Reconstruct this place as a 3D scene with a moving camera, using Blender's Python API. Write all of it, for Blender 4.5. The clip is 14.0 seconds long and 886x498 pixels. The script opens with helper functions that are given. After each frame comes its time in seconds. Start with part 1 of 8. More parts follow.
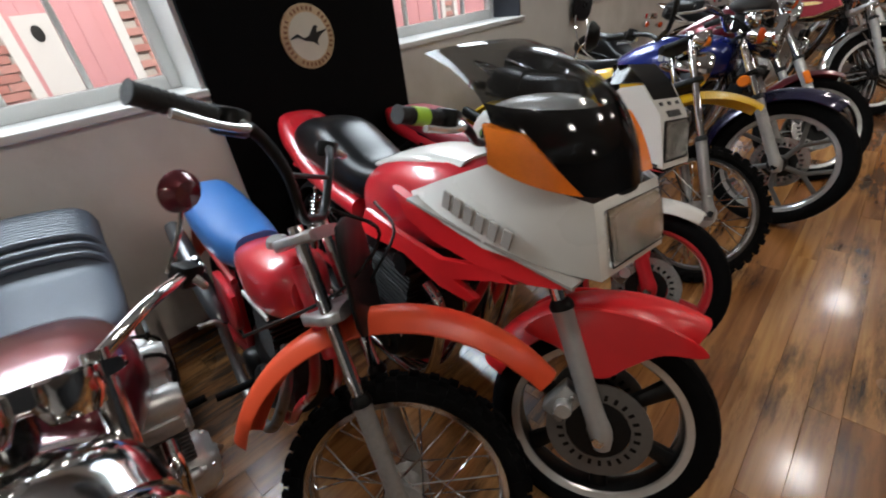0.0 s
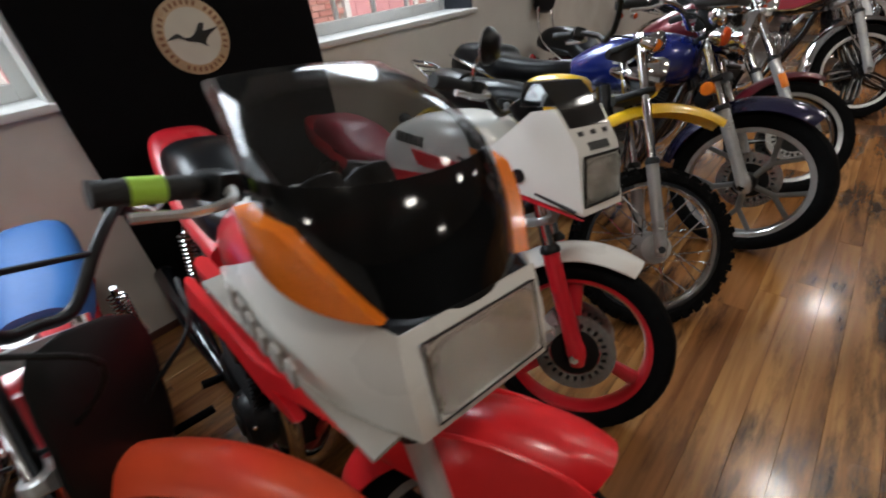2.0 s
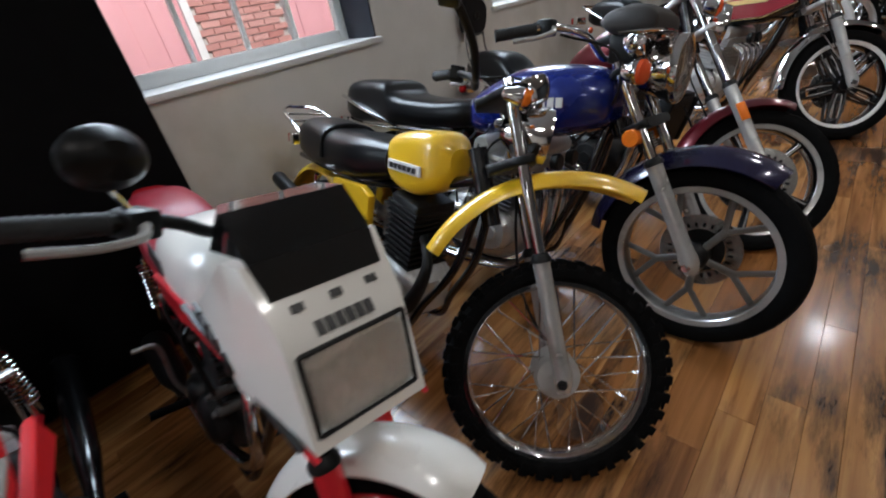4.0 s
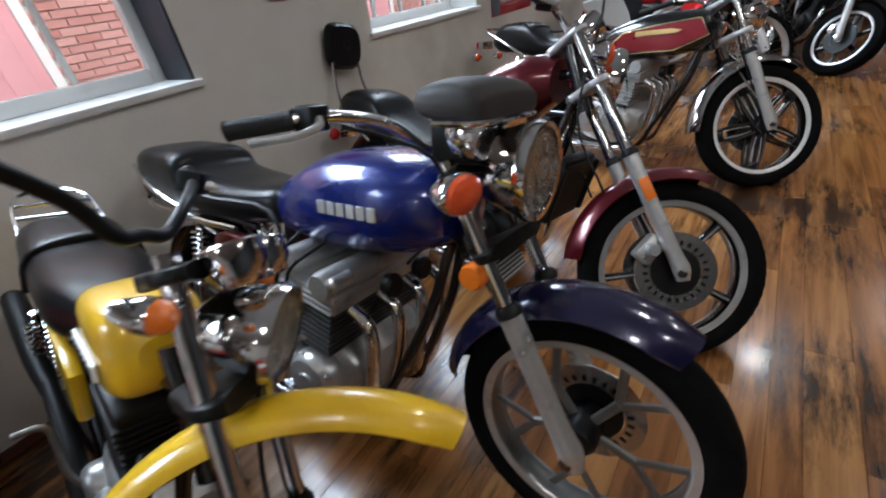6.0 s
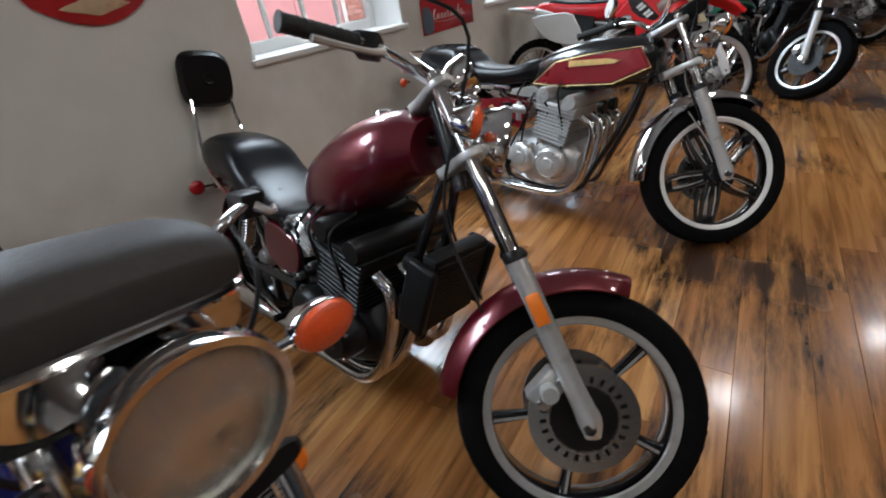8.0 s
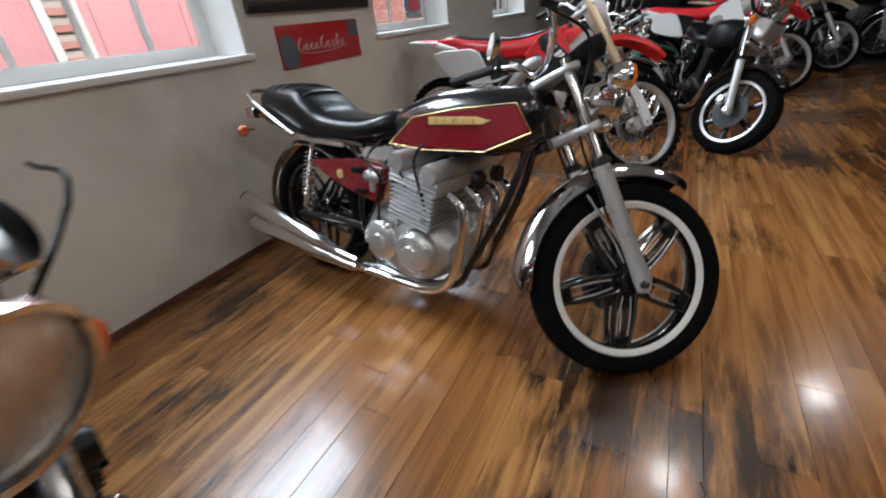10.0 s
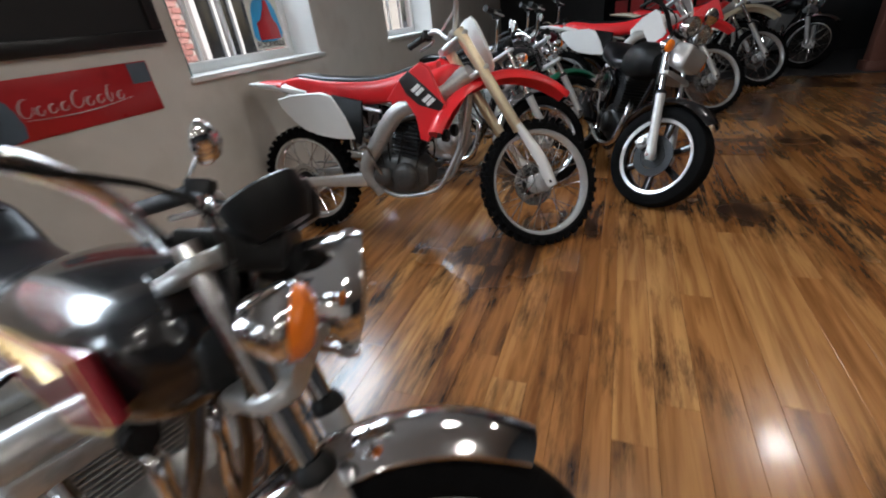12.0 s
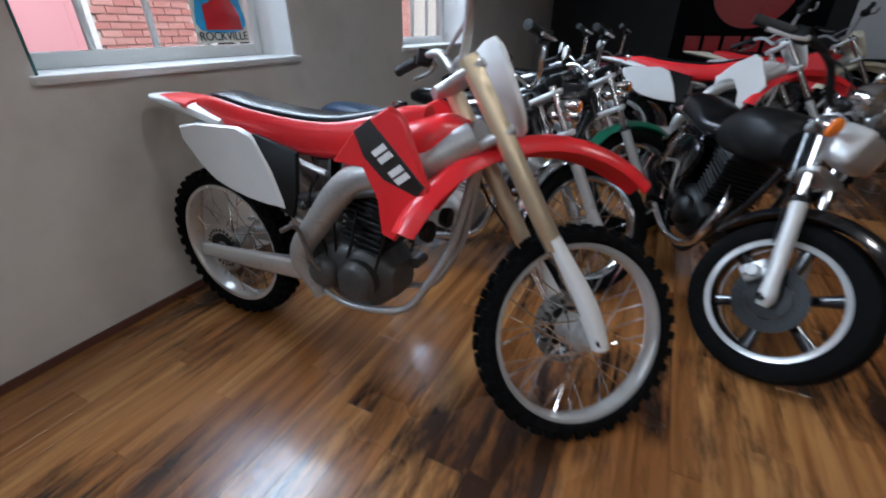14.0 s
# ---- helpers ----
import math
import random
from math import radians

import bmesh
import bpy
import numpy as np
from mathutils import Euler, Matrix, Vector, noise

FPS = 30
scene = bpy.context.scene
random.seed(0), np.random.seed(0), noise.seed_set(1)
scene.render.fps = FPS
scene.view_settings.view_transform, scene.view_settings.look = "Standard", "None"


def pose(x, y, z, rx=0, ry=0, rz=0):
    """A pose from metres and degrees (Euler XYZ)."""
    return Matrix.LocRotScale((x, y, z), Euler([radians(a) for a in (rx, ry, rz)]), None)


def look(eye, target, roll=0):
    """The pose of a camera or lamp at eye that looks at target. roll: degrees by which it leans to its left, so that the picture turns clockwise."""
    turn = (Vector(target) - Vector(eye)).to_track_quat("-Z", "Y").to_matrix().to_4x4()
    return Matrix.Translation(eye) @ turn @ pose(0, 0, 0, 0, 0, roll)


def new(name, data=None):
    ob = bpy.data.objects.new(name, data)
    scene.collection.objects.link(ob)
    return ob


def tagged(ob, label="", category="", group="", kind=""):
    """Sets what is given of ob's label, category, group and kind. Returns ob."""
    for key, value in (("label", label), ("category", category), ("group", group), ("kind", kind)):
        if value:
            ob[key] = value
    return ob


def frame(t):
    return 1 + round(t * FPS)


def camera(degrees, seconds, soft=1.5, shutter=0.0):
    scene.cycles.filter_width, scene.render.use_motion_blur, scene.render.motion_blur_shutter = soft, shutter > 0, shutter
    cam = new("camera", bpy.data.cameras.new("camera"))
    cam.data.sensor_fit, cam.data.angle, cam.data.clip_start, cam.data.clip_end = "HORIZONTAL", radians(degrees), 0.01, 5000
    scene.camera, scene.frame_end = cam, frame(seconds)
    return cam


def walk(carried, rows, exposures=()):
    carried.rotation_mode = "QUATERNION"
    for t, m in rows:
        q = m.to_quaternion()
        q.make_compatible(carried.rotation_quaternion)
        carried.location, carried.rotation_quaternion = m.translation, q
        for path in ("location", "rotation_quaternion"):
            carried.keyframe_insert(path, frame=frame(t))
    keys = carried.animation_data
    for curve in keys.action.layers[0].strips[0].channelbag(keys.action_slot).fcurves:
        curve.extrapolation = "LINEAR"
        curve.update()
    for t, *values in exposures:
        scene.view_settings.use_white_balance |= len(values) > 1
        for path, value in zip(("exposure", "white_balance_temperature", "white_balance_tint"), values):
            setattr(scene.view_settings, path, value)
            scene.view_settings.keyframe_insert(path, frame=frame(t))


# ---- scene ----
cam = camera(92.6, 14.0, soft=1.9, shutter=0.5)
PATH = [
    (0, (0.681, 0.525, 1.278), (-0.575, 1.676, 0.23), -7.8),
    (0.5, (0.708, 0.628, 1.282), (-0.529, 1.801, 0.236), -9.2),
    (1, (0.624, 0.762, 1.256), (-0.587, 1.957, 0.204), -7.6),
    (1.5, (0.597, 0.845, 1.241), (-0.621, 2.018, 0.174), -6.1),
    (2, (0.677, 0.995, 1.258), (-0.54, 2.145, 0.164), -7.7),
    (2.5, (0.73, 1.177, 1.249), (-0.492, 2.344, 0.18), -11.1),
    (2.7, (0.72, 1.247, 1.211), (-0.525, 2.414, 0.168), -11.9),
    (4.8, (0.589, 2.092, 1.215), (-0.606, 3.291, 0.15), -8.2),
    (5, (0.561, 2.169, 1.216), (-0.574, 3.419, 0.144), -7.3),
    (5.5, (0.56, 2.349, 1.225), (-0.529, 3.637, 0.151), -9.1),
    (6, (0.61, 2.532, 1.229), (-0.473, 3.838, 0.169), -9.6),
    (6.5, (0.64, 2.698, 1.211), (-0.404, 4.048, 0.168), -10.7),
    (7, (0.6, 2.952, 1.199), (-0.397, 4.346, 0.168), -9.4),
    (7.5, (0.591, 3.077, 1.195), (-0.392, 4.483, 0.166), -9.1),
    (8, (0.653, 3.202, 1.222), (-0.373, 4.558, 0.169), -9.0),
    (8.5, (0.717, 3.353, 1.19), (-0.368, 4.674, 0.152), -9.7),
    (8.7, (0.719, 3.439, 1.186), (-0.355, 4.765, 0.142), -10.6),
    (10.8, (0.634, 4.491, 1.113), (-0.121, 6.089, 0.178), -3.5),
    (11, (0.627, 4.585, 1.116), (-0.123, 6.181, 0.173), -4.5),
    (11.5, (0.755, 4.852, 1.148), (0.02, 6.443, 0.185), -7.0),
    (12, (0.835, 5.167, 1.184), (0.127, 6.769, 0.219), -7.1),
    (12.5, (0.784, 5.494, 1.163), (0.135, 7.125, 0.204), -3.8),
    (13, (0.775, 5.783, 1.167), (0.139, 7.418, 0.207), -3.0),
    (13.5, (0.754, 6.048, 1.205), (0.037, 7.656, 0.255), -0.9),
    (14, (0.566, 6.249, 1.184), (-0.217, 7.835, 0.249), 0.1),
]
LIGHT = [(0, 0.1, 6500, 10), (2.5, 0.03, 6500, 10), (5, 0.12, 5800, 10), (7.5, 0.15, 6250, 10), (8.5, 0.24, 6050, 10), (11, 0.17, 6350, 10), (12.3, 0.28, 6150, 10), (13.2, 0.24, 6100, 10), (14, 0.2, 5650, 10)]
walk(cam, [(t, look(eye, target, roll)) for t, eye, target, roll in PATH], LIGHT)

# ---------------------------------------------------------------- world and light
world = bpy.data.worlds.new("overcast_sky")
scene.world = world
world.use_nodes = True
wn = world.node_tree.nodes
sky = wn.new("ShaderNodeTexSky")
sky.sky_type = "NISHITA"
sky.sun_disc = False
sky.sun_elevation, sky.sun_rotation = radians(38), radians(80)
sky.air_density, sky.dust_density = 1.0, 4.0
wn["Background"].inputs["Strength"].default_value = 0.15
world.node_tree.links.new(sky.outputs["Color"], wn["Background"].inputs["Color"])
sun = new("sun", bpy.data.lights.new("sun", "SUN"))
sun.data.energy, sun.data.angle, sun.data.color = 3.7, radians(12), (1.0, 0.97, 0.93)
sun.matrix_world = look((6, 2, 9), (-5, 4, 0))

WALL_X = -1.36          # inner face of the window wall
SILL = 1.03
CEIL = 3.0
WINDOWS = [(-0.06, 1.17), (2.25, 3.48), (4.59, 5.82), (7.02, 8.25), (9.43, 10.66)]
LAMPS = [(1.18, 1.1), (1.18, 4.1), (1.15, 7.1), (2.45, 2.5), (2.45, 5.5), (2.6, 8.75), (1.18, -1.9), (4.6, 4.0)]
for i, (a, b) in enumerate(WINDOWS):
    lamp = new("window_light", bpy.data.lights.new("window_light", "AREA"))
    lamp.data.shape, lamp.data.size, lamp.data.size_y = "RECTANGLE", b - a - 0.1, 0.7
    lamp.data.energy, lamp.data.color, lamp.data.spread = (42, 42, 44, 34, 38)[i], (0.8, 0.91, 1.0), radians(150)
    lamp.matrix_world = look((WALL_X - 0.2, (a + b) / 2, 2.1), (1.3, (a + b) / 2, 0.75))
for x, y in LAMPS:
    lamp = new("lamp_light", bpy.data.lights.new("lamp_light", "AREA"))
    lamp.data.shape, lamp.data.size, lamp.data.size_y = "RECTANGLE", 0.22, 0.3
    lamp.data.energy, lamp.data.color = 8, (1.0, 0.93, 0.84)
    lamp.matrix_world = look((x, y, CEIL - 0.1), (x, y + 0.001, 0))


# ---------------------------------------------------------------- materials
def material(name, color, rough=0.5, metal=0.0, coat=0.0, grain=30.0, vary=0.12, bump=0.0, bump_scale=120.0,
             wear=None, wear_scale=4.0, wear_at=0.6, spec=0.5, glow=None, glow_strength=0.0, trans=0.0, rough_vary=0.08, alpha=1.0):
    m = bpy.data.materials.new(name)
    m.use_nodes = True
    nt = m.node_tree
    n, ln = nt.nodes, nt.links.new
    p = n["Principled BSDF"]
    tc = n.new("ShaderNodeTexCoord")
    big = n.new("ShaderNodeTexNoise")
    big.inputs["Scale"].default_value, big.inputs["Detail"].default_value = wear_scale, 6
    fine = n.new("ShaderNodeTexNoise")
    fine.inputs["Scale"].default_value, fine.inputs["Detail"].default_value = grain, 4
    ln(tc.outputs["Object"], big.inputs["Vector"]), ln(tc.outputs["Object"], fine.inputs["Vector"])
    mix = n.new("ShaderNodeMix")
    mix.data_type = "RGBA"
    lo = tuple(c * (1 - vary) for c in color)
    hi = tuple(min(1, c * (1 + vary)) for c in color)
    mix.inputs["A"].default_value, mix.inputs["B"].default_value = (*lo, 1), (*hi, 1)
    ln(fine.outputs["Fac"], mix.inputs["Factor"])
    out = mix.outputs["Result"]
    if wear:
        ramp = n.new("ShaderNodeValToRGB")
        ramp.color_ramp.elements[0].position, ramp.color_ramp.elements[1].position = wear_at, min(1, wear_at + 0.15)
        ln(big.outputs["Fac"], ramp.inputs["Fac"])
        mix2 = n.new("ShaderNodeMix")
        mix2.data_type = "RGBA"
        ln(ramp.outputs["Color"], mix2.inputs["Factor"])
        ln(out, mix2.inputs["A"])
        mix2.inputs["B"].default_value = (*wear, 1)
        out = mix2.outputs["Result"]
    ln(out, p.inputs["Base Color"])
    rr = n.new("ShaderNodeMapRange")
    rr.inputs["To Min"].default_value, rr.inputs["To Max"].default_value = max(0.02, rough - rough_vary), min(1, rough + rough_vary)
    ln(big.outputs["Fac"], rr.inputs["Value"])
    ln(rr.outputs["Result"], p.inputs["Roughness"])
    p.inputs["Metallic"].default_value = metal
    p.inputs["Coat Weight"].default_value, p.inputs["Coat Roughness"].default_value = coat, 0.06
    p.inputs["Specular IOR Level"].default_value = spec
    p.inputs["Transmission Weight"].default_value = trans
    p.inputs["Alpha"].default_value = alpha
    if glow:
        p.inputs["Emission Color"].default_value, p.inputs["Emission Strength"].default_value = (*glow, 1), glow_strength
    if bump:
        bn = n.new("ShaderNodeTexNoise")
        bn.inputs["Scale"].default_value, bn.inputs["Detail"].default_value = bump_scale, 5
        ln(tc.outputs["Object"], bn.inputs["Vector"])
        b = n.new("ShaderNodeBump")
        b.inputs["Strength"].default_value, b.inputs["Distance"].default_value = bump, 0.004
        ln(bn.outputs["Fac"], b.inputs["Height"])
        ln(b.outputs["Normal"], p.inputs["Normal"])
    return m


def paint(name, color, coat=0.8, rough=0.3, vary=0.06):
    return material(name, color, rough, 0.0, coat, 12, vary, wear=tuple(c * 0.75 + 0.02 for c in color), wear_scale=3, wear_at=0.66)


def lens_material():
    """Clear pressed glass with upright flutes."""
    m = bpy.data.materials.new("fluted_lens_glass")
    m.use_nodes = True
    nt = m.node_tree
    p = nt.nodes["Principled BSDF"]
    p.inputs["Transmission Weight"].default_value, p.inputs["Roughness"].default_value, p.inputs["IOR"].default_value = 0.97, 0.02, 1.3
    p.inputs["Base Color"].default_value = (0.97, 0.97, 0.94, 1)
    tc, wv, nz, ad, b = (nt.nodes.new(k) for k in ("ShaderNodeTexCoord", "ShaderNodeTexWave", "ShaderNodeTexNoise", "ShaderNodeMath", "ShaderNodeBump"))
    wv.bands_direction = "Y"
    wv.inputs["Scale"].default_value, wv.inputs["Distortion"].default_value = 60, 0.6
    nz.inputs["Scale"].default_value = 30
    nt.links.new(tc.outputs["Object"], wv.inputs["Vector"])
    nt.links.new(tc.outputs["Object"], nz.inputs["Vector"])
    nt.links.new(wv.outputs["Fac"], ad.inputs[0])
    nt.links.new(nz.outputs["Fac"], ad.inputs[1])
    nt.links.new(ad.outputs[0], b.inputs["Height"])
    b.inputs["Strength"].default_value, b.inputs["Distance"].default_value = 0.45, 0.004
    nt.links.new(b.outputs["Normal"], p.inputs["Normal"])
    return m


CHROME = material("chrome", (0.78, 0.78, 0.78), 0.09, 1.0, grain=60, vary=0.05, wear=(0.45, 0.43, 0.4), wear_scale=14, wear_at=0.68)
ALU = material("cast_aluminium", (0.46, 0.46, 0.45), 0.34, 0.6, grain=90, vary=0.2, bump=0.15, wear=(0.26, 0.25, 0.23), wear_scale=14)
ALU_POLISH = material("polished_aluminium", (0.66, 0.66, 0.65), 0.24, 0.65, grain=80, vary=0.1, wear=(0.4, 0.39, 0.37), wear_scale=12)
ALLOY_GREY = material("satin_grey_alloy", (0.2, 0.2, 0.195), 0.35, 0.6, grain=60, vary=0.12, wear=(0.13, 0.125, 0.12), wear_scale=12)
SEPIA = material("sepia_print", (0.32, 0.15, 0.08), 0.6, grain=40, vary=0.3)
RIM_BRIGHT = material("bright_anodised_rim", (0.8, 0.8, 0.79), 0.24, 0.7, grain=60, vary=0.06, wear=(0.6, 0.6, 0.58), wear_scale=10)
SILVER = material("silver_paint", (0.5, 0.5, 0.49), 0.35, 0.35, 0.3, 60, 0.08)
GOLD = material("gold_anodised_fork", (0.74, 0.62, 0.42), 0.3, 0.75, grain=50, vary=0.1)
STEEL = material("dull_steel", (0.3, 0.29, 0.28), 0.4, 0.9, grain=60, vary=0.2, wear=(0.16, 0.12, 0.1), wear_scale=18)
DISC = material("brushed_disc_steel", (0.55, 0.55, 0.54), 0.25, 0.95, grain=40, vary=0.1)
RUBBER = material("tyre_rubber", (0.005, 0.005, 0.0052), 0.8, grain=40, vary=0.3, bump=0.25, bump_scale=90, wear=(0.009, 0.0088, 0.0085), wear_scale=9, spec=0.05)
BLACK = material("black_plastic", (0.006, 0.006, 0.006), 0.42, grain=40, vary=0.2, bump=0.04, spec=0.2)
BLACK_GLOSS = material("black_gloss_paint", (0.006, 0.006, 0.007), 0.22, 0, 0.7, 20, 0.15)
ENGINE_BLACK = material("black_engine_enamel", (0.006, 0.006, 0.006), 0.4, 0.0, grain=70, vary=0.3, bump=0.08, wear=(0.016, 0.015, 0.014), wear_scale=12, spec=0.3)
ENGINE_GREY = material("grey_engine_castings", (0.09, 0.088, 0.085), 0.45, 0.6, grain=70, vary=0.3, bump=0.2, wear=(0.03, 0.028, 0.026), wear_scale=14)
VINYL = material("black_seat_vinyl", (0.006, 0.006, 0.0068), 0.3, grain=60, vary=0.2, bump=0.07, bump_scale=160, spec=0.3)
VINYL_GREY = material("grey_seat_vinyl", (0.1, 0.12, 0.15), 0.36, grain=60, vary=0.12, bump=0.3, bump_scale=220)
VINYL_BLUE = material("blue_seat_vinyl", (0.035, 0.15, 0.42), 0.36, grain=60, vary=0.12, bump=0.25, bump_scale=220)
VINYL_RED = material("dark_red_seat_vinyl", (0.3, 0.02, 0.035), 0.4, grain=60, vary=0.12, bump=0.25, bump_scale=220)
VINYL_NAVY = material("navy_seat_vinyl", (0.03, 0.055, 0.1), 0.36, grain=60, vary=0.15, bump=0.3, bump_scale=220)
RUBBER_GREY = material("grey_rubber", (0.035, 0.031, 0.029), 0.6, grain=60, vary=0.15, bump=0.15, spec=0.25)
GRIP = material("rubber_grip", (0.007, 0.007, 0.007), 0.65, grain=120, vary=0.2, bump=0.5, bump_scale=300)
LENS = lens_material()
REFLECTOR = material("headlight_reflector", (0.95, 0.94, 0.91), 0.2, 0.3, grain=40, vary=0.03, bump=0.5, bump_scale=45)
AMBER = material("amber_lens", (0.85, 0.2, 0.015), 0.2, grain=80, vary=0.1, bump=0.4, bump_scale=150, coat=0.6)
AMBER_RED = material("orange_red_lens", (0.72, 0.09, 0.02), 0.22, grain=80, vary=0.1, bump=0.4, bump_scale=150, coat=0.6)
RED_LENS = material("red_lens", (0.5, 0.012, 0.015), 0.2, grain=80, vary=0.1, bump=0.3, coat=0.6)
RED = paint("red_paint", (0.62, 0.018, 0.03))
RED_PLASTIC = material("red_plastic", (0.72, 0.02, 0.025), 0.3, grain=30, vary=0.05, bump=0.03, coat=0.2)
ORANGE_PLASTIC = material("faded_orange_red_plastic", (0.8, 0.09, 0.03), 0.36, grain=10, vary=0.12, bump=0.05, wear=(0.7, 0.05, 0.025), wear_scale=3, wear_at=0.5)
WHITE = material("white_paint", (0.74, 0.72, 0.67), 0.28, 0, 0.5, 8, 0.04, wear=(0.6, 0.57, 0.5), wear_scale=3, wear_at=0.66)
WHITE_PLASTIC = material("white_plastic", (0.74, 0.74, 0.72), 0.36, grain=14, vary=0.04, bump=0.03)
CREAM = material("cream_plastic", (0.68, 0.62, 0.47), 0.38, grain=14, vary=0.05)
YELLOW = paint("yellow_paint", (0.82, 0.5, 0.015))
BLUE = material("deep_blue_paint", (0.006, 0.016, 0.15), 0.26, 0.3, 1.0, 200, 0.3, rough_vary=0.05)
NAVY = material("navy_violet_paint", (0.012, 0.011, 0.045), 0.24, 0.25, 1.0, 200, 0.25, rough_vary=0.05)
MAROON = material("metallic_maroon_paint", (0.105, 0.003, 0.010), 0.3, 0.45, 1.0, 220, 0.35, rough_vary=0.05)
CRIMSON = material("candy_crimson_paint", (0.24, 0.005, 0.014), 0.28, 0.35, 1.0, 220, 0.25, rough_vary=0.05)
GREEN = paint("dark_green_paint", (0.01, 0.14, 0.075))
GREY_PAINT = paint("grey_paint", (0.035, 0.037, 0.04))
BLUE_TUBE = paint("blue_bar_paint", (0.02, 0.08, 0.34))
LIME = material("lime_green_band", (0.35, 0.6, 0.05), 0.5, grain=30)
GOLD_STRIPE = material("gold_stripe", (0.7, 0.5, 0.2), 0.3, 0.4, grain=30)
MARK_GREY = material("grey_lettering", (0.3, 0.27, 0.24), 0.5, grain=30)
MARK_BLACK = material("black_lettering", (0.02, 0.02, 0.02), 0.4, grain=30)
MARK_WHITE = material("white_lettering", (0.8, 0.8, 0.78), 0.35, grain=30)
SCREEN = material("smoked_windscreen", (0.012, 0.013, 0.014), 0.06, grain=8, vary=0.2, coat=1.0, alpha=0.86)
SCREEN_CLEAR = material("lightly_smoked_screen", (0.014, 0.013, 0.012), 0.05, grain=8, vary=0.2, spec=0.3, alpha=0.5)
SCREEN_DARK = material("dark_smoked_screen", (0.004, 0.004, 0.004), 0.04, grain=8, vary=0.2, spec=0.5, alpha=0.93)

PLASTER = material("painted_plaster", (0.76, 0.74, 0.69), 0.75, grain=9, vary=0.05, bump=0.25, bump_scale=40, wear=(0.58, 0.55, 0.49), wear_scale=1.1, wear_at=0.52, spec=0.25)
# ceiling tone is set dark to hold down the light it bounces
CEILING = material("dimmed_ceiling", (0.27, 0.255, 0.235), 0.8, grain=5, vary=0.05, bump=0.1)
TRIM = material("white_window_paint", (0.8, 0.8, 0.78), 0.4, grain=10, vary=0.04, bump=0.08, wear=(0.68, 0.66, 0.62), wear_scale=5, wear_at=0.64)
NAVY_TRIM = material("dark_navy_board", (0.02, 0.024, 0.035), 0.5, grain=20, vary=0.2)
TEAL_TRIM = material("teal_painted_wood", (0.03, 0.12, 0.12), 0.5, grain=20, vary=0.15)
BOARD_BLACK = material("matt_black_board", (0.0045, 0.0045, 0.005), 0.85, grain=14, vary=0.3, bump=0.1, wear=(0.01, 0.01, 0.01), wear_scale=3, spec=0.1)
DARK_WALL = material("dark_painted_wall", (0.009, 0.009, 0.01), 0.6, grain=10, vary=0.3)
DARK_CARPET = material("charcoal_carpet", (0.03, 0.03, 0.032), 0.95, grain=200, vary=0.4, bump=0.5, bump_scale=300)
PARCHMENT = material("tan_printed_sign", (0.62, 0.45, 0.27), 0.45, grain=22, vary=0.2, wear=(0.5, 0.24, 0.12), wear_scale=16, wear_at=0.58)
PALE_SIGN = material("pale_printed_sign", (0.72, 0.68, 0.58), 0.45, grain=16, vary=0.08)
SIGN_RED = material("red_enamel_sign", (0.5, 0.02, 0.025), 0.3, grain=10, vary=0.1, coat=0.4, wear=(0.32, 0.012, 0.015), wear_scale=5)
SIGN_BLUE = material("blue_printed_film", (0.05, 0.35, 0.65), 0.4, grain=10)
FRAME_BLACK = material("black_picture_frame", (0.014, 0.013, 0.013), 0.35, grain=20)
POST_WOOD = material("red_brown_post", (0.13, 0.05, 0.035), 0.5, grain=25, vary=0.2, bump=0.2)
BLUE_BOX = material("slate_blue_painted_metal", (0.1, 0.14, 0.18), 0.45, grain=14, vary=0.15)
# door red is lightened to imitate glare and haze through the window glass
DOOR_RED = material("washed_out_red_door", (0.68, 0.34, 0.36), 0.6, grain=9, vary=0.1)
ASPHALT = material("asphalt", (0.06, 0.06, 0.06), 0.9, grain=60, vary=0.3, bump=0.4)
LAMP_GLOW = material("lamp_diffuser", (0.9, 0.9, 0.85), 0.4, glow=(1.0, 0.95, 0.87), glow_strength=16.0)

GLASS = bpy.data.materials.new("window_glass")
GLASS.use_nodes = True
gn = GLASS.node_tree.nodes
gp = gn["Principled BSDF"]
gp.inputs["Transmission Weight"].default_value, gp.inputs["Roughness"].default_value, gp.inputs["IOR"].default_value = 1.0, 0.02, 1.1


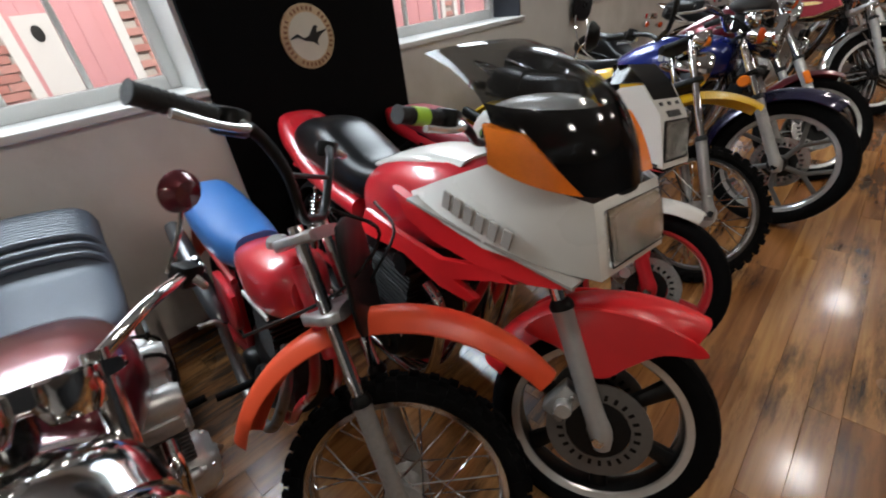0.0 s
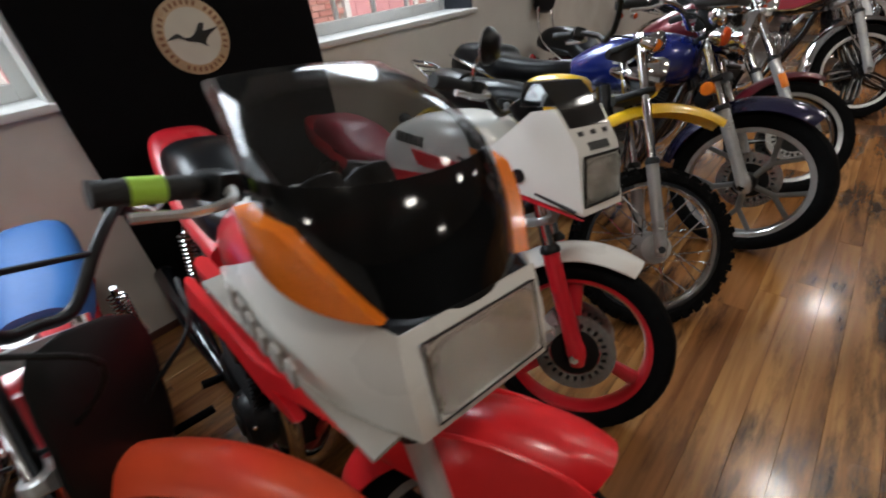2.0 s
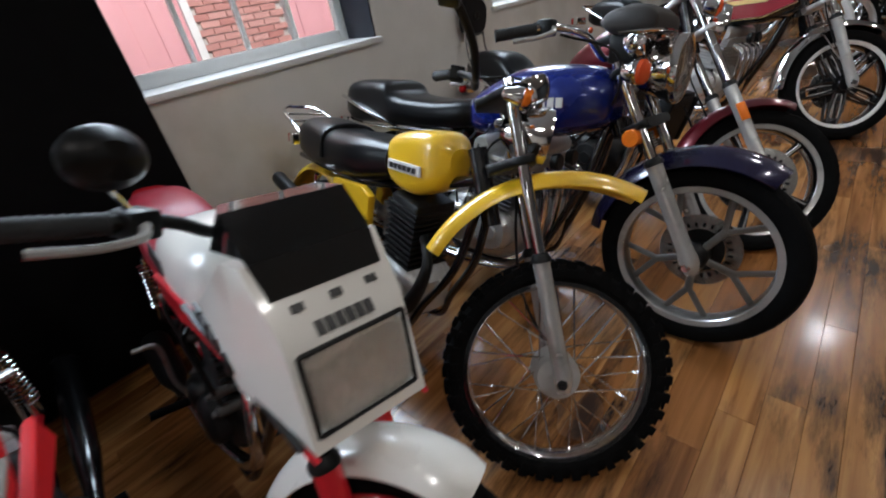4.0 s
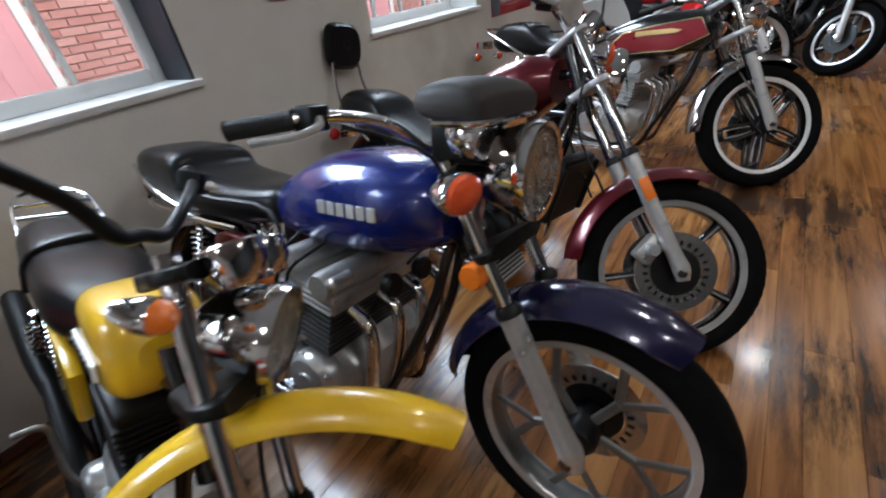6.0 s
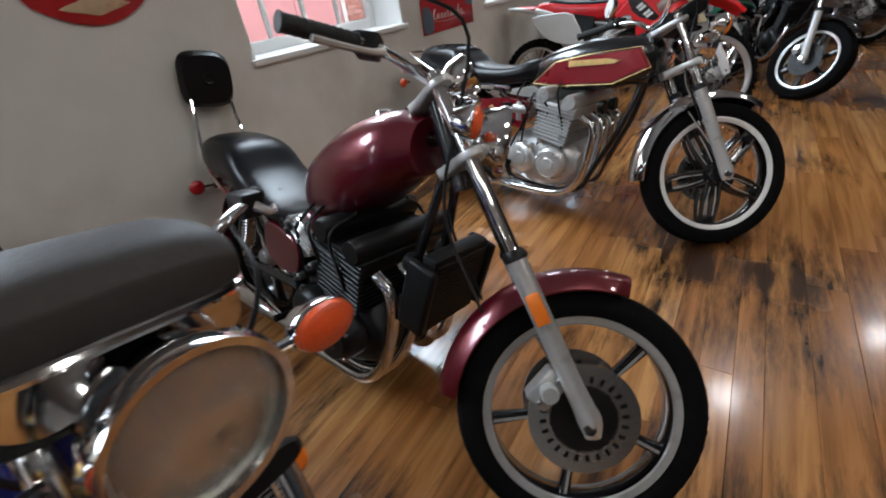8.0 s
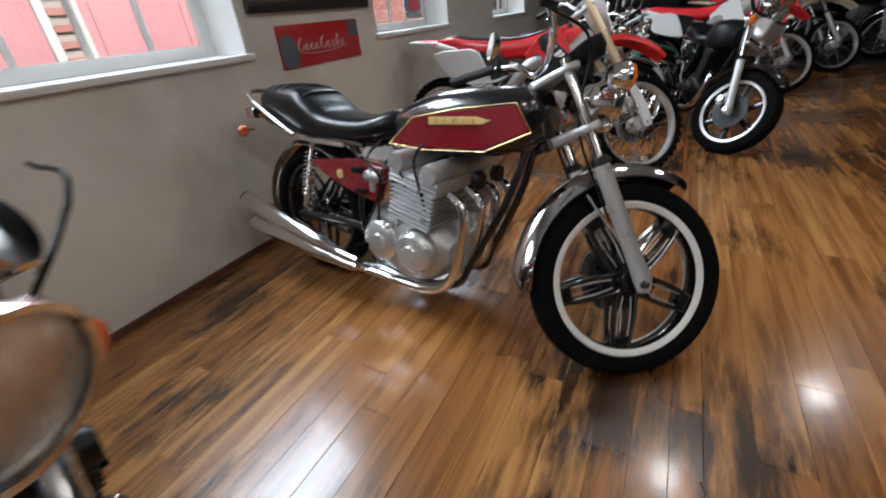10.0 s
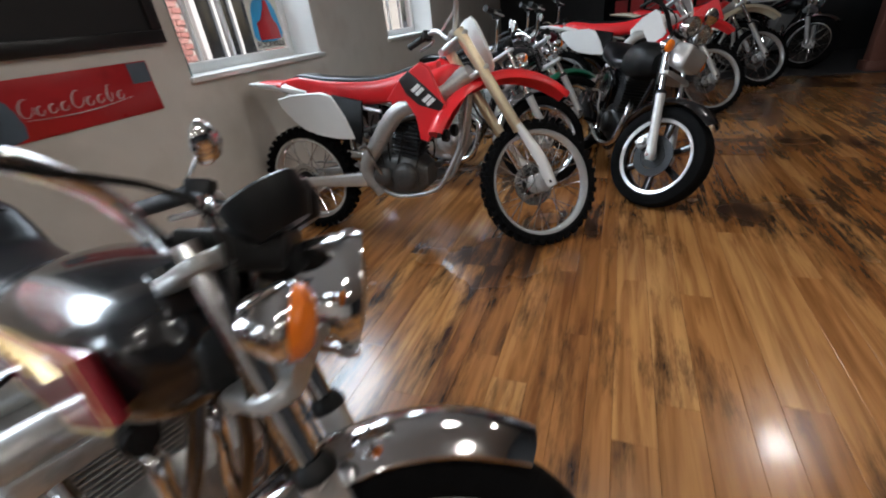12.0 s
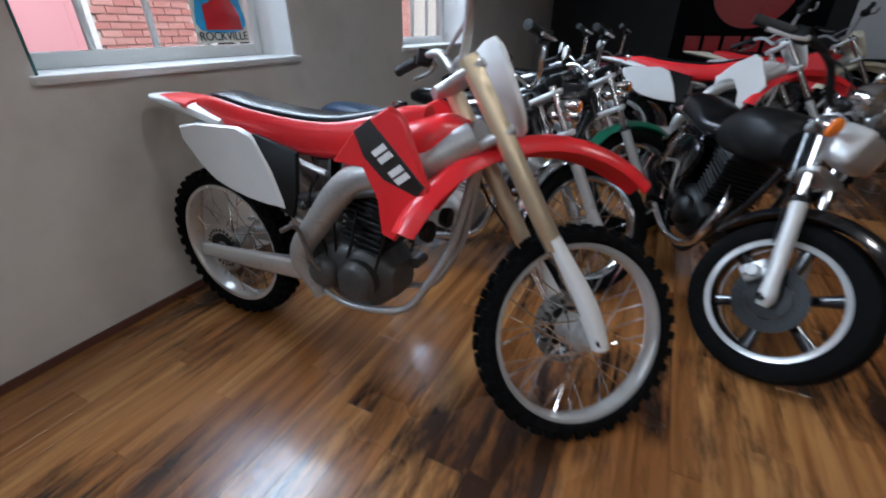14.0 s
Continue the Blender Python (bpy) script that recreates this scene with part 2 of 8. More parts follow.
def brick_material():
    m = bpy.data.materials.new("red_brick_facing")
    m.use_nodes = True
    nt = m.node_tree
    tc = nt.nodes.new("ShaderNodeTexCoord")
    mp = nt.nodes.new("ShaderNodeMapping")
    mp.inputs["Rotation"].default_value = (radians(90), 0, radians(90))
    nz = nt.nodes.new("ShaderNodeTexNoise")
    nz.inputs["Scale"].default_value = 3
    b = nt.nodes.new("ShaderNodeBump")
    b.inputs["Strength"].default_value = 0.4
    cm = nt.nodes.new("ShaderNodeMix")
    cm.data_type = "RGBA"
    # both brick tones are lightened too, for the washed-out view through glass
    cm.inputs["A"].default_value, cm.inputs["B"].default_value = (0.46, 0.2, 0.17, 1), (0.58, 0.32, 0.28, 1)
    oi = nt.nodes.new("ShaderNodeNewGeometry")
    nt.links.new(oi.outputs["Random Per Island"], cm.inputs["Factor"])
    nt.links.new(cm.outputs["Result"], nt.nodes["Principled BSDF"].inputs["Base Color"])
    nt.nodes["Principled BSDF"].inputs["Roughness"].default_value = 0.85
    nt.links.new(tc.outputs["Object"], nz.inputs["Vector"])
    nt.links.new(nz.outputs["Fac"], b.inputs["Height"])
    nt.links.new(b.outputs["Normal"], nt.nodes["Principled BSDF"].inputs["Normal"])
    return m


BRICK = brick_material()
MORTAR = material("mortar", (0.5, 0.47, 0.43), 0.9, grain=60, vary=0.15)


def floor_material():
    m = bpy.data.materials.new("varnished_old_boards")
    m.use_nodes = True
    nt = m.node_tree
    n, ln = nt.nodes, nt.links.new
    p = n["Principled BSDF"]
    tc, oi, geo = n.new("ShaderNodeTexCoord"), n.new("ShaderNodeObjectInfo"), n.new("ShaderNodeNewGeometry")
    rnd = n.new("ShaderNodeMath")
    rnd.operation = "ADD"
    ln(oi.outputs["Random"], rnd.inputs[0]), ln(geo.outputs["Random Per Island"], rnd.inputs[1])
    fr = n.new("ShaderNodeMath")
    fr.operation = "FRACT"
    ln(rnd.outputs[0], fr.inputs[0])
    off = n.new("ShaderNodeVectorMath")
    off.operation = "ADD"
    sc = n.new("ShaderNodeVectorMath")
    sc.operation = "SCALE"
    sc.inputs[0].default_value = (7.0, 31.0, 13.0)
    ln(fr.outputs[0], sc.inputs["Scale"])
    ln(geo.outputs["Position"], off.inputs[0]), ln(sc.outputs["Vector"], off.inputs[1])
    mp = n.new("ShaderNodeMapping")
    mp.inputs["Scale"].default_value = (26, 1.6, 1)
    ln(off.outputs["Vector"], mp.inputs["Vector"])
    grain = n.new("ShaderNodeTexNoise")
    grain.inputs["Scale"].default_value, grain.inputs["Detail"].default_value, grain.inputs["Distortion"].default_value = 1.0, 8, 0.6
    ln(mp.outputs["Vector"], grain.inputs["Vector"])
    base = n.new("ShaderNodeValToRGB")
    cr = base.color_ramp
    cr.elements[0].position, cr.elements[0].color = 0.0, (0.27, 0.106, 0.03, 1)
    cr.elements[1].position, cr.elements[1].color = 1.0, (0.47, 0.23, 0.077, 1)
    e = cr.elements.new(0.5)
    e.color = (0.375, 0.162, 0.047, 1)
    ln(fr.outputs[0], base.inputs["Fac"])
    gr = n.new("ShaderNodeValToRGB")
    gr.color_ramp.elements[0].position, gr.color_ramp.elements[0].color = 0.3, (0.5, 0.42, 0.36, 1)
    gr.color_ramp.elements[1].position, gr.color_ramp.elements[1].color = 0.62, (1, 1, 1, 1)
    ln(grain.outputs["Fac"], gr.inputs["Fac"])
    mul = n.new("ShaderNodeMix")
    mul.data_type, mul.blend_type = "RGBA", "MULTIPLY"
    mul.inputs["Factor"].default_value = 1.0
    ln(base.outputs["Color"], mul.inputs["A"]), ln(gr.outputs["Color"], mul.inputs["B"])
    # old dark stains that run along the boards
    smp = n.new("ShaderNodeMapping")
    smp.inputs["Scale"].default_value = (13.0, 2.0, 1)
    ln(off.outputs["Vector"], smp.inputs["Vector"])
    st = n.new("ShaderNodeTexNoise")
    st.inputs["Scale"].default_value, st.inputs["Detail"].default_value, st.inputs["Roughness"].default_value = 1.0, 9, 0.74
    ln(smp.outputs["Vector"], st.inputs["Vector"])
    stw = n.new("ShaderNodeTexNoise")
    stw.inputs["Scale"].default_value, stw.inputs["Detail"].default_value = 1.1, 3
    ln(geo.outputs["Position"], stw.inputs["Vector"])
    sm = n.new("ShaderNodeMath")
    sm.operation = "MULTIPLY"
    ln(st.outputs["Fac"], sm.inputs[0]), ln(stw.outputs["Fac"], sm.inputs[1])
    sr = n.new("ShaderNodeValToRGB")
    sr.color_ramp.elements[0].position, sr.color_ramp.elements[1].position = 0.238, 0.34
    ln(sm.outputs[0], sr.inputs["Fac"])
    stain = n.new("ShaderNodeMix")
    stain.data_type = "RGBA"
    stain.inputs["B"].default_value = (0.032, 0.014, 0.007, 1)
    ln(sr.outputs["Color"], stain.inputs["Factor"]), ln(mul.outputs["Result"], stain.inputs["A"])
    ln(stain.outputs["Result"], p.inputs["Base Color"])
    rr = n.new("ShaderNodeMapRange")
    rr.inputs["To Min"].default_value, rr.inputs["To Max"].default_value = 0.19, 0.33
    ln(stw.outputs["Fac"], rr.inputs["Value"])
    ln(rr.outputs["Result"], p.inputs["Roughness"])
    p.inputs["Coat Weight"].default_value, p.inputs["Coat Roughness"].default_value = 0.3, 0.1
    b = n.new("ShaderNodeBump")
    b.inputs["Strength"].default_value, b.inputs["Distance"].default_value = 0.07, 0.003
    # old varnish is uneven: a slow wave on each board over the grain
    wav = n.new("ShaderNodeTexNoise")
    wav.inputs["Scale"].default_value, wav.inputs["Detail"].default_value = 9.0, 2
    ln(off.outputs["Vector"], wav.inputs["Vector"])
    amp = n.new("ShaderNodeMath")
    amp.operation = "MULTIPLY_ADD"
    amp.inputs[1].default_value = 7.0
    ln(wav.outputs["Fac"], amp.inputs[0]), ln(grain.outputs["Fac"], amp.inputs[2])
    ln(amp.outputs[0], b.inputs["Height"]), ln(b.outputs["Normal"], p.inputs["Normal"])
    return m


WOOD = floor_material()


# ---------------------------------------------------------------- shape helpers
def part(name, bm, mat, parent=None, label="", smooth=True, angle=38):
    me = bpy.data.meshes.new(name)
    bmesh.ops.recalc_face_normals(bm, faces=bm.faces)
    if smooth:
        for f in bm.faces:
            f.smooth = True
    bm.to_mesh(me)
    bm.free()
    if smooth:
        me.set_sharp_from_angle(angle=radians(angle))
    me.materials.append(mat)
    ob = new(name, me)
    ob.parent = parent
    if label:
        tagged(ob, label)
    return ob


def thing(name, label, category, m=None, group="", kind=""):
    ob = new(name)
    ob.empty_display_size = 0.1
    if m is not None:
        ob.matrix_world = m
    return tagged(ob, label, category, group, kind)


def moved(bm, m):
    bmesh.ops.transform(bm, matrix=m, verts=bm.verts)
    return bm


def swung(deg, x0):
    """A small turn about the upright through (x0, 0)."""
    return Matrix.Translation((x0, 0, 0)) @ Matrix.Rotation(radians(deg), 4, "Z") @ Matrix.Translation((-x0, 0, 0))


def joined(*bms):
    out = bmesh.new()
    for b in bms:
        me = bpy.data.meshes.new("tmp")
        b.to_mesh(me)
        out.from_mesh(me)
        bpy.data.meshes.remove(me)
        b.free()
    return out


def box(x0, x1, y0, y1, z0, z1, bevel=0.0, seg=2):
    bm = bmesh.new()
    bmesh.ops.create_cube(bm, size=1.0)
    moved(bm, Matrix.Translation(((x0 + x1) / 2, (y0 + y1) / 2, (z0 + z1) / 2)) @ Matrix.Diagonal((x1 - x0, y1 - y0, z1 - z0, 1)))
    if bevel:
        bmesh.ops.bevel(bm, geom=bm.edges[:], offset=bevel, segments=seg, affect="EDGES", profile=0.5)
    return bm


def skin(rings, closed_ring=True, caps=True, loop=False):
    bm = bmesh.new()
    vs = [[bm.verts.new(p) for p in r] for r in rings]
    n = len(vs[0])
    m = len(vs)
    for i in range(m if loop else m - 1):
        a, b = vs[i], vs[(i + 1) % m]
        for j in range(n if closed_ring else n - 1):
            k = (j + 1) % n
            bm.faces.new((a[j], a[k], b[k], b[j]))
    if caps and closed_ring and not loop:
        bm.faces.new(vs[0])
        bm.faces.new(list(reversed(vs[-1])))
    return bm


def spline(pts, sub=6):
    """Catmull-Rom through tuples of any length."""
    pts = [np.array(p, float) for p in pts]
    if len(pts) < 3 or sub < 2:
        return pts
    e = [2 * pts[0] - pts[1]] + pts + [2 * pts[-1] - pts[-2]]
    out = []
    for i in range(1, len(e) - 2):
        for s in range(sub):
            t = s / sub
            a, b, c, d = e[i - 1], e[i], e[i + 1], e[i + 2]
            out.append(0.5 * (2 * b + (c - a) * t + (2 * a - 5 * b + 4 * c - d) * t * t + (3 * b - a - 3 * c + d) * t ** 3))
    out.append(pts[-1])
    return out


def tube(pts, r, seg=10, sub=6, flat=1.0):
    """A round bar along points; r is one radius or one for each point."""
    rs = list(r) if hasattr(r, "__len__") else [r] * len(pts)
    path = spline([(*p, q) for p, q in zip(pts, rs)], sub)
    rings, up = [], None
    for i, q in enumerate(path):
        a, b = path[max(0, i - 1)][:3], path[min(len(path) - 1, i + 1)][:3]
        d = Vector(b - a).normalized()
        if up is None:
            up = Vector((0, 0, 1)) if abs(d.z) < 0.9 else Vector((1, 0, 0))
        side = d.cross(up).normalized()
        up = side.cross(d).normalized()
        c = Vector(q[:3])
        rad = max(0.0008, q[3])
        rings.append([c + side * math.cos(t) * rad + up * math.sin(t) * rad * flat for t in (2 * math.pi * k / seg for k in range(seg))])
    return skin(rings)


def lathe(profile, seg=40, axis="Y", loop=False):
    """Turn (radius, along) pairs about an axis through the origin."""
    rings = []
    for i in range(seg):
        t = 2 * math.pi * i / seg
        c, s = math.cos(t), math.sin(t)
        if axis == "Y":
            rings.append([(r * c, a, r * s) for r, a in profile])
        elif axis == "X":
            rings.append([(a, r * c, r * s) for r, a in profile])
        else:
            rings.append([(r * c, r * s, a) for r, a in profile])
    bm = skin(rings, closed_ring=loop, caps=False, loop=True)
    bmesh.ops.remove_doubles(bm, verts=bm.verts, dist=1e-5)
    return bm


def body(secs, sub=5, seg=24):
    """A rounded body along X: sections (x, z_bottom, z_top, half_width, squareness, y)."""
    rings = []
    for q in spline(secs, sub):
        x, zb, zt, hw, p, y = q
        hw, hh, zc = max(0.002, hw), max(0.002, (zt - zb) / 2), (zt + zb) / 2
        ring = []
        for k in range(seg):
            t = 2 * math.pi * k / seg
            c, s = math.cos(t), math.sin(t)
            ring.append((x, y + hw * math.copysign(abs(c) ** (2 / p), c), zc + hh * math.copysign(abs(s) ** (2 / p), s)))
        rings.append(ring)
    return skin(rings)


def plate(outline, thick, sub=4, closed=True, bevel=0.004):
    """A flat piece in the XZ plane with a curved outline, centred on y = 0."""
    pts = [tuple(p) for p in outline]
    if sub > 1:
        e = pts[-1:] + pts + pts[:2]
        out = []
        for i in range(1, len(e) - 2):
            a, b, c, d = (np.array(v, float) for v in e[i - 1:i + 3])
            for s in range(sub):
                t = s / sub
                out.append(tuple(0.5 * (2 * b + (c - a) * t + (2 * a - 5 * b + 4 * c - d) * t * t + (3 * b - a - 3 * c + d) * t ** 3)))
        pts = out
    cx, cz = sum(p[0] for p in pts) / len(pts), sum(p[1] for p in pts) / len(pts)
    ins = [((p[0] - cx) * 0.96 + cx, (p[1] - cz) * 0.96 + cz) for p in pts]
    h = thick / 2
    rings = [[(x, -h, z) for x, z in ins], [(x, -h + bevel, z) for x, z in pts], [(x, h - bevel, z) for x, z in pts], [(x, h, z) for x, z in ins]]
    return skin(rings)


def fender(radius, a0, a1, half_w, crown=0.03, lip=0.012, thick=0.004, seg=26, flare=None, taper=(1, 1), flat_to=None):
    """A mudguard round the origin, from angle a0 to a1 (degrees from +X towards +Z)."""
    rings = []
    for i in range(seg + 1):
        u = i / seg
        t = radians(a0 + (a1 - a0) * u)
        w = half_w * (taper[0] + (taper[1] - taper[0]) * u)
        if u < 0.08:
            w *= 0.75 + 3.1 * u
        if u > 0.92:
            w *= 0.75 + 3.1 * (1 - u)
        R = radius + (flare(u) if flare else 0)
        prof = []
        for k in range(9):
            s = -1 + 2 * k / 8
            prof.append((R + crown * (1 - s * s) - lip * abs(s) ** 6, s * w))
        prof += [(r - thick, y * 0.985) for r, y in reversed(prof)]
        rings.append([(r * math.cos(t), y, r * math.sin(t)) for r, y in prof])
    return skin(rings)


def mirrored(verts, faces, nose=(), thick=0.005):
    """A thin moulded shell given by one flank; nose lists the edges joined across the middle."""
    bm = bmesh.new()
    sides = [[bm.verts.new((x, sg * y, z)) for x, y, z in verts] for sg in (-1, 1)]
    for vs in sides:
        for f in faces:
            bm.faces.new([vs[i] for i in f])
    for i, j in nose:
        bm.faces.new((sides[0][i], sides[1][i], sides[1][j], sides[0][j]))
    bmesh.ops.recalc_face_normals(bm, faces=bm.faces)
    bmesh.ops.solidify(bm, geom=bm.faces[:], thickness=thick)
    return bm


def bars(count, w, h, gap, depth=0.0025, slant=0.0):
    """Plain blocks that stand for unreadable or trade lettering; along +X, in the XZ plane."""
    out = []
    for i in range(count):
        x = i * (w + gap)
        b = box(x, x + w, -depth / 2, depth / 2, 0, h)
        for v in b.verts:
            v.co.x += slant * v.co.z
        out.append(b)
    return joined(*out)


# ---------------------------------------------------------------- the room
X1, Y0, Y1 = 6.2, -3.2, 14.2


def setting(name, bm, mat, label, category, smooth=False, parent=None):
    ob = part(name, bm, mat, parent, smooth=smooth)
    return tagged(ob, label, category, kind="structure")


def window_wall():
    """One wall with five openings, built of piers, a low wall and lintels that butt end to end."""
    t0, t1 = WALL_X - 0.34, WALL_X
    pieces = [box(t0, t1, Y0, Y1, 0, SILL - 0.03), box(t0, t1, Y0, Y1, 2.6, CEIL)]
    edges = [Y0] + [e for w in WINDOWS for e in w] + [Y1]
    for a, b in zip(edges[0::2], edges[1::2]):
        pieces.append(box(t0, t1, a, b, SILL - 0.03, 2.6))
    return setting("wall_west", joined(*pieces), PLASTER, "greige painted plaster wall with deep window openings", "wall")


window_wall()
# out of view; dark so that reflections deepen and less fill comes back
setting("wall_east", box(X1, X1 + 0.2, Y0, Y1, 0, CEIL), DARK_WALL, "dark side wall out of view, deepens reflections", "wall")
setting("wall_south", box(WALL_X, X1, Y0 - 0.2, Y0, 0, CEIL), PLASTER, "greige painted plaster end wall", "wall")
setting("wall_north", box(WALL_X, X1, Y1, Y1 + 0.2, 0, CEIL), DARK_WALL, "dark painted end wall of the room", "wall")
# never in view; its dark tone lowers the fill on everything below
setting("ceiling", box(WALL_X - 0.34, X1 + 0.2, Y0 - 0.2, Y1 + 0.2, CEIL, CEIL + 0.2), CEILING, "plain ceiling out of view, coloured dark to cut bounced light", "ceiling")
setting("ground", box(-400, 400, -400, 400, -0.9, -0.6), ASPHALT, "grey asphalt ground outside", "ground")
setting("baseboard", box(WALL_X, WALL_X + 0.012, Y0, Y1, 0.0, 0.035, 0.003), POST_WOOD, "thin dark wooden shoe moulding along the wall", "baseboard")


def window(i, a, b):
    """Sash window set at the back of a white reveal, with a projecting sill."""
    w = tagged(new("window_%d" % i), "white painted sash window in a deep reveal", "window", kind="structure")
    xg = WALL_X - 0.24
    top = 2.6
    part("window_sill", box(xg - 0.03, WALL_X + 0.03, a - 0.02, b + 0.02, SILL - 0.03, SILL, 0.006), TRIM, w)
    part("reveal", box(xg, WALL_X - 0.002, a, a + 0.012, SILL, top, 0.002), NAVY_TRIM if i in (2,) else TEAL_TRIM if i == 4 else TRIM, w, "dark painted reveal board" if i in (2, 4) else "")
    part("reveal", box(xg, WALL_X - 0.002, b - 0.012, b, SILL, top, 0.002), NAVY_TRIM if i in (2,) else TRIM, w, "dark painted reveal board" if i == 2 else "")
    part("reveal", box(xg, WALL_X - 0.002, a + 0.012, b - 0.012, top - 0.012, top, 0.002), TRIM, w)
    f = part("window_frame", joined(box(xg - 0.05, xg, a, a + 0.06, SILL, top, 0.006), box(xg - 0.05, xg, b - 0.06, b, SILL, top, 0.006),
             box(xg - 0.05, xg, a + 0.06, b - 0.06, SILL, SILL + 0.06, 0.006), box(xg - 0.05, xg, a + 0.06, b - 0.06, top - 0.06, top, 0.006),
             box(xg - 0.045, xg - 0.005, a + 0.06, b - 0.06, 1.78, 1.83, 0.005)), TRIM, w)
    n = 4
    for k in range(1, n):
        y = a + 0.06 + (b - a - 0.12) * k / n
        part("glazing_bar", box(xg - 0.04, xg - 0.01, y - 0.011, y + 0.011, SILL + 0.06, top - 0.06, 0.004), TRIM, w)
    for k in range(n):
        y0, y1 = a + 0.06 + (b - a - 0.12) * k / n, a + 0.06 + (b - a - 0.12) * (k + 1) / n
        g = part("pane", box(xg - 0.027, xg - 0.023, y0 + 0.011, y1 - 0.011, SILL + 0.06, top - 0.06), GLASS, w, smooth=False)
        g.visible_shadow = False
    return w


for i, (a, b) in enumerate(WINDOWS):
    window(i + 1, a, b)

# ceiling lamps
for x, y in LAMPS:
    l = thing("ceiling_light", "small square surface-mounted ceiling light, lit", "ceiling light", pose(x, y, CEIL), "ceiling lights")
    part("housing", box(-0.15, 0.15, -0.19, 0.19, -0.05, 0, 0.01), TRIM, l)
    part("diffuser", box(-0.12, 0.12, -0.16, 0.16, -0.065, -0.052, 0.004), LAMP_GLOW, l, "glowing warm white diffuser")


# ---------------------------------------------------------------- outside
def street_house():
    h = thing("brick_building", "red brick building across the lane with red doors, paled for haze", "building", pose(-5.2, 4, -0.6))
    part("wall", box(-0.4, -0.02, -14, 14, 0, 7), MORTAR, h, "pale mortar behind the bricks", smooth=False)
    rnd = random.Random(4)
    verts, faces = [], []
    L, H, g = 0.215, 0.068, 0.011
    openings = [(-3.05, -2.25), (-0.95, -0.05), (1.3, 2.6), (3.0, 5.15)]
    blank = [(6.62, 7.9)]
    for r in range(48):
        z = r * (H + g)
        y = -7 + (L / 2 if r % 2 else 0)
        while y < 12:
            if not any(a - L < y < b for a, b in openings + blank) or z > 3.0:
                d = rnd.uniform(0, 0.006)
                base = len(verts)
                for xx in (-0.02, 0.012 + d):
                    verts += [(xx, y, z), (xx, y + L, z), (xx, y + L, z + H), (xx, y, z + H)]
                q = [(4, 5, 6, 7), (0, 1, 5, 4), (1, 2, 6, 5), (2, 3, 7, 6), (3, 0, 4, 7)]
                faces += [tuple(base + i for i in f) for f in q]
            y += L + g
    me = bpy.data.meshes.new("bricks")
    me.from_pydata(verts, [], faces)
    me.materials.append(BRICK)
    ob = new("bricks", me)
    ob.parent = h
    tagged(ob, "red bricks in running bond", kind="stuff")
    for a, b in openings:
        d = part("door", box(-0.02, 0.02, a, b, 0, 2.95, 0.01), DOOR_RED, h, "red panelled door, paled for haze")
        w = (b - a) / 2
        for k in (0, 1):
            part("door_panel", box(0.02, 0.035, a + k * w + 0.12, a + (k + 1) * w - 0.12, 0.3, 2.6, 0.01), DOOR_RED, d)
        part("door_frame", joined(box(-0.02, 0.06, a - 0.09, a, 0, 3.0), box(-0.02, 0.06, b, b + 0.09, 0, 3.0), box(-0.02, 0.06, a - 0.09, b + 0.09, 3.0, 3.1)), TRIM, h)
    for a, b in blank:
        fr = part("window_frame", joined(box(-0.02, 0.06, a, a + 0.1, 0.9, 3.0), box(-0.02, 0.06, b - 0.1, b, 0.9, 3.0), box(-0.02, 0.06, a + 0.1, b - 0.1, 0.9, 1.0), box(-0.02, 0.06, a + 0.1, b - 0.1, 2.9, 3.0),
                  *[box(-0.02, 0.04, a + 0.1 + (b - a - 0.2) * k / 3 - 0.03, a + 0.1 + (b - a - 0.2) * k / 3 + 0.03, 1.0, 2.9) for k in (1, 2)]), TRIM, h, "white painted window frame")
        part("pane", box(-0.018, -0.01, a + 0.1, b - 0.1, 1.0, 2.9), SCREEN, fr, "dark window pane")
        part("blank_wall", box(-0.018, 0.012, a, b, 0, 0.9), MORTAR, h)
    notice = thing("paper_notice", "white paper notice with a black oval on a red door", "notice", pose(-5.162, 1.13, 0))
    part("sheet", box(0, 0.004, -0.14, 0.14, 0.75, 1.5), WHITE_PLASTIC, notice)
    part("oval_mark", moved(lathe([(0.001, 0.0045), (0.06, 0.0045), (0.06, 0.007), (0.001, 0.007)], 24, "X"), Matrix.Translation((0, 0, 1.34)) @ Matrix.Diagonal((1, 0.8, 1.2, 1))), MARK_BLACK, notice)
    return h


street_house()


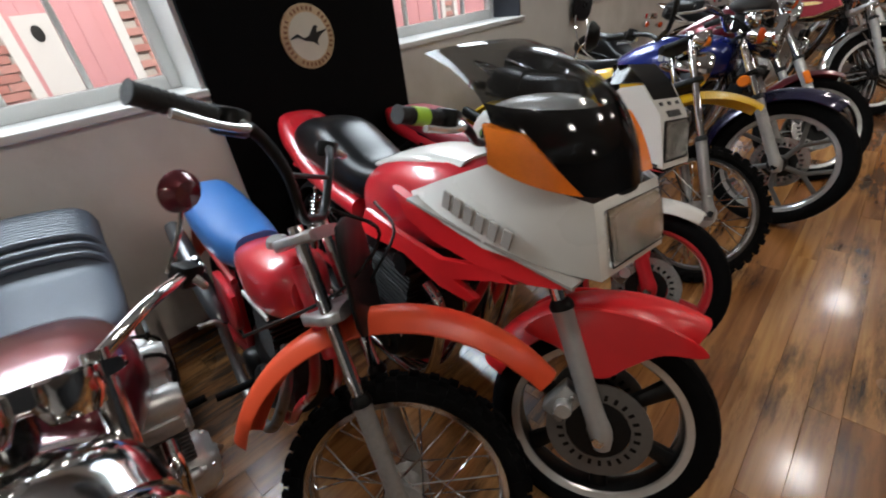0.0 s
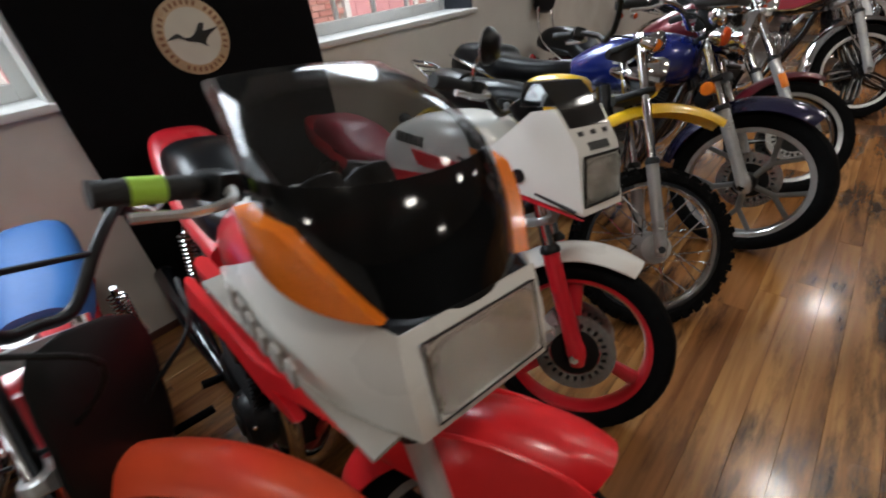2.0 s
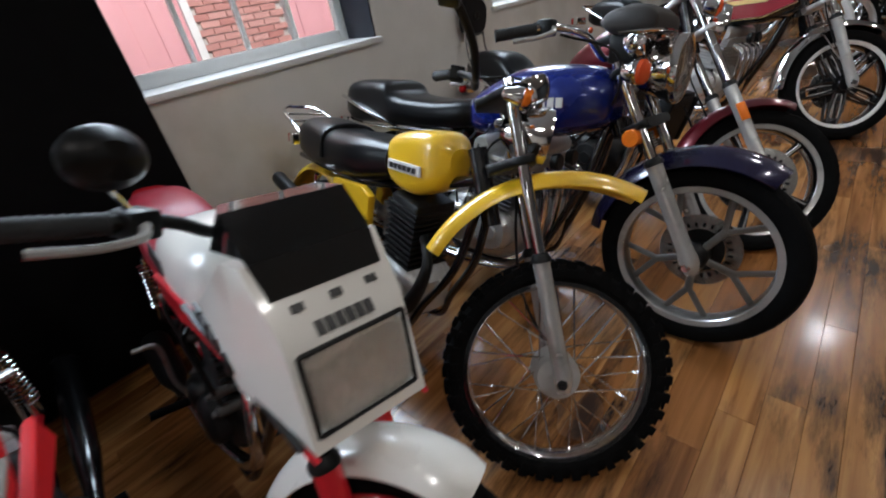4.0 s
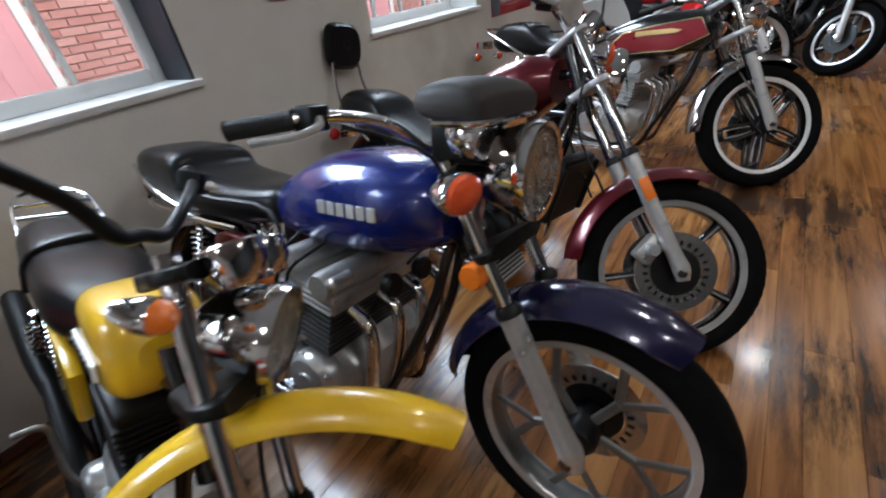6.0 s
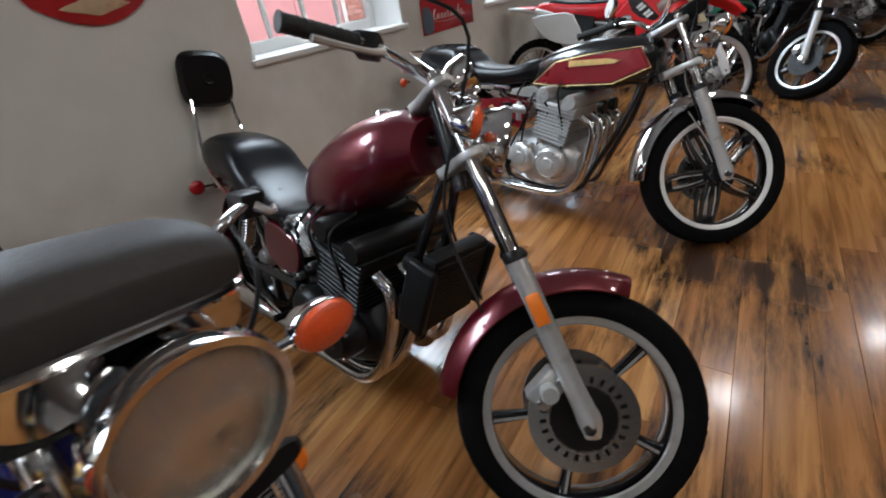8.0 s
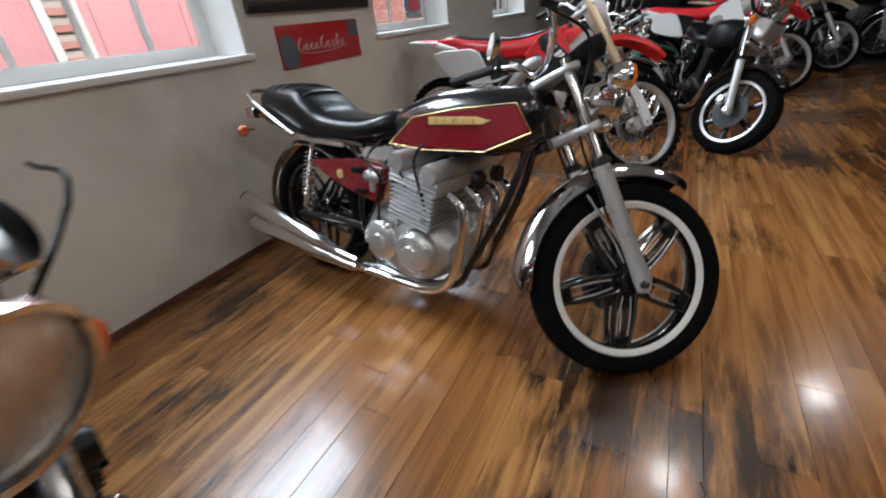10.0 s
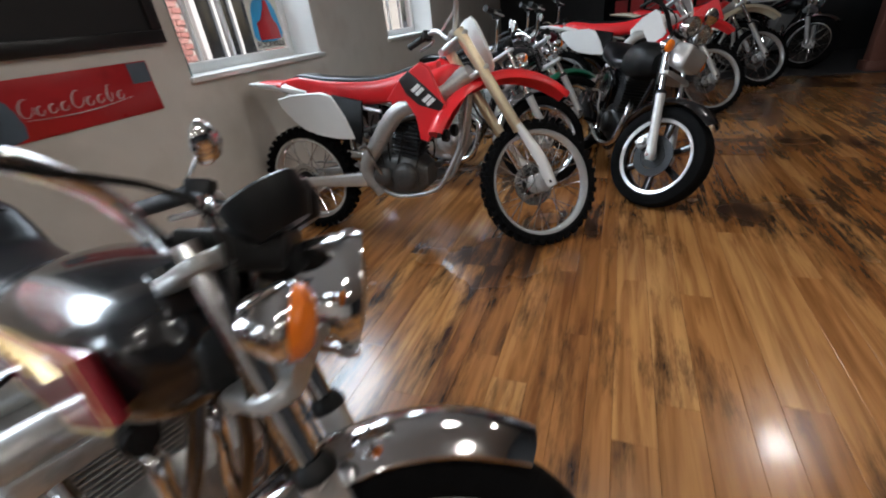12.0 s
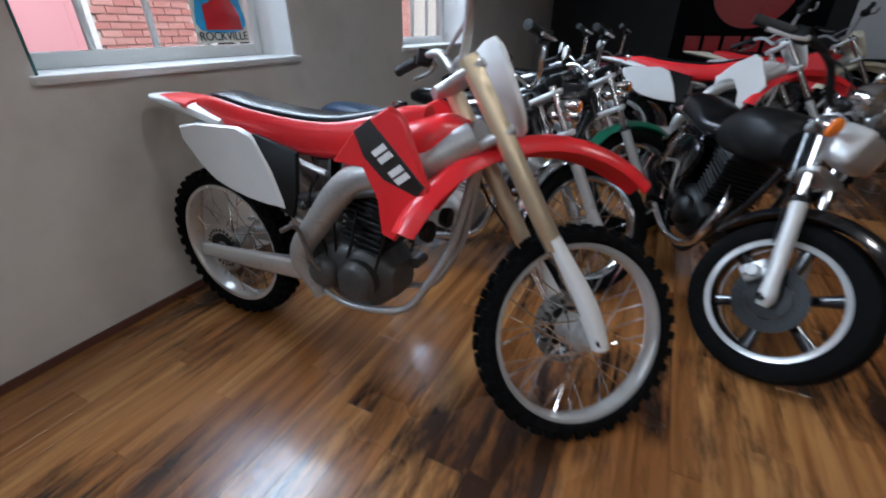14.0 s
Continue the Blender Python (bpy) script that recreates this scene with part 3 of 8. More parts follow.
# ---------------------------------------------------------------- motorcycles
def wheel(parent, name, x, r, width, style, rim_mat, S, rim_r=None, disc=0.0, disc_side=-1, knobs=False, white_band=False, hub_mat=None, spoke_mat=None, disc_two=False, lip=None, disc_mat=None):
    """A wheel at (x, 0, r). The rim is the part; tyre, hub, spokes and disc are its pieces."""
    T = S @ Matrix.Translation((x, 0, r))
    rr = rim_r or r * (0.8 if knobs else 0.765)
    w = width / 2
    rim = lathe([(rr - 0.018, -w * 0.3), (rr - 0.012, -w * 0.55), (rr - 0.008, -w * 0.68), (rr + 0.006, -w * 0.72), (rr + 0.006, -w * 0.62), (rr - 0.008, -w * 0.3), (rr - 0.008, w * 0.3), (rr + 0.006, w * 0.62), (rr + 0.006, w * 0.72), (rr - 0.008, w * 0.68), (rr - 0.012, w * 0.55), (rr - 0.018, w * 0.3)], 56, loop=True)
    ob = part(name, moved(rim, T), rim_mat, parent)
    if lip:
        for sgn in (-1, 1):
            part("rim_lip", moved(lathe([(rr - 0.016, sgn * w * 0.66), (rr - 0.012, sgn * w * 0.74), (rr - 0.002, sgn * w * 0.76), (rr + 0.006, sgn * w * 0.8), (rr + 0.007, sgn * w * 0.72), (rr - 0.006, sgn * w * 0.6)], 60, loop=True), T), lip, ob, "polished rim lip")
    d = r - rr
    prof = [(rr - 0.004, -w * 0.6), (rr + d * 0.25, -w * 0.95), (rr + d * 0.55, -w), (r - d * 0.17, -w * 0.86), (r - d * 0.05, -w * 0.55), (r, -w * 0.2),
            (r, w * 0.2), (r - d * 0.05, w * 0.55), (r - d * 0.17, w * 0.86), (rr + d * 0.55, w), (rr + d * 0.25, w * 0.95), (rr - 0.004, w * 0.6)]
    if knobs:
        prof = [(a - 0.012 if a > rr + d * 0.5 else a, b * 0.95) for a, b in prof]
    tyre = lathe(prof, 60)
    bits = []
    n = 38 if knobs else 52
    for i in range(n):
        t = 2 * math.pi * i / n
        R = Matrix.Rotation(t, 4, "Y")
        if knobs:
            for yy, ww, hh in ((0, 0.26, 0.0), (0.62, 0.2, -0.005), (-0.62, 0.2, -0.005), (0.93, 0.07, -0.028), (-0.93, 0.07, -0.028)):
                o = 0.5 * (2 * math.pi / n) if yy == 0 else 0
                bits.append(moved(box(r - 0.022 + hh, r + 0.002 + hh, w * (yy - ww), w * (yy + ww), -0.013, 0.013), Matrix.Rotation(t + o, 4, "Y")))
        else:
            for sgn in (-1, 1):
                b = box(r - d * 0.1, r + 0.0035 - d * 0.045, w * 0.12 * sgn if sgn > 0 else -w * 0.7, w * 0.7 if sgn > 0 else -w * 0.12, -0.006, 0.006)
                for v in b.verts:
                    v.co.z += sgn * v.co.y * 0.35
                    if abs(v.co.y) > w * 0.5:
                        v.co.x -= d * 0.09
                bits.append(moved(b, R))
    part("tyre", moved(tyre, T), RUBBER, ob, "knobbly black tyre" if knobs else "")
    tagged(part("tread", moved(joined(*bits), T), RUBBER, ob), "rubber tread blocks", kind="stuff")
    if white_band:
        for sgn in (-1, 1):
            band = lathe([(rr - 0.014, sgn * w * 0.7), (rr - 0.01, sgn * w * 0.78), (rr + 0.006, sgn * (w * 0.86)), (rr + 0.009, sgn * (w * 0.82)), (rr - 0.008, sgn * w * 0.62)], 56, loop=True)
            part("white_line", moved(band, T), MARK_WHITE, ob, "white painted rim line")
    hub_mat = hub_mat or ALU
    if style == "wire":
        hub = lathe([(0.001, -0.075), (0.028, -0.075), (0.03, -0.055), (0.052, -0.05), (0.055, -0.042), (0.035, -0.035), (0.035, 0.035), (0.055, 0.042), (0.052, 0.05), (0.03, 0.055), (0.028, 0.075), (0.001, 0.075)], 28)
        part("hub", moved(hub, T), hub_mat, ob)
        sp = tube([(0, 0, 0), (0, 0, 1)], 0.0027, 5, 1)
        me = bpy.data.meshes.new("spoke")
        sp.to_mesh(me)
        sp.free()
        me.materials.append(spoke_mat or CHROME)
        for i in range(32):
            t = 2 * math.pi * i / 32
            side = 1 if i % 2 else -1
            cross = (1 if (i // 2) % 2 else -1) * 1.1
            a = Vector((0.052 * math.cos(t + cross), side * 0.045, 0.052 * math.sin(t + cross)))
            b = Vector(((rr - 0.014) * math.cos(t), side * 0.006, (rr - 0.014) * math.sin(t)))
            so = new("spoke", me)
            so.parent = ob
            q = (b - a).to_track_quat("Z", "Y").to_matrix().to_4x4()
            so.matrix_local = T @ Matrix.Translation(a) @ q @ Matrix.Diagonal((1, 1, (b - a).length, 1))
    else:
        hub = lathe([(0.001, -0.06), (0.035, -0.06), (0.045, -0.045), (0.045, 0.045), (0.035, 0.06), (0.001, 0.06)], 28)
        part("hub", moved(hub, T), hub_mat, ob)
        n = {"five": 5, "star": 5, "three": 3, "y": 5, "six": 6}[style]
        for i in range(n):
            R = T @ Matrix.Rotation(2 * math.pi * i / n + 0.3, 4, "Y")
            if style == "star":      # pressed plates, twin limbs with a slot
                s = 0.036
                limb = joined(
                    tube([(0.03, -0.03, 0.03), (rr * 0.55, -0.026, s), (rr - 0.02, -0.02, s * 0.75)], 0.0115, 8, 3, 0.7),
                    tube([(0.03, -0.03, -0.03), (rr * 0.55, -0.026, -s), (rr - 0.02, -0.02, -s * 0.75)], 0.0115, 8, 3, 0.7),
                    tube([(0.03, 0.03, 0.03), (rr * 0.55, 0.026, s), (rr - 0.02, 0.02, s * 0.75)], 0.0115, 8, 3, 0.7),
                    tube([(0.03, 0.03, -0.03), (rr * 0.55, 0.026, -s), (rr - 0.02, 0.02, -s * 0.75)], 0.0115, 8, 3, 0.7),
                    box(rr * 0.78, rr - 0.012, -0.026, 0.026, -s, s, 0.006), box(0.03, rr * 0.4, -0.03, 0.03, -0.034, 0.034, 0.008))
                part("spoke", moved(limb, R), BLACK_GLOSS, ob)
                edge = joined(*[tube([(0.06, yy * 0.033, sg * 0.014), (rr * 0.5, yy * 0.03, sg * 0.021), (rr * 0.76, yy * 0.027, sg * 0.021)], 0.0022, 6, 3) for yy in (-1, 1) for sg in (-1, 1)])
                part("spoke_edge", moved(edge, R), SILVER, ob)
            elif style == "y":
                limb = joined(tube([(0.03, 0, 0), (rr * 0.52, 0, 0)], 0.0085, 8, 2, 1.6), tube([(rr * 0.5, 0, 0), (rr - 0.015, 0, 0.075)], 0.0055, 8, 2, 2.0), tube([(rr * 0.5, 0, 0), (rr - 0.015, 0, -0.075)], 0.0055, 8, 2, 2.0))
                part("spoke", moved(limb, R), spoke_mat or SILVER, ob)
            else:
                ww = 0.017 if style == "five" else 0.026
                limb = body([(0.03, -ww, ww, 0.022, 3, 0), (rr * 0.5, -ww * 0.75, ww * 0.75, 0.017, 3, 0), (rr - 0.012, -ww, ww, 0.02, 3, 0)], 4, 12)
                part("spoke", moved(limb, R), spoke_mat or BLACK_GLOSS, ob)
                if style == "five":
                    part("spoke_edge", moved(joined(box(0.05, rr - 0.02, -0.0235, -0.0225, -0.004, 0.004), box(0.05, rr - 0.02, 0.0225, 0.0235, -0.004, 0.004)), R), ALU_POLISH, ob)
    if disc:
        for sgn in ((-1, 1) if disc_two else (disc_side,)):
            y = sgn * 0.068
            ring = lathe([(disc * 0.62, y - 0.003), (disc, y - 0.003), (disc, y + 0.003), (disc * 0.62, y + 0.003)], 48, loop=True)
            dob = part("brake_disc", moved(ring, T), disc_mat or DISC, ob, "drilled brushed steel brake disc")
            car = lathe([(0.03, y - 0.004), (disc * 0.6, y - 0.002), (disc * 0.6, y + 0.004), (0.03, y + 0.006)], 32, loop=True)
            part("disc_carrier", moved(car, T), ENGINE_BLACK, ob)
            slots = joined(*[moved(box(disc * 0.67, disc * 0.79, y - 0.0042, y + 0.0042, -0.0045, 0.0045), Matrix.Rotation(2 * math.pi * i / 24, 4, "Y")) for i in range(24)])
            part("vent_ring", moved(slots, T), BLACK, ob)
    return ob


def fins(x0, x1, hw, z0, z1, n, bevel=0.0015):
    """A finned casting in one skin: the outline steps in and out up its height."""
    step = (z1 - z0) / n
    rect = lambda i, z: [(x0 + i, -hw + i, z), (x1 - i, -hw + i, z), (x1 - i, hw - i, z), (x0 + i, hw - i, z)]
    rings = []
    for k in range(n):
        z = z0 + k * step
        rings += [rect(0.014, z), rect(bevel, z + step * 0.06), rect(0, z + step * 0.14), rect(0, z + step * 0.32), rect(bevel, z + step * 0.42), rect(0.014, z + step * 0.5)]
    return skin(rings + [rect(0.014, z1)])


def tilt(bm, x, z, deg):
    return moved(bm, Matrix.Translation((x, 0, z)) @ Matrix.Rotation(radians(deg), 4, "Y") @ Matrix.Translation((-x, 0, -z)))


def engine_four(b, body_mat, fin_mat, ex=0.66, wide=0.23, headers=True, pipes=2):
    """Across-the-frame four with round covers; ex is the crank's place along the bike."""
    e = part("engine", body([(ex - 0.27, 0.26, 0.42, wide * 0.55, 4, 0), (ex - 0.18, 0.2, 0.47, wide * 0.75, 4, 0), (ex, 0.17, 0.47, wide * 0.9, 4, 0), (ex + 0.12, 0.2, 0.44, wide * 0.85, 4, 0), (ex + 0.19, 0.27, 0.38, wide * 0.7, 4, 0)], 4), body_mat, b)
    part("cylinder_block", tilt(fins(ex - 0.06, ex + 0.14, wide, 0.46, 0.6, 8), ex, 0.45, 12), fin_mat, e)
    part("cylinder_head", tilt(joined(box(ex - 0.08, ex + 0.15, -wide, wide, 0.6, 0.66, 0.012), fins(ex - 0.075, ex + 0.145, wide + 0.004, 0.605, 0.655, 3)), ex, 0.45, 12), body_mat, e)
    for dx in (-0.045, 0.105):
        cam_cover = moved(lathe([(0.001, -wide - 0.012), (0.034, -wide - 0.012), (0.04, -wide + 0.005), (0.04, wide - 0.005), (0.034, wide + 0.012), (0.001, wide + 0.012)], 22), Matrix.Translation((ex + dx, 0, 0.68)))
        part("cam_cover", tilt(cam_cover, ex, 0.45, 12), body_mat, e)
    for dx, rr, dy in ((0.06, 0.085, 0.245), (-0.13, 0.092, 0.215)):
        for sgn in (-1, 1):
            cov = lathe([(0.001, 0.035), (rr * 0.35, 0.036), (rr * 0.4, 0.03), (rr * 0.82, 0.028), (rr * 0.9, 0.022), (rr, 0.008), (rr + 0.004, 0), (rr + 0.004, -0.06), (0.001, -0.06)], 36)
            cov = moved(cov, Matrix.Translation((ex + dx, sgn * (dy - 0.03), 0.335)) @ (Matrix.Identity(4) if sgn > 0 else Matrix.Rotation(math.pi, 4, "Z")))
            c = part("engine_cover", cov, ALU_POLISH if body_mat is ALU else body_mat, e)
            bolts = joined(*[moved(box(-0.005, 0.005, 0.0, 0.012, -0.005, 0.005, 0.002, 1), Matrix.Translation((ex + dx + rr * 0.95 * math.cos(a), sgn * (dy - 0.024) - (0.012 if sgn < 0 else 0), 0.335 + rr * 0.95 * math.sin(a)))) for a in (0.5, 1.8, 2.9, 4.1, 5.4)])
            part("bolts", bolts, CHROME, c)
    for i in range(4):
        y = (-1.5 + i) * wide * 0.52
        carb = moved(lathe([(0.001, -0.05), (0.02, -0.05), (0.03, -0.03), (0.03, 0.03), (0.024, 0.05), (0.001, 0.05)], 16, "X"), Matrix.Translation((ex - 0.16, y, 0.6)))
        part("carburettor", joined(carb, moved(lathe([(0.001, -0.05), (0.024, -0.05), (0.027, 0), (0.024, 0.05), (0.001, 0.05)], 14, "Z"), Matrix.Translation((ex - 0.16, y, 0.59)))), ALU, e)
    if headers:
        for i in range(4):
            y = (-1.5 + i) * wide * 0.52
            ye = math.copysign(0.12 + (0.045 if i in (0, 3) else 0.0), y)
            part("exhaust_header", tube([(ex + 0.2, y, 0.58), (ex + 0.26, y, 0.53), (ex + 0.25, y * 0.98, 0.38), (ex + 0.2, (y + ye) / 2, 0.23), (ex + 0.08, ye, 0.155), (ex - 0.2, ye, 0.15), (ex - 0.3, math.copysign(0.18, y), 0.17)], 0.02, 12), CHROME, b)
    return e


def muffler(b, x0, x1, y, z0, z1, r=0.042, mat=None, name="muffler"):
    L = x0 - x1
    pts = [(x0, y, z0), (x0 - 0.16 * L, y * 1.02, z0 + 0.1 * (z1 - z0)), (x0 - 0.35 * L, y * 1.05, z0 + 0.33 * (z1 - z0)), (x0 - 0.7 * L, y * 1.07, z0 + 0.7 * (z1 - z0)), (x1, y * 1.08, z1)]
    m = part(name, tube(pts, [0.02, 0.026, r * 0.9, r, r * 1.02], 20), mat or CHROME, b)
    part("muffler_tip", moved(lathe([(r * 0.45, 0), (r * 0.98, 0), (r * 0.98, -0.02), (r * 0.5, -0.03)], 20, "X", loop=True), Matrix.Translation((x1 + 0.012, y * 1.08, z1))), BLACK, m)
    return m


def engine_single(b, mat, fin_mat, ex=0.62, wide=0.1, z=0.26, fin=True, pipe=None):
    e = part("engine", body([(ex - 0.2, z + 0.02, z + 0.17, wide * 0.7, 4, 0), (ex - 0.08, z - 0.05, z + 0.2, wide, 4, 0), (ex + 0.06, z - 0.06, z + 0.19, wide, 4, 0), (ex + 0.15, z, z + 0.12, wide * 0.7, 4, 0)], 4), mat, b)
    part("cylinder", tilt(fins(ex - 0.06, ex + 0.1, wide * 0.85, z + 0.18, z + 0.36, 8), ex, z + 0.15, 10), fin_mat, e)
    part("cylinder_head", tilt(joined(box(ex - 0.06, ex + 0.1, -wide * 0.85, wide * 0.85, z + 0.36, z + 0.44, 0.02), fins(ex - 0.065, ex + 0.105, wide * 0.9, z + 0.36, z + 0.42, 3)), ex, z + 0.15, 10), fin_mat, e)
    for sgn in (-1, 1):
        for dx, rr in ((0.03, 0.078), (-0.11, 0.06)):
            cov = lathe([(0.001, 0.03), (rr * 0.6, 0.03), (rr * 0.85, 0.022), (rr, 0.008), (rr, -0.03), (0.001, -0.03)], 30)
            part("engine_cover", moved(cov, Matrix.Translation((ex + dx, sgn * (wide + 0.012), z + 0.07)) @ (Matrix.Identity(4) if sgn > 0 else Matrix.Rotation(math.pi, 4, "Z"))), mat, e)
    part("carburettor", joined(tube([(ex - 0.1, 0, z + 0.3), (ex - 0.2, 0, z + 0.3)], 0.03, 12, 1), tube([(ex - 0.14, 0, z + 0.22), (ex - 0.14, 0, z + 0.36)], 0.026, 12, 1)), ALU, e)
    part("kick_lever", tube([(ex - 0.1, -wide - 0.03, z + 0.08), (ex - 0.12, -wide - 0.06, z + 0.14), (ex - 0.16, -wide - 0.07, z + 0.25), (ex - 0.17, -wide - 0.13, z + 0.26)], 0.008, 8), STEEL, e)
    return e


def chassis(b, wb, head, mat, seat_z=0.72, w=0.11, low=0.2, swing=True, rear_r=0.31, shocks=True, shock_mat=None, shock_top=None):
    hx, hz = head
    f = part("frame", joined(
        tube([(hx - 0.01, 0, hz), (hx - 0.25, 0, hz - 0.06), (0.42, 0, seat_z), (0.15, 0, seat_z - 0.02)], 0.019, 10),
        *[tube([(hx + 0.005, s * 0.03, hz - 0.1), (hx - 0.05, s * w * 0.5, hz - 0.3), (hx - 0.17, s * w * 0.75, low + 0.1), (hx - 0.26, s * w, low - 0.03), (0.5, s * w, low - 0.03), (0.42, s * w, low + 0.05), (0.38, s * w, low + 0.2), (0.4, s * w, seat_z - 0.08), (0.34, s * w * 0.9, seat_z)], 0.015, 10) for s in (-1, 1)],
        *[tube([(0.42, s * w, seat_z), (0.1, s * w, seat_z + 0.02), (-0.15, s * w * 0.9, seat_z + 0.03)], 0.012, 8) for s in (-1, 1)]), mat, b)
    part("head_tube", tube([(hx - 0.045, 0, hz + 0.09), (hx + 0.05, 0, hz - 0.13)], 0.03, 14, 1), mat, b)
    if swing:
        for s in (-1, 1):
            part("swingarm", tube([(0.44, s * w * 0.9, 0.33), (0.2, s * 0.105, 0.325), (-0.04, s * 0.11, rear_r)], 0.019, 10, 4, 1.2), mat if not swing is ALU else ALU, b)
    if shocks:
        tx, tz = shock_top or (0.12, seat_z - 0.01)
        for s in (-1, 1):
            p0, p1 = Vector((0.02, s * 0.135, rear_r + 0.06)), Vector((tx, s * 0.135, tz))
            sh = part("shock_absorber", tube([p0, p0.lerp(p1, 0.35), p1], [0.016, 0.014, 0.011], 12, 2), CHROME, b)
            n = 11
            coil = [p0.lerp(p1, 0.2 + 0.68 * i / (n * 8)) + Vector((math.cos(i * math.pi / 4), math.sin(i * math.pi / 4), 0)) * 0.027 for i in range(n * 8)]
            part("spring", tube(coil, 0.0042, 6, 1), shock_mat or CHROME, sh)
    part("side_stand", tube([(0.55, w + 0.02, 0.2), (0.5, w + 0.13, 0.1), (0.47, w + 0.19, 0.012), (0.43, w + 0.2, 0.012)], 0.01, 8, 3), STEEL, b)
    for s in (-1, 1):
        peg = part("foot_peg", tube([(0.5, s * (w + 0.04), 0.3), (0.5, s * (w + 0.17), 0.31)], 0.014, 10, 1), RUBBER, b)
        part("peg_bracket", tube([(0.5, s * (w - 0.01), 0.3), (0.5, s * (w + 0.045), 0.3)], 0.012, 8, 1), STEEL, peg)
    return f


def round_light(b, S, x, z, r, depth=0.12, shell=None, name="headlight", y=0, tip=0):
    T = S @ Matrix.Translation((x, y, z)) @ Matrix.Rotation(radians(tip), 4, "Y")
    sh = part(name, moved(lathe([(0.001, -depth), (r * 0.35, -depth * 0.98), (r * 0.75, -depth * 0.7), (r * 0.95, -depth * 0.25), (r, 0), (r * 0.95, 0.004), (r * 0.9, -0.01), (0.001, -0.02)], 40, "X"), T), shell or CHROME, b)
    part("rim", moved(lathe([(r * 0.9, 0.0), (r * 1.02, -0.012), (r * 1.06, 0.002), (r * 1.02, 0.02), (r * 0.92, 0.018)], 40, "X", loop=True), T), CHROME, sh)
    part("reflector", moved(lathe([(0.012, -depth * 0.6), (r * 0.6, -depth * 0.35), (r * 0.9, -0.004)], 36, "X"), T), REFLECTOR, sh)
    part("lens", moved(lathe([(0.001, 0.03), (r * 0.5, 0.026), (r * 0.8, 0.016), (r * 0.93, 0.008), (r * 0.93, 0.004), (0.001, 0.024)], 40, "X"), T), LENS, sh, "fluted clear glass lens")
    return sh


def indicator(b, S, x, y, z, mat=None, r=0.034, stalk=0.09, wide=1.0):
    s = math.copysign(1, y)
    st = part("indicator", tube([(x - 0.01, y - s * stalk, z), (x, y - s * 0.02, z)], 0.008, 8, 1), CHROME, b)
    moved_mesh(st, S)
    sh = lathe([(0.001, -0.05), (r * 0.6, -0.045), (r, -0.012), (r * 1.04, 0.0), (r, 0.004), (0.001, 0.004)], 24, "X")
    T = S @ Matrix.Translation((x, y, z)) @ Matrix.Diagonal((1, wide, 1, 1))
    part("shell", moved(sh, T), CHROME, st)
    part("lens", moved(lathe([(0.001, 0.026), (r * 0.6, 0.024), (r * 0.92, 0.014), (r * 0.98, 0.002), (0.001, 0.002)], 24, "X"), T), mat or AMBER, st, "amber lens")
    return st


def moved_mesh(ob, m):
    ob.data.transform(m)


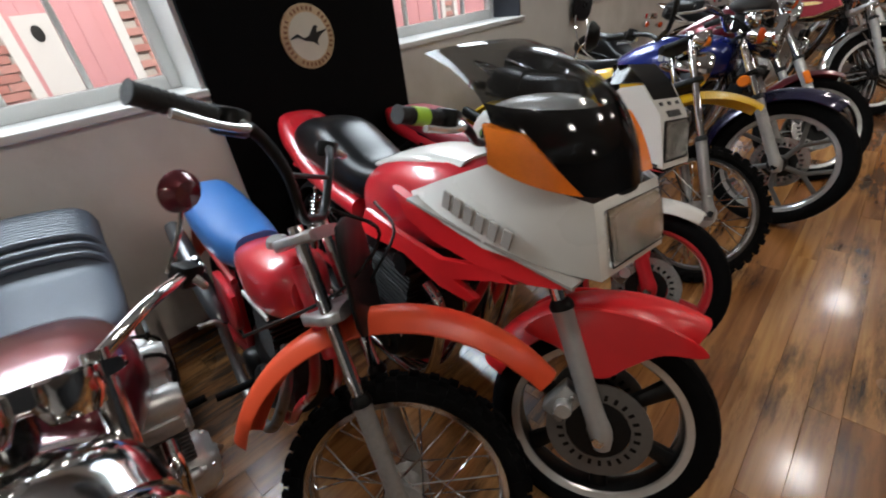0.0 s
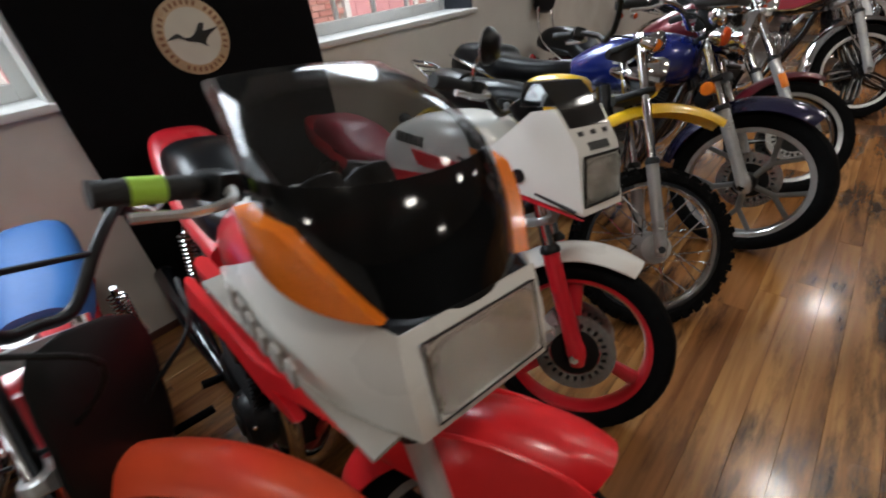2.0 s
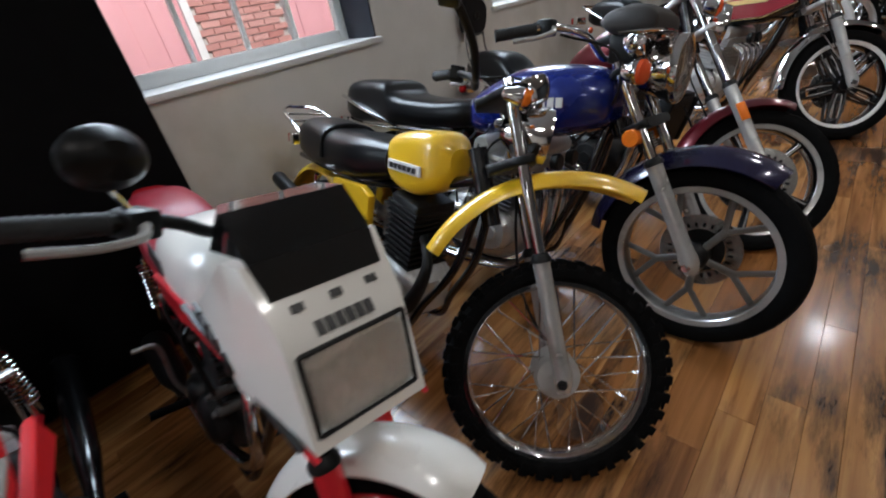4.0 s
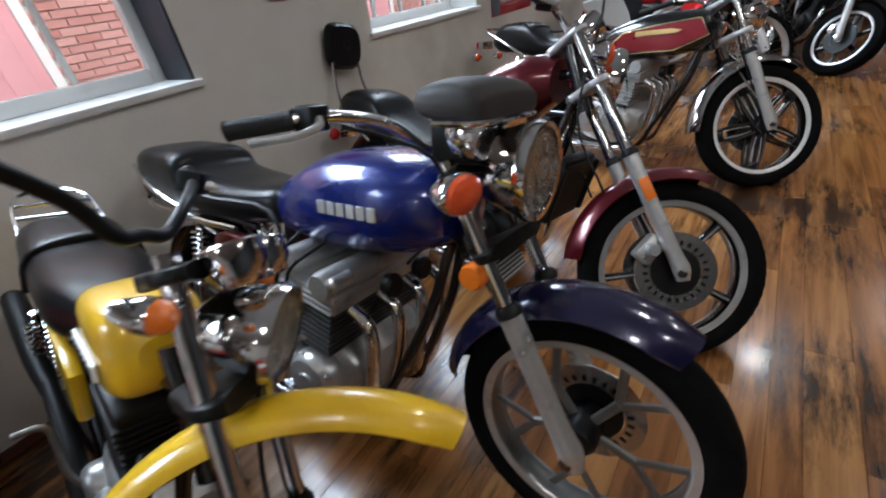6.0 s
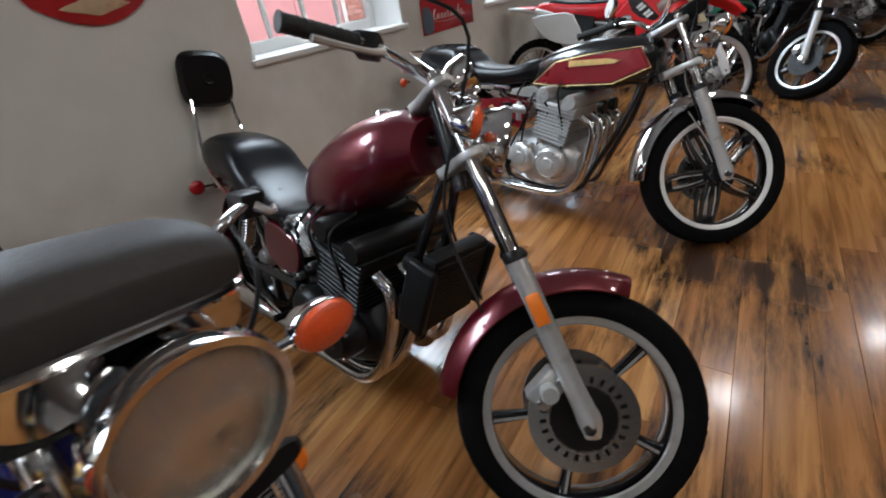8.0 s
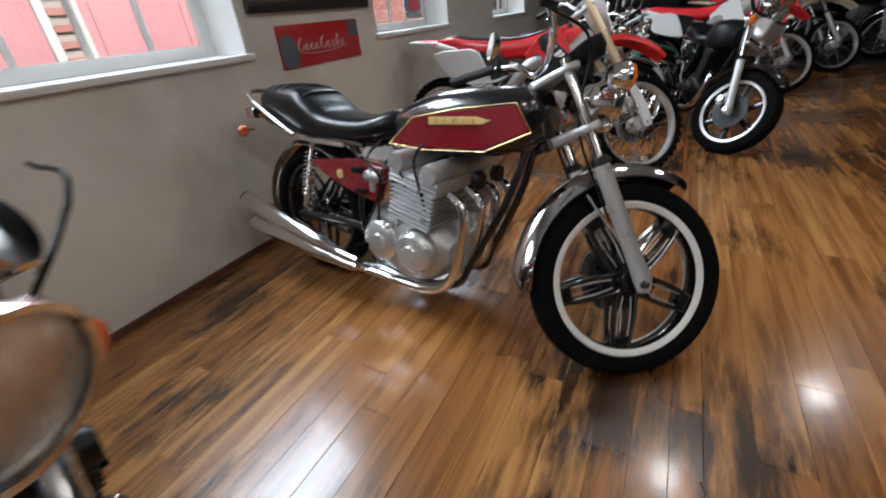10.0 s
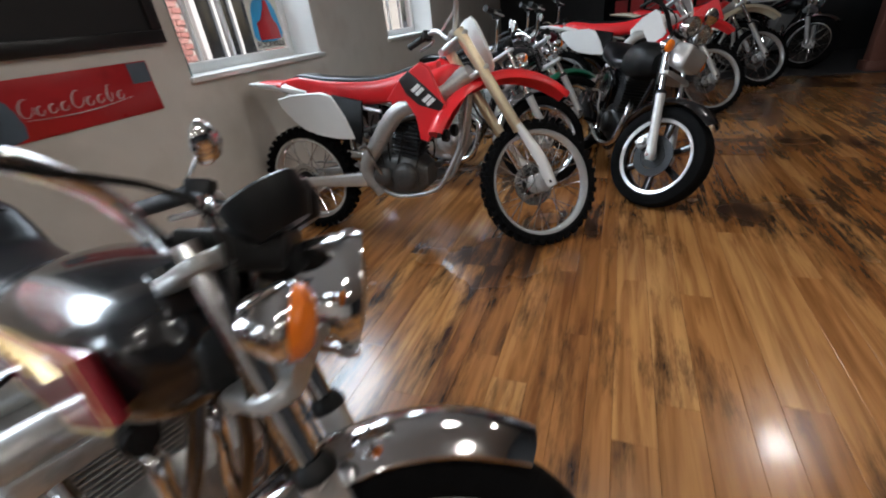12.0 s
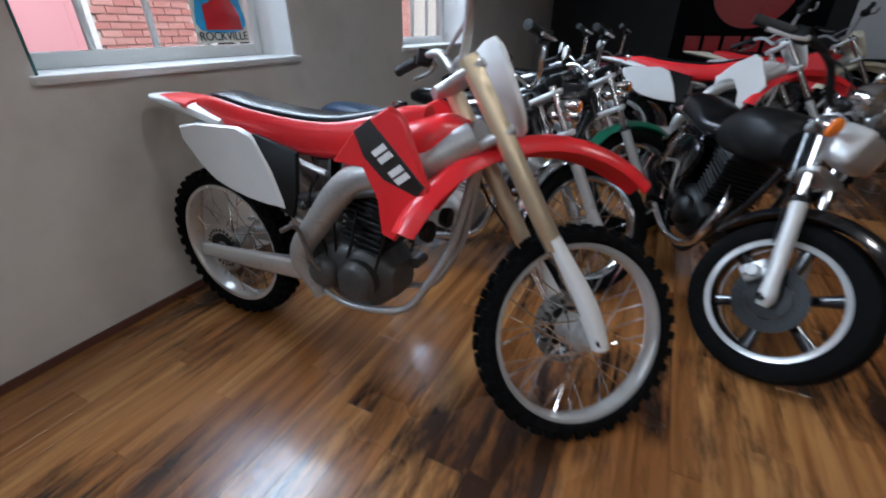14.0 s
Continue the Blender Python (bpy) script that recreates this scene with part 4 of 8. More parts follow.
def front_end(b, S, wb, rf, rake, length, y=0.1, lower=None, upper=None, upper_r=0.019, lower_r=0.027, lower_len=0.36, gaiter=False, usd=False, clamp=None, reflector=False):
    """Fork legs from the axle upwards, with yokes. Returns the top of the fork as (x, z)."""
    ca, sa = math.cos(radians(rake)), math.sin(radians(rake))
    at = lambda d, o=0.0: (wb - sa * d + ca * o, rf + ca * d + sa * o)
    for s in (-1, 1):
        (x0, z0), (x1, z1), (x2, z2) = at(-0.02, 0.008), at(lower_len, 0.008), at(length, 0.008)
        leg = part("fork_leg", moved(tube([(x1 - sa * -0.03, s * y, z1 - 0.03), (x2, s * y, z2)], upper_r * (1.35 if usd else 1), 16, 1), S), upper or CHROME, b)
        if usd:
            part("fork_guard", moved(tube([(x0, s * y, z0 - 0.01), (x0 - sa * 0.12, s * (y + 0.006), z0 + ca * 0.14), (x1, s * (y + 0.01), z1)], [0.03, 0.038, 0.026], 14, 4, 0.8), S), WHITE_PLASTIC, leg, "white plastic fork guard")
            part("fork_tube", moved(tube([(x0, s * y, z0), (x1, s * y, z1)], 0.022, 14, 1), S), CHROME, leg)
        else:
            part("fork_slider", moved(tube([(x0, s * y, z0 - 0.012), (x0 - sa * 0.03, s * y, z0 + ca * 0.035), (x0 - sa * 0.1, s * y, z0 + ca * 0.1), (x1 - sa * -0.02, s * y, z1 - 0.02), (x1, s * y, z1)], [lower_r * 0.8, lower_r * 1.15, lower_r, lower_r, lower_r * 1.12], 18, 3), S), lower or ALU_POLISH, leg)
            part("dust_seal", moved(lathe([(upper_r, 0), (lower_r * 1.16, 0), (lower_r * 1.16, 0.012), (upper_r + 0.003, 0.026)], 18, "Z", loop=True), S @ Matrix.Translation((x1, s * y, z1)) @ Matrix.Rotation(radians(-rake), 4, "Y")), BLACK, leg)
        ax = part("axle_nut", moved(lathe([(0.001, 0), (0.016, 0), (0.016, 0.018), (0.001, 0.018)], 6), S @ Matrix.Translation((wb, s * (y + 0.02) - 0.009, rf))), CHROME, leg)
        if reflector and s == -1:
            xr, zr = at(lower_len * 0.72, -0.0)
            part("side_reflector", moved(box(-0.018, 0.018, -0.008, 0.004, -0.04, 0.04, 0.004), S @ Matrix.Translation((xr + 0.005, -y - lower_r - 0.002, zr)) @ Matrix.Rotation(radians(-rake), 4, "Y")), AMBER, leg, "amber side reflector")
    for d, hgt in ((length - 0.03, 0.03), (length - 0.22, 0.035)):
        (xa, za) = at(d, -0.025)
        yk = body([(-0.06, -hgt / 2, hgt / 2, 0.03, 4, 0), (-0.03, -hgt / 2, hgt / 2, 0.06, 4, 0), (0.015, -hgt / 2, hgt / 2, y + 0.02, 4, 0), (0.05, -hgt / 2, hgt / 2, y + 0.032, 4, 0), (0.065, -hgt / 2, hgt / 2, y + 0.02, 4, 0)], 3, 24)
        part("yoke", moved(yk, S @ Matrix.Translation((xa, 0, za)) @ Matrix.Rotation(radians(-rake), 4, "Y")), clamp or ALU, b)
    return at(length)


def handlebar(b, S, pts, mat, r=0.011, grip=0.12, grip_mat=None, levers=True, crossbar=None, band=None, end=True):
    """pts: half of the bar, from the middle to the left end; it is mirrored."""
    full = [(x, -y, z) for x, y, z in reversed(pts) if y > 0.001] + [p for p in pts]
    hb = part("handlebar", moved(tube(full, r, 12), S), mat, b)
    for s in (-1, 1):
        e, a = Vector(pts[-1]), Vector(pts[-2])
        e.y *= s
        a.y *= s
        d = (e - a).normalized()
        g0 = e - d * grip
        g = part("grip", moved(tube([g0, g0 + d * 0.006, e - d * 0.006, e + d * 0.004], [0.021, 0.0175, 0.0175, 0.02], 16, 2), S), grip_mat or GRIP, hb)
        rings = joined(*[tube([g0 + d * (grip * (k + 1) / 10), g0 + d * (grip * (k + 1) / 10 + 0.004)], 0.0185, 14, 1) for k in range(8)])
        part("grip_ribs", moved(rings, S), grip_mat or GRIP, g)
        if band:
            part("colour_band", moved(tube([g0 + d * grip * 0.35, g0 + d * grip * 0.7], 0.0195, 16, 1), S), band, g, "lime green band")
        part("switch_block", moved(moved(box(-0.026, 0.026, -0.024, 0.024, -0.026, 0.022, 0.007), Matrix.Translation(g0 - d * 0.035)), S), BLACK, hb)
        if levers:
            lv = tube([g0 - d * 0.03 + Vector((0.025, 0, -0.004)), g0 - d * 0.005 + Vector((0.058, 0, -0.012)), g0 + d * 0.05 + Vector((0.066, 0, -0.02)), e + Vector((0.06, 0, -0.02))], [0.011, 0.008, 0.007, 0.008], 8, 4)
            part("lever", moved(lv, S), ALU_POLISH, hb)
    if crossbar:
        x, y, z = crossbar
        part("crossbar", moved(tube([(x, -y, z), (x, y, z)], 0.006, 8, 1), S), mat, hb)
    return hb


def cable(b, S, pts, r=0.0045, mat=None):
    return part("cable", moved(tube(pts, r, 6, 5), S), mat or BLACK, b)


def mirror(b, S, base, top, r=0.05, mat=None, back=None, oval=1.0):
    m = part("mirror", moved(tube([base, (base[0] + (top[0] - base[0]) * 0.2, base[1] + (top[1] - base[1]) * 0.7, base[2] + (top[2] - base[2]) * 0.55), top], 0.005, 8, 5), S), CHROME, b)
    T = S @ Matrix.Translation(top) @ Matrix.Diagonal((1, oval, 1, 1))
    part("mirror_shell", moved(lathe([(0.001, 0.03), (r * 0.6, 0.026), (r * 0.95, 0.008), (r, -0.004), (r * 0.93, -0.006), (0.001, -0.004)], 28, "X"), T), back or CHROME, m)
    part("mirror_glass", moved(lathe([(0.001, -0.0055), (r * 0.9, -0.0075), (r * 0.9, -0.009), (0.001, -0.009)], 28, "X"), T), REFLECTOR, m)
    return m


def gauges(b, S, x, z, tip=-40, r=0.042, gap=0.052, shell=None):
    for s in (-1, 1):
        T = S @ Matrix.Translation((x, s * gap, z)) @ Matrix.Rotation(radians(tip), 4, "Y")
        g = part("gauge", moved(lathe([(0.001, -0.05), (r * 0.7, -0.048), (r, -0.02), (r, 0.012), (r * 0.9, 0.016), (r * 0.86, 0.008), (0.001, 0.008)], 28, "Z"), T), shell or BLACK, b)
        part("dial", moved(lathe([(0.001, 0.0095), (r * 0.84, 0.0095), (r * 0.84, 0.0085), (0.001, 0.0085)], 28, "Z"), T), MARK_BLACK, g)
        part("needle", moved(box(-0.002, r * 0.7, -0.0012, 0.0012, 0.0098, 0.0112), T @ Matrix.Rotation(2.2, 4, "Z")), AMBER_RED, g)


def caliper(b, S, wb, rf, disc, side=-1, ang=150):
    t = radians(ang)
    R = S @ Matrix.Translation((wb + disc * 0.86 * math.cos(t), side * 0.07, rf + disc * 0.86 * math.sin(t))) @ Matrix.Rotation(-t + math.pi / 2, 4, "Y")
    c = part("brake_caliper", moved(box(-0.05, 0.05, -0.03, 0.03, -0.03, 0.035, 0.01), R), ALU, b)
    part("piston_housing", moved(moved(lathe([(0.001, 0), (0.02, 0), (0.024, 0.006), (0.024, 0.03), (0.001, 0.03)], 18), Matrix.Translation((0.0, side * 0.045 - 0.015, 0))), R), ALU_POLISH, c)
    part("bolts", moved(joined(box(-0.042, -0.03, side * 0.032 - 0.006, side * 0.032 + 0.006, -0.006, 0.006, 0.002, 1), box(0.03, 0.042, side * 0.032 - 0.006, side * 0.032 + 0.006, -0.006, 0.006, 0.002, 1)), R), STEEL, c)
    return c


def steering(wb, rf, rake, deg, trail=0.05):
    """The turn of the fork about its own axis."""
    ca, sa = math.cos(radians(rake)), math.sin(radians(rake))
    o = Vector((wb - ca * trail, 0, rf - sa * trail))
    return Matrix.Translation(o) @ Matrix.Rotation(radians(deg), 4, Vector((-sa, 0, ca))) @ Matrix.Translation(-o)


def bike(label, fx, fy, heading, lean, wb, r=0.325, rake=27, steer=0.0, scale=1.0):
    """Empty under the rear tyre. The front tyre touches the floor near (fx, fy), turned by steer about the raked fork,
    which tips the wheel, so that the machine's nose settles until the tyre is down."""
    S = steering(wb, r, rake, steer)
    base = Matrix.Rotation(radians(heading), 4, "Z")
    axle = base @ Matrix.Rotation(radians(-lean), 4, "X") @ S.to_3x3().to_4x4() @ Vector((0, 1, 0))
    tip = math.asin(max(-1, min(1, -axle.z)))
    hub = S @ Vector((wb, 0, r))
    flat = Vector((axle.x, axle.y, 0)).normalized()
    want = Vector((fx, fy, 0)) + (flat * math.sin(tip) + Vector((0, 0, math.cos(tip)))) * r * scale
    nose = 0.0
    for _ in range(12):
        m = base @ Matrix.Rotation(nose, 4, "Y") @ Matrix.Rotation(radians(-lean), 4, "X") @ Matrix.Diagonal((scale, scale, scale, 1))
        nose += ((m @ hub).z - want.z) / (wb * scale)
    h = m @ hub
    m = Matrix.Translation((want.x - h.x, want.y - h.y, 0)) @ m
    return thing("motorcycle", label, "motorcycle", m, "row of motorcycles")


def seat_stitch(b, secs, mat):
    return part("seat", body(secs, 5, 28), mat, b)


def tail_light(b, x, z, w=0.06, mat=None):
    t = part("tail_light", box(x - 0.05, x, -w, w, z - 0.03, z + 0.03, 0.012), CHROME, b)
    part("lens", box(x - 0.075, x - 0.048, -w * 0.9, w * 0.9, z - 0.026, z + 0.026, 0.01), mat or RED_LENS, t, "red lens")
    return t


def rear_guard(b, rear_r, mat, a0=40, a1=185, hw=0.085, gap=0.035):
    return part("rear_mudguard", moved(fender(rear_r + gap, a0, a1, hw, 0.025), Matrix.Translation((0, 0, rear_r))), mat, b)


def clutter(b, seed, ex, wide, mat=None):
    """Hoses, leads, small brackets and a horn round an engine."""
    rnd = random.Random(seed)
    for s in (-1, 1):
        for k in range(4):
            x = ex - 0.16 + k * 0.075 + rnd.uniform(-0.02, 0.02)
            z = rnd.uniform(0.62, 0.7)
            part("plug_lead", tube([(x, s * wide * 0.6, z + 0.06), (x + rnd.uniform(-0.05, 0.05), s * (wide + 0.03), z), (x + rnd.uniform(-0.03, 0.09), s * (wide + 0.015), z - rnd.uniform(0.06, 0.2)), (x + rnd.uniform(-0.1, 0.1), s * wide * 0.9, z - 0.3)], 0.0055, 6), BLACK, b)
        for k in range(5):
            x, z, r = ex + rnd.uniform(-0.26, 0.18), rnd.uniform(0.3, 0.66), rnd.uniform(0.012, 0.026)
            lug = lathe([(0.001, 0.03), (r * 0.5, 0.03), (r * 0.55, 0.02), (r, 0.014), (r, -0.05), (0.001, -0.05)], 14)
            part("casting_boss", moved(lug, Matrix.Translation((x, s * wide, z)) @ (Matrix.Identity(4) if s > 0 else Matrix.Rotation(math.pi, 4, "Z"))), mat or ALU_POLISH, b)
        for k in range(3):
            x, z = ex + rnd.uniform(-0.28, 0.1), rnd.uniform(0.5, 0.68)
            part("bracket", moved(box(-0.03, 0.03, -0.006, 0.006, -0.012, 0.012, 0.003), Matrix.Translation((x, s * (wide + 0.01), z)) @ Matrix.Rotation(rnd.uniform(-0.8, 0.8), 4, "Y")), BLACK, b)
        part("horn", moved(lathe([(0.001, 0.014), (0.03, 0.014), (0.036, 0.004), (0.03, -0.02), (0.001, -0.02)], 20, "X"), Matrix.Translation((ex + 0.26, s * 0.07, 0.62))), BLACK, b)


# A: big cruiser with a ribbed grey seat, nearest the start
def cruiser():
    wb = 1.55
    b = bike("chrome and black cruiser with a ribbed grey seat", 0.40, 0.13, -6, 9, wb, 0.32, 30, 30, 0.94)
    S = steering(wb, 0.32, 30, 30)
    wheel(b, "front_wheel", wb, 0.32, 0.1, "wire", CHROME, S, disc=0.14, disc_side=1)
    wheel(b, "rear_wheel", 0, 0.31, 0.13, "wire", CHROME, Matrix.Identity(4))
    chassis(b, wb, (wb - 0.42, 0.86), BLACK_GLOSS, 0.62)
    engine_four(b, ALU, ENGINE_GREY, 0.72, 0.2)
    clutter(b, 14, 0.72, 0.18)
    for y in (-0.19, 0.19):
        muffler(b, 0.45, -0.3, y, 0.2, 0.24, 0.045)
    front_end(b, S, wb, 0.32, 30, 0.8, 0.105, lower_len=0.36, clamp=CHROME)
    part("front_mudguard", moved(fender(0.345, 20, 175, 0.075, 0.03), S @ Matrix.Translation((wb, 0, 0.32))), CHROME, b)
    part("fuel_tank", body([(0.5, 0.62, 0.72, 0.07, 2.4, 0), (0.62, 0.58, 0.82, 0.14, 2.5, 0), (0.85, 0.6, 0.89, 0.17, 2.4, 0), (1.02, 0.66, 0.88, 0.13, 2.4, 0), (1.1, 0.72, 0.84, 0.07, 2.2, 0)]), MAROON, b)
    seat = part("seat", body([(-0.28, 0.62, 0.74, 0.1, 3, 0), (-0.18, 0.6, 0.82, 0.15, 3, 0), (0.05, 0.6, 0.82, 0.17, 3, 0), (0.15, 0.6, 0.74, 0.17, 3, 0), (0.4, 0.6, 0.71, 0.16, 3, 0), (0.52, 0.62, 0.7, 0.1, 3, 0)]), VINYL_GREY, b, "ribbed grey vinyl seat")
    for i in range(13):
        x = -0.22 + i * 0.028
        z = 0.826 if x < 0.06 else 0.826 - (x - 0.06) * 0.9
        part("seat_rib", tube([(x, -0.155, z - 0.07), (x, -0.13, z - 0.02), (x, -0.07, z), (x, 0.07, z), (x, 0.13, z - 0.02), (x, 0.155, z - 0.07)], 0.0125, 8), VINYL_GREY, seat)
    rear_guard(b, 0.31, MAROON, 30, 200)
    for s in (-1, 1):
        part("side_panel", moved(plate([(0.3, 0.42), (0.52, 0.42), (0.56, 0.6), (0.32, 0.62)], 0.03), Matrix.Translation((0, s * 0.15, 0))), MAROON, b)
    part("headlight_nacelle", moved(body([(wb - 0.42, 0.76, 0.9, 0.1, 2.4, 0), (wb - 0.3, 0.72, 0.94, 0.13, 2.2, 0), (wb - 0.2, 0.74, 0.92, 0.115, 2.1, 0)]), S), CHROME, b)
    round_light(b, S, wb - 0.17, 0.83, 0.1, 0.1)
    for s in (-1, 1):
        round_light(b, S, wb - 0.14, 0.7, 0.062, 0.07, name="spot_light", y=s * 0.17)
    handlebar(b, S, [(wb - 0.4, 0, 0.96), (wb - 0.4, 0.08, 0.97), (wb - 0.42, 0.2, 1.05), (wb - 0.5, 0.34, 1.06), (wb - 0.62, 0.42, 1.02)], CHROME, 0.0125)
    for s in (-1, 1):
        mirror(b, S, (wb - 0.5, s * 0.3, 1.07), (wb - 0.52, s * 0.34, 1.23), 0.045, back=MAROON)
    gauges(b, S, wb - 0.36, 1.0, -30, shell=CHROME)


# B: small dirt bike
def mini_dirt():
    wb = 1.2
    b = bike("small red dirt bike with a blue seat and orange mudguard", 0.233, 0.697, -6, 6, wb, 0.32, 27, 50, 0.91)
    S = steering(wb, 0.32, 27, 50)
    wheel(b, "front_wheel", wb, 0.325, 0.085, "wire", CHROME, S, knobs=True)
    wheel(b, "rear_wheel", 0, 0.29, 0.1, "wire", CHROME, Matrix.Identity(4), knobs=True)
    chassis(b, wb, (wb - 0.28, 0.8), RED, 0.66, 0.08, 0.24, rear_r=0.29)
    engine_single(b, ENGINE_BLACK, ENGINE_BLACK, 0.58, 0.09, 0.28)
    part("exhaust_pipe", tube([(0.74, -0.05, 0.58), (0.82, -0.1, 0.5), (0.76, -0.15, 0.33), (0.6, -0.16, 0.24), (0.42, -0.15, 0.28), (0.28, -0.14, 0.45)], 0.017, 12), STEEL, b)
    part("muffler", tube([(0.3, -0.14, 0.44), (0.2, -0.14, 0.5), (-0.1, -0.14, 0.62), (-0.22, -0.14, 0.66)], [0.02, 0.034, 0.036, 0.03], 16), GREY_PAINT, b)
    front_end(b, S, wb, 0.325, 27, 0.74, 0.088, lower_len=0.3, upper_r=0.016, lower_r=0.022, lower=ALU)
    part("front_mudguard", moved(fender(0.40, 44, 176, 0.062, 0.03, lip=0.02, flare=lambda u: 0.07 * (1 - u) * (1 - u)), S @ Matrix.Translation((wb - 0.04, 0, 0.37))), ORANGE_PLASTIC, b, "faded orange-red plastic mudguard")
    part("fuel_tank", body([(0.44, 0.74, 0.79, 0.04, 2.6, 0), (0.52, 0.7, 0.83, 0.08, 2.8, 0), (0.68, 0.67, 0.88, 0.1, 2.8, 0), (0.82, 0.71, 0.89, 0.085, 2.6, 0), (0.88, 0.76, 0.86, 0.045, 2.4, 0)]), RED, b)
    part("tank_stripe", joined(*[moved(plate([(0.58, 0.7), (0.8, 0.725), (0.8, 0.735), (0.58, 0.713)], 0.006, 1, bevel=0.001), Matrix.Translation((0, s * 0.093, 0))) for s in (-1, 1)]), MARK_WHITE, b)
    part("filler_cap", moved(lathe([(0.001, 0.02), (0.026, 0.02), (0.03, 0.01), (0.03, -0.01), (0.001, -0.01)], 20, "Z"), Matrix.Translation((0.72, 0, 0.885))), ALU_POLISH, b)
    part("seat", body([(-0.16, 0.76, 0.82, 0.07, 3, 0), (-0.08, 0.72, 0.86, 0.1, 3, 0), (0.12, 0.69, 0.85, 0.11, 3, 0), (0.36, 0.69, 0.84, 0.1, 3, 0), (0.52, 0.73, 0.85, 0.07, 3, 0)]), VINYL_BLUE, b, "smooth bright blue vinyl seat")
    part("rear_mudguard", moved(fender(0.36, 60, 165, 0.075, 0.025, flare=lambda u: 0.06 * u), Matrix.Translation((0, 0, 0.31))), ORANGE_PLASTIC, b)
    for s in (-1, 1):
        part("side_panel", moved(plate([(0.22, 0.45), (0.4, 0.46), (0.44, 0.62), (0.24, 0.63)], 0.025), Matrix.Translation((0, s * 0.1, 0))), RED, b)
    x = wb - 0.24
    T = S @ Matrix.Translation((x + 0.05, 0, 0.88)) @ Matrix.Rotation(radians(-20), 4, "Y") @ Matrix.Rotation(radians(90), 4, "Z")
    part("number_plate", moved(plate([(-0.1, 0.13), (0.1, 0.13), (0.115, -0.02), (0.09, -0.13), (-0.09, -0.13), (-0.115, -0.02)], 0.012, 3), T), BLACK, b, "plain black number plate")
    handlebar(b, S, [(x - 0.08, 0, 1.0), (x - 0.08, 0.07, 1.01), (x - 0.1, 0.14, 1.11), (x - 0.14, 0.24, 1.18), (x - 0.22, 0.4, 1.19)], BLACK, 0.0115, crossbar=(x - 0.096, 0.125, 1.1))
    cable(b, S, [(x + 0.02, 0.2, 1.05), (x + 0.1, 0.12, 0.98), (x + 0.06, 0.05, 0.8), (x + 0.12, 0.09, 0.5)])
    cable(b, S, [(x + 0.02, -0.2, 1.05), (x + 0.1, -0.08, 1.0), (x + 0.02, -0.07, 0.85), (x - 0.2, -0.06, 0.7)])


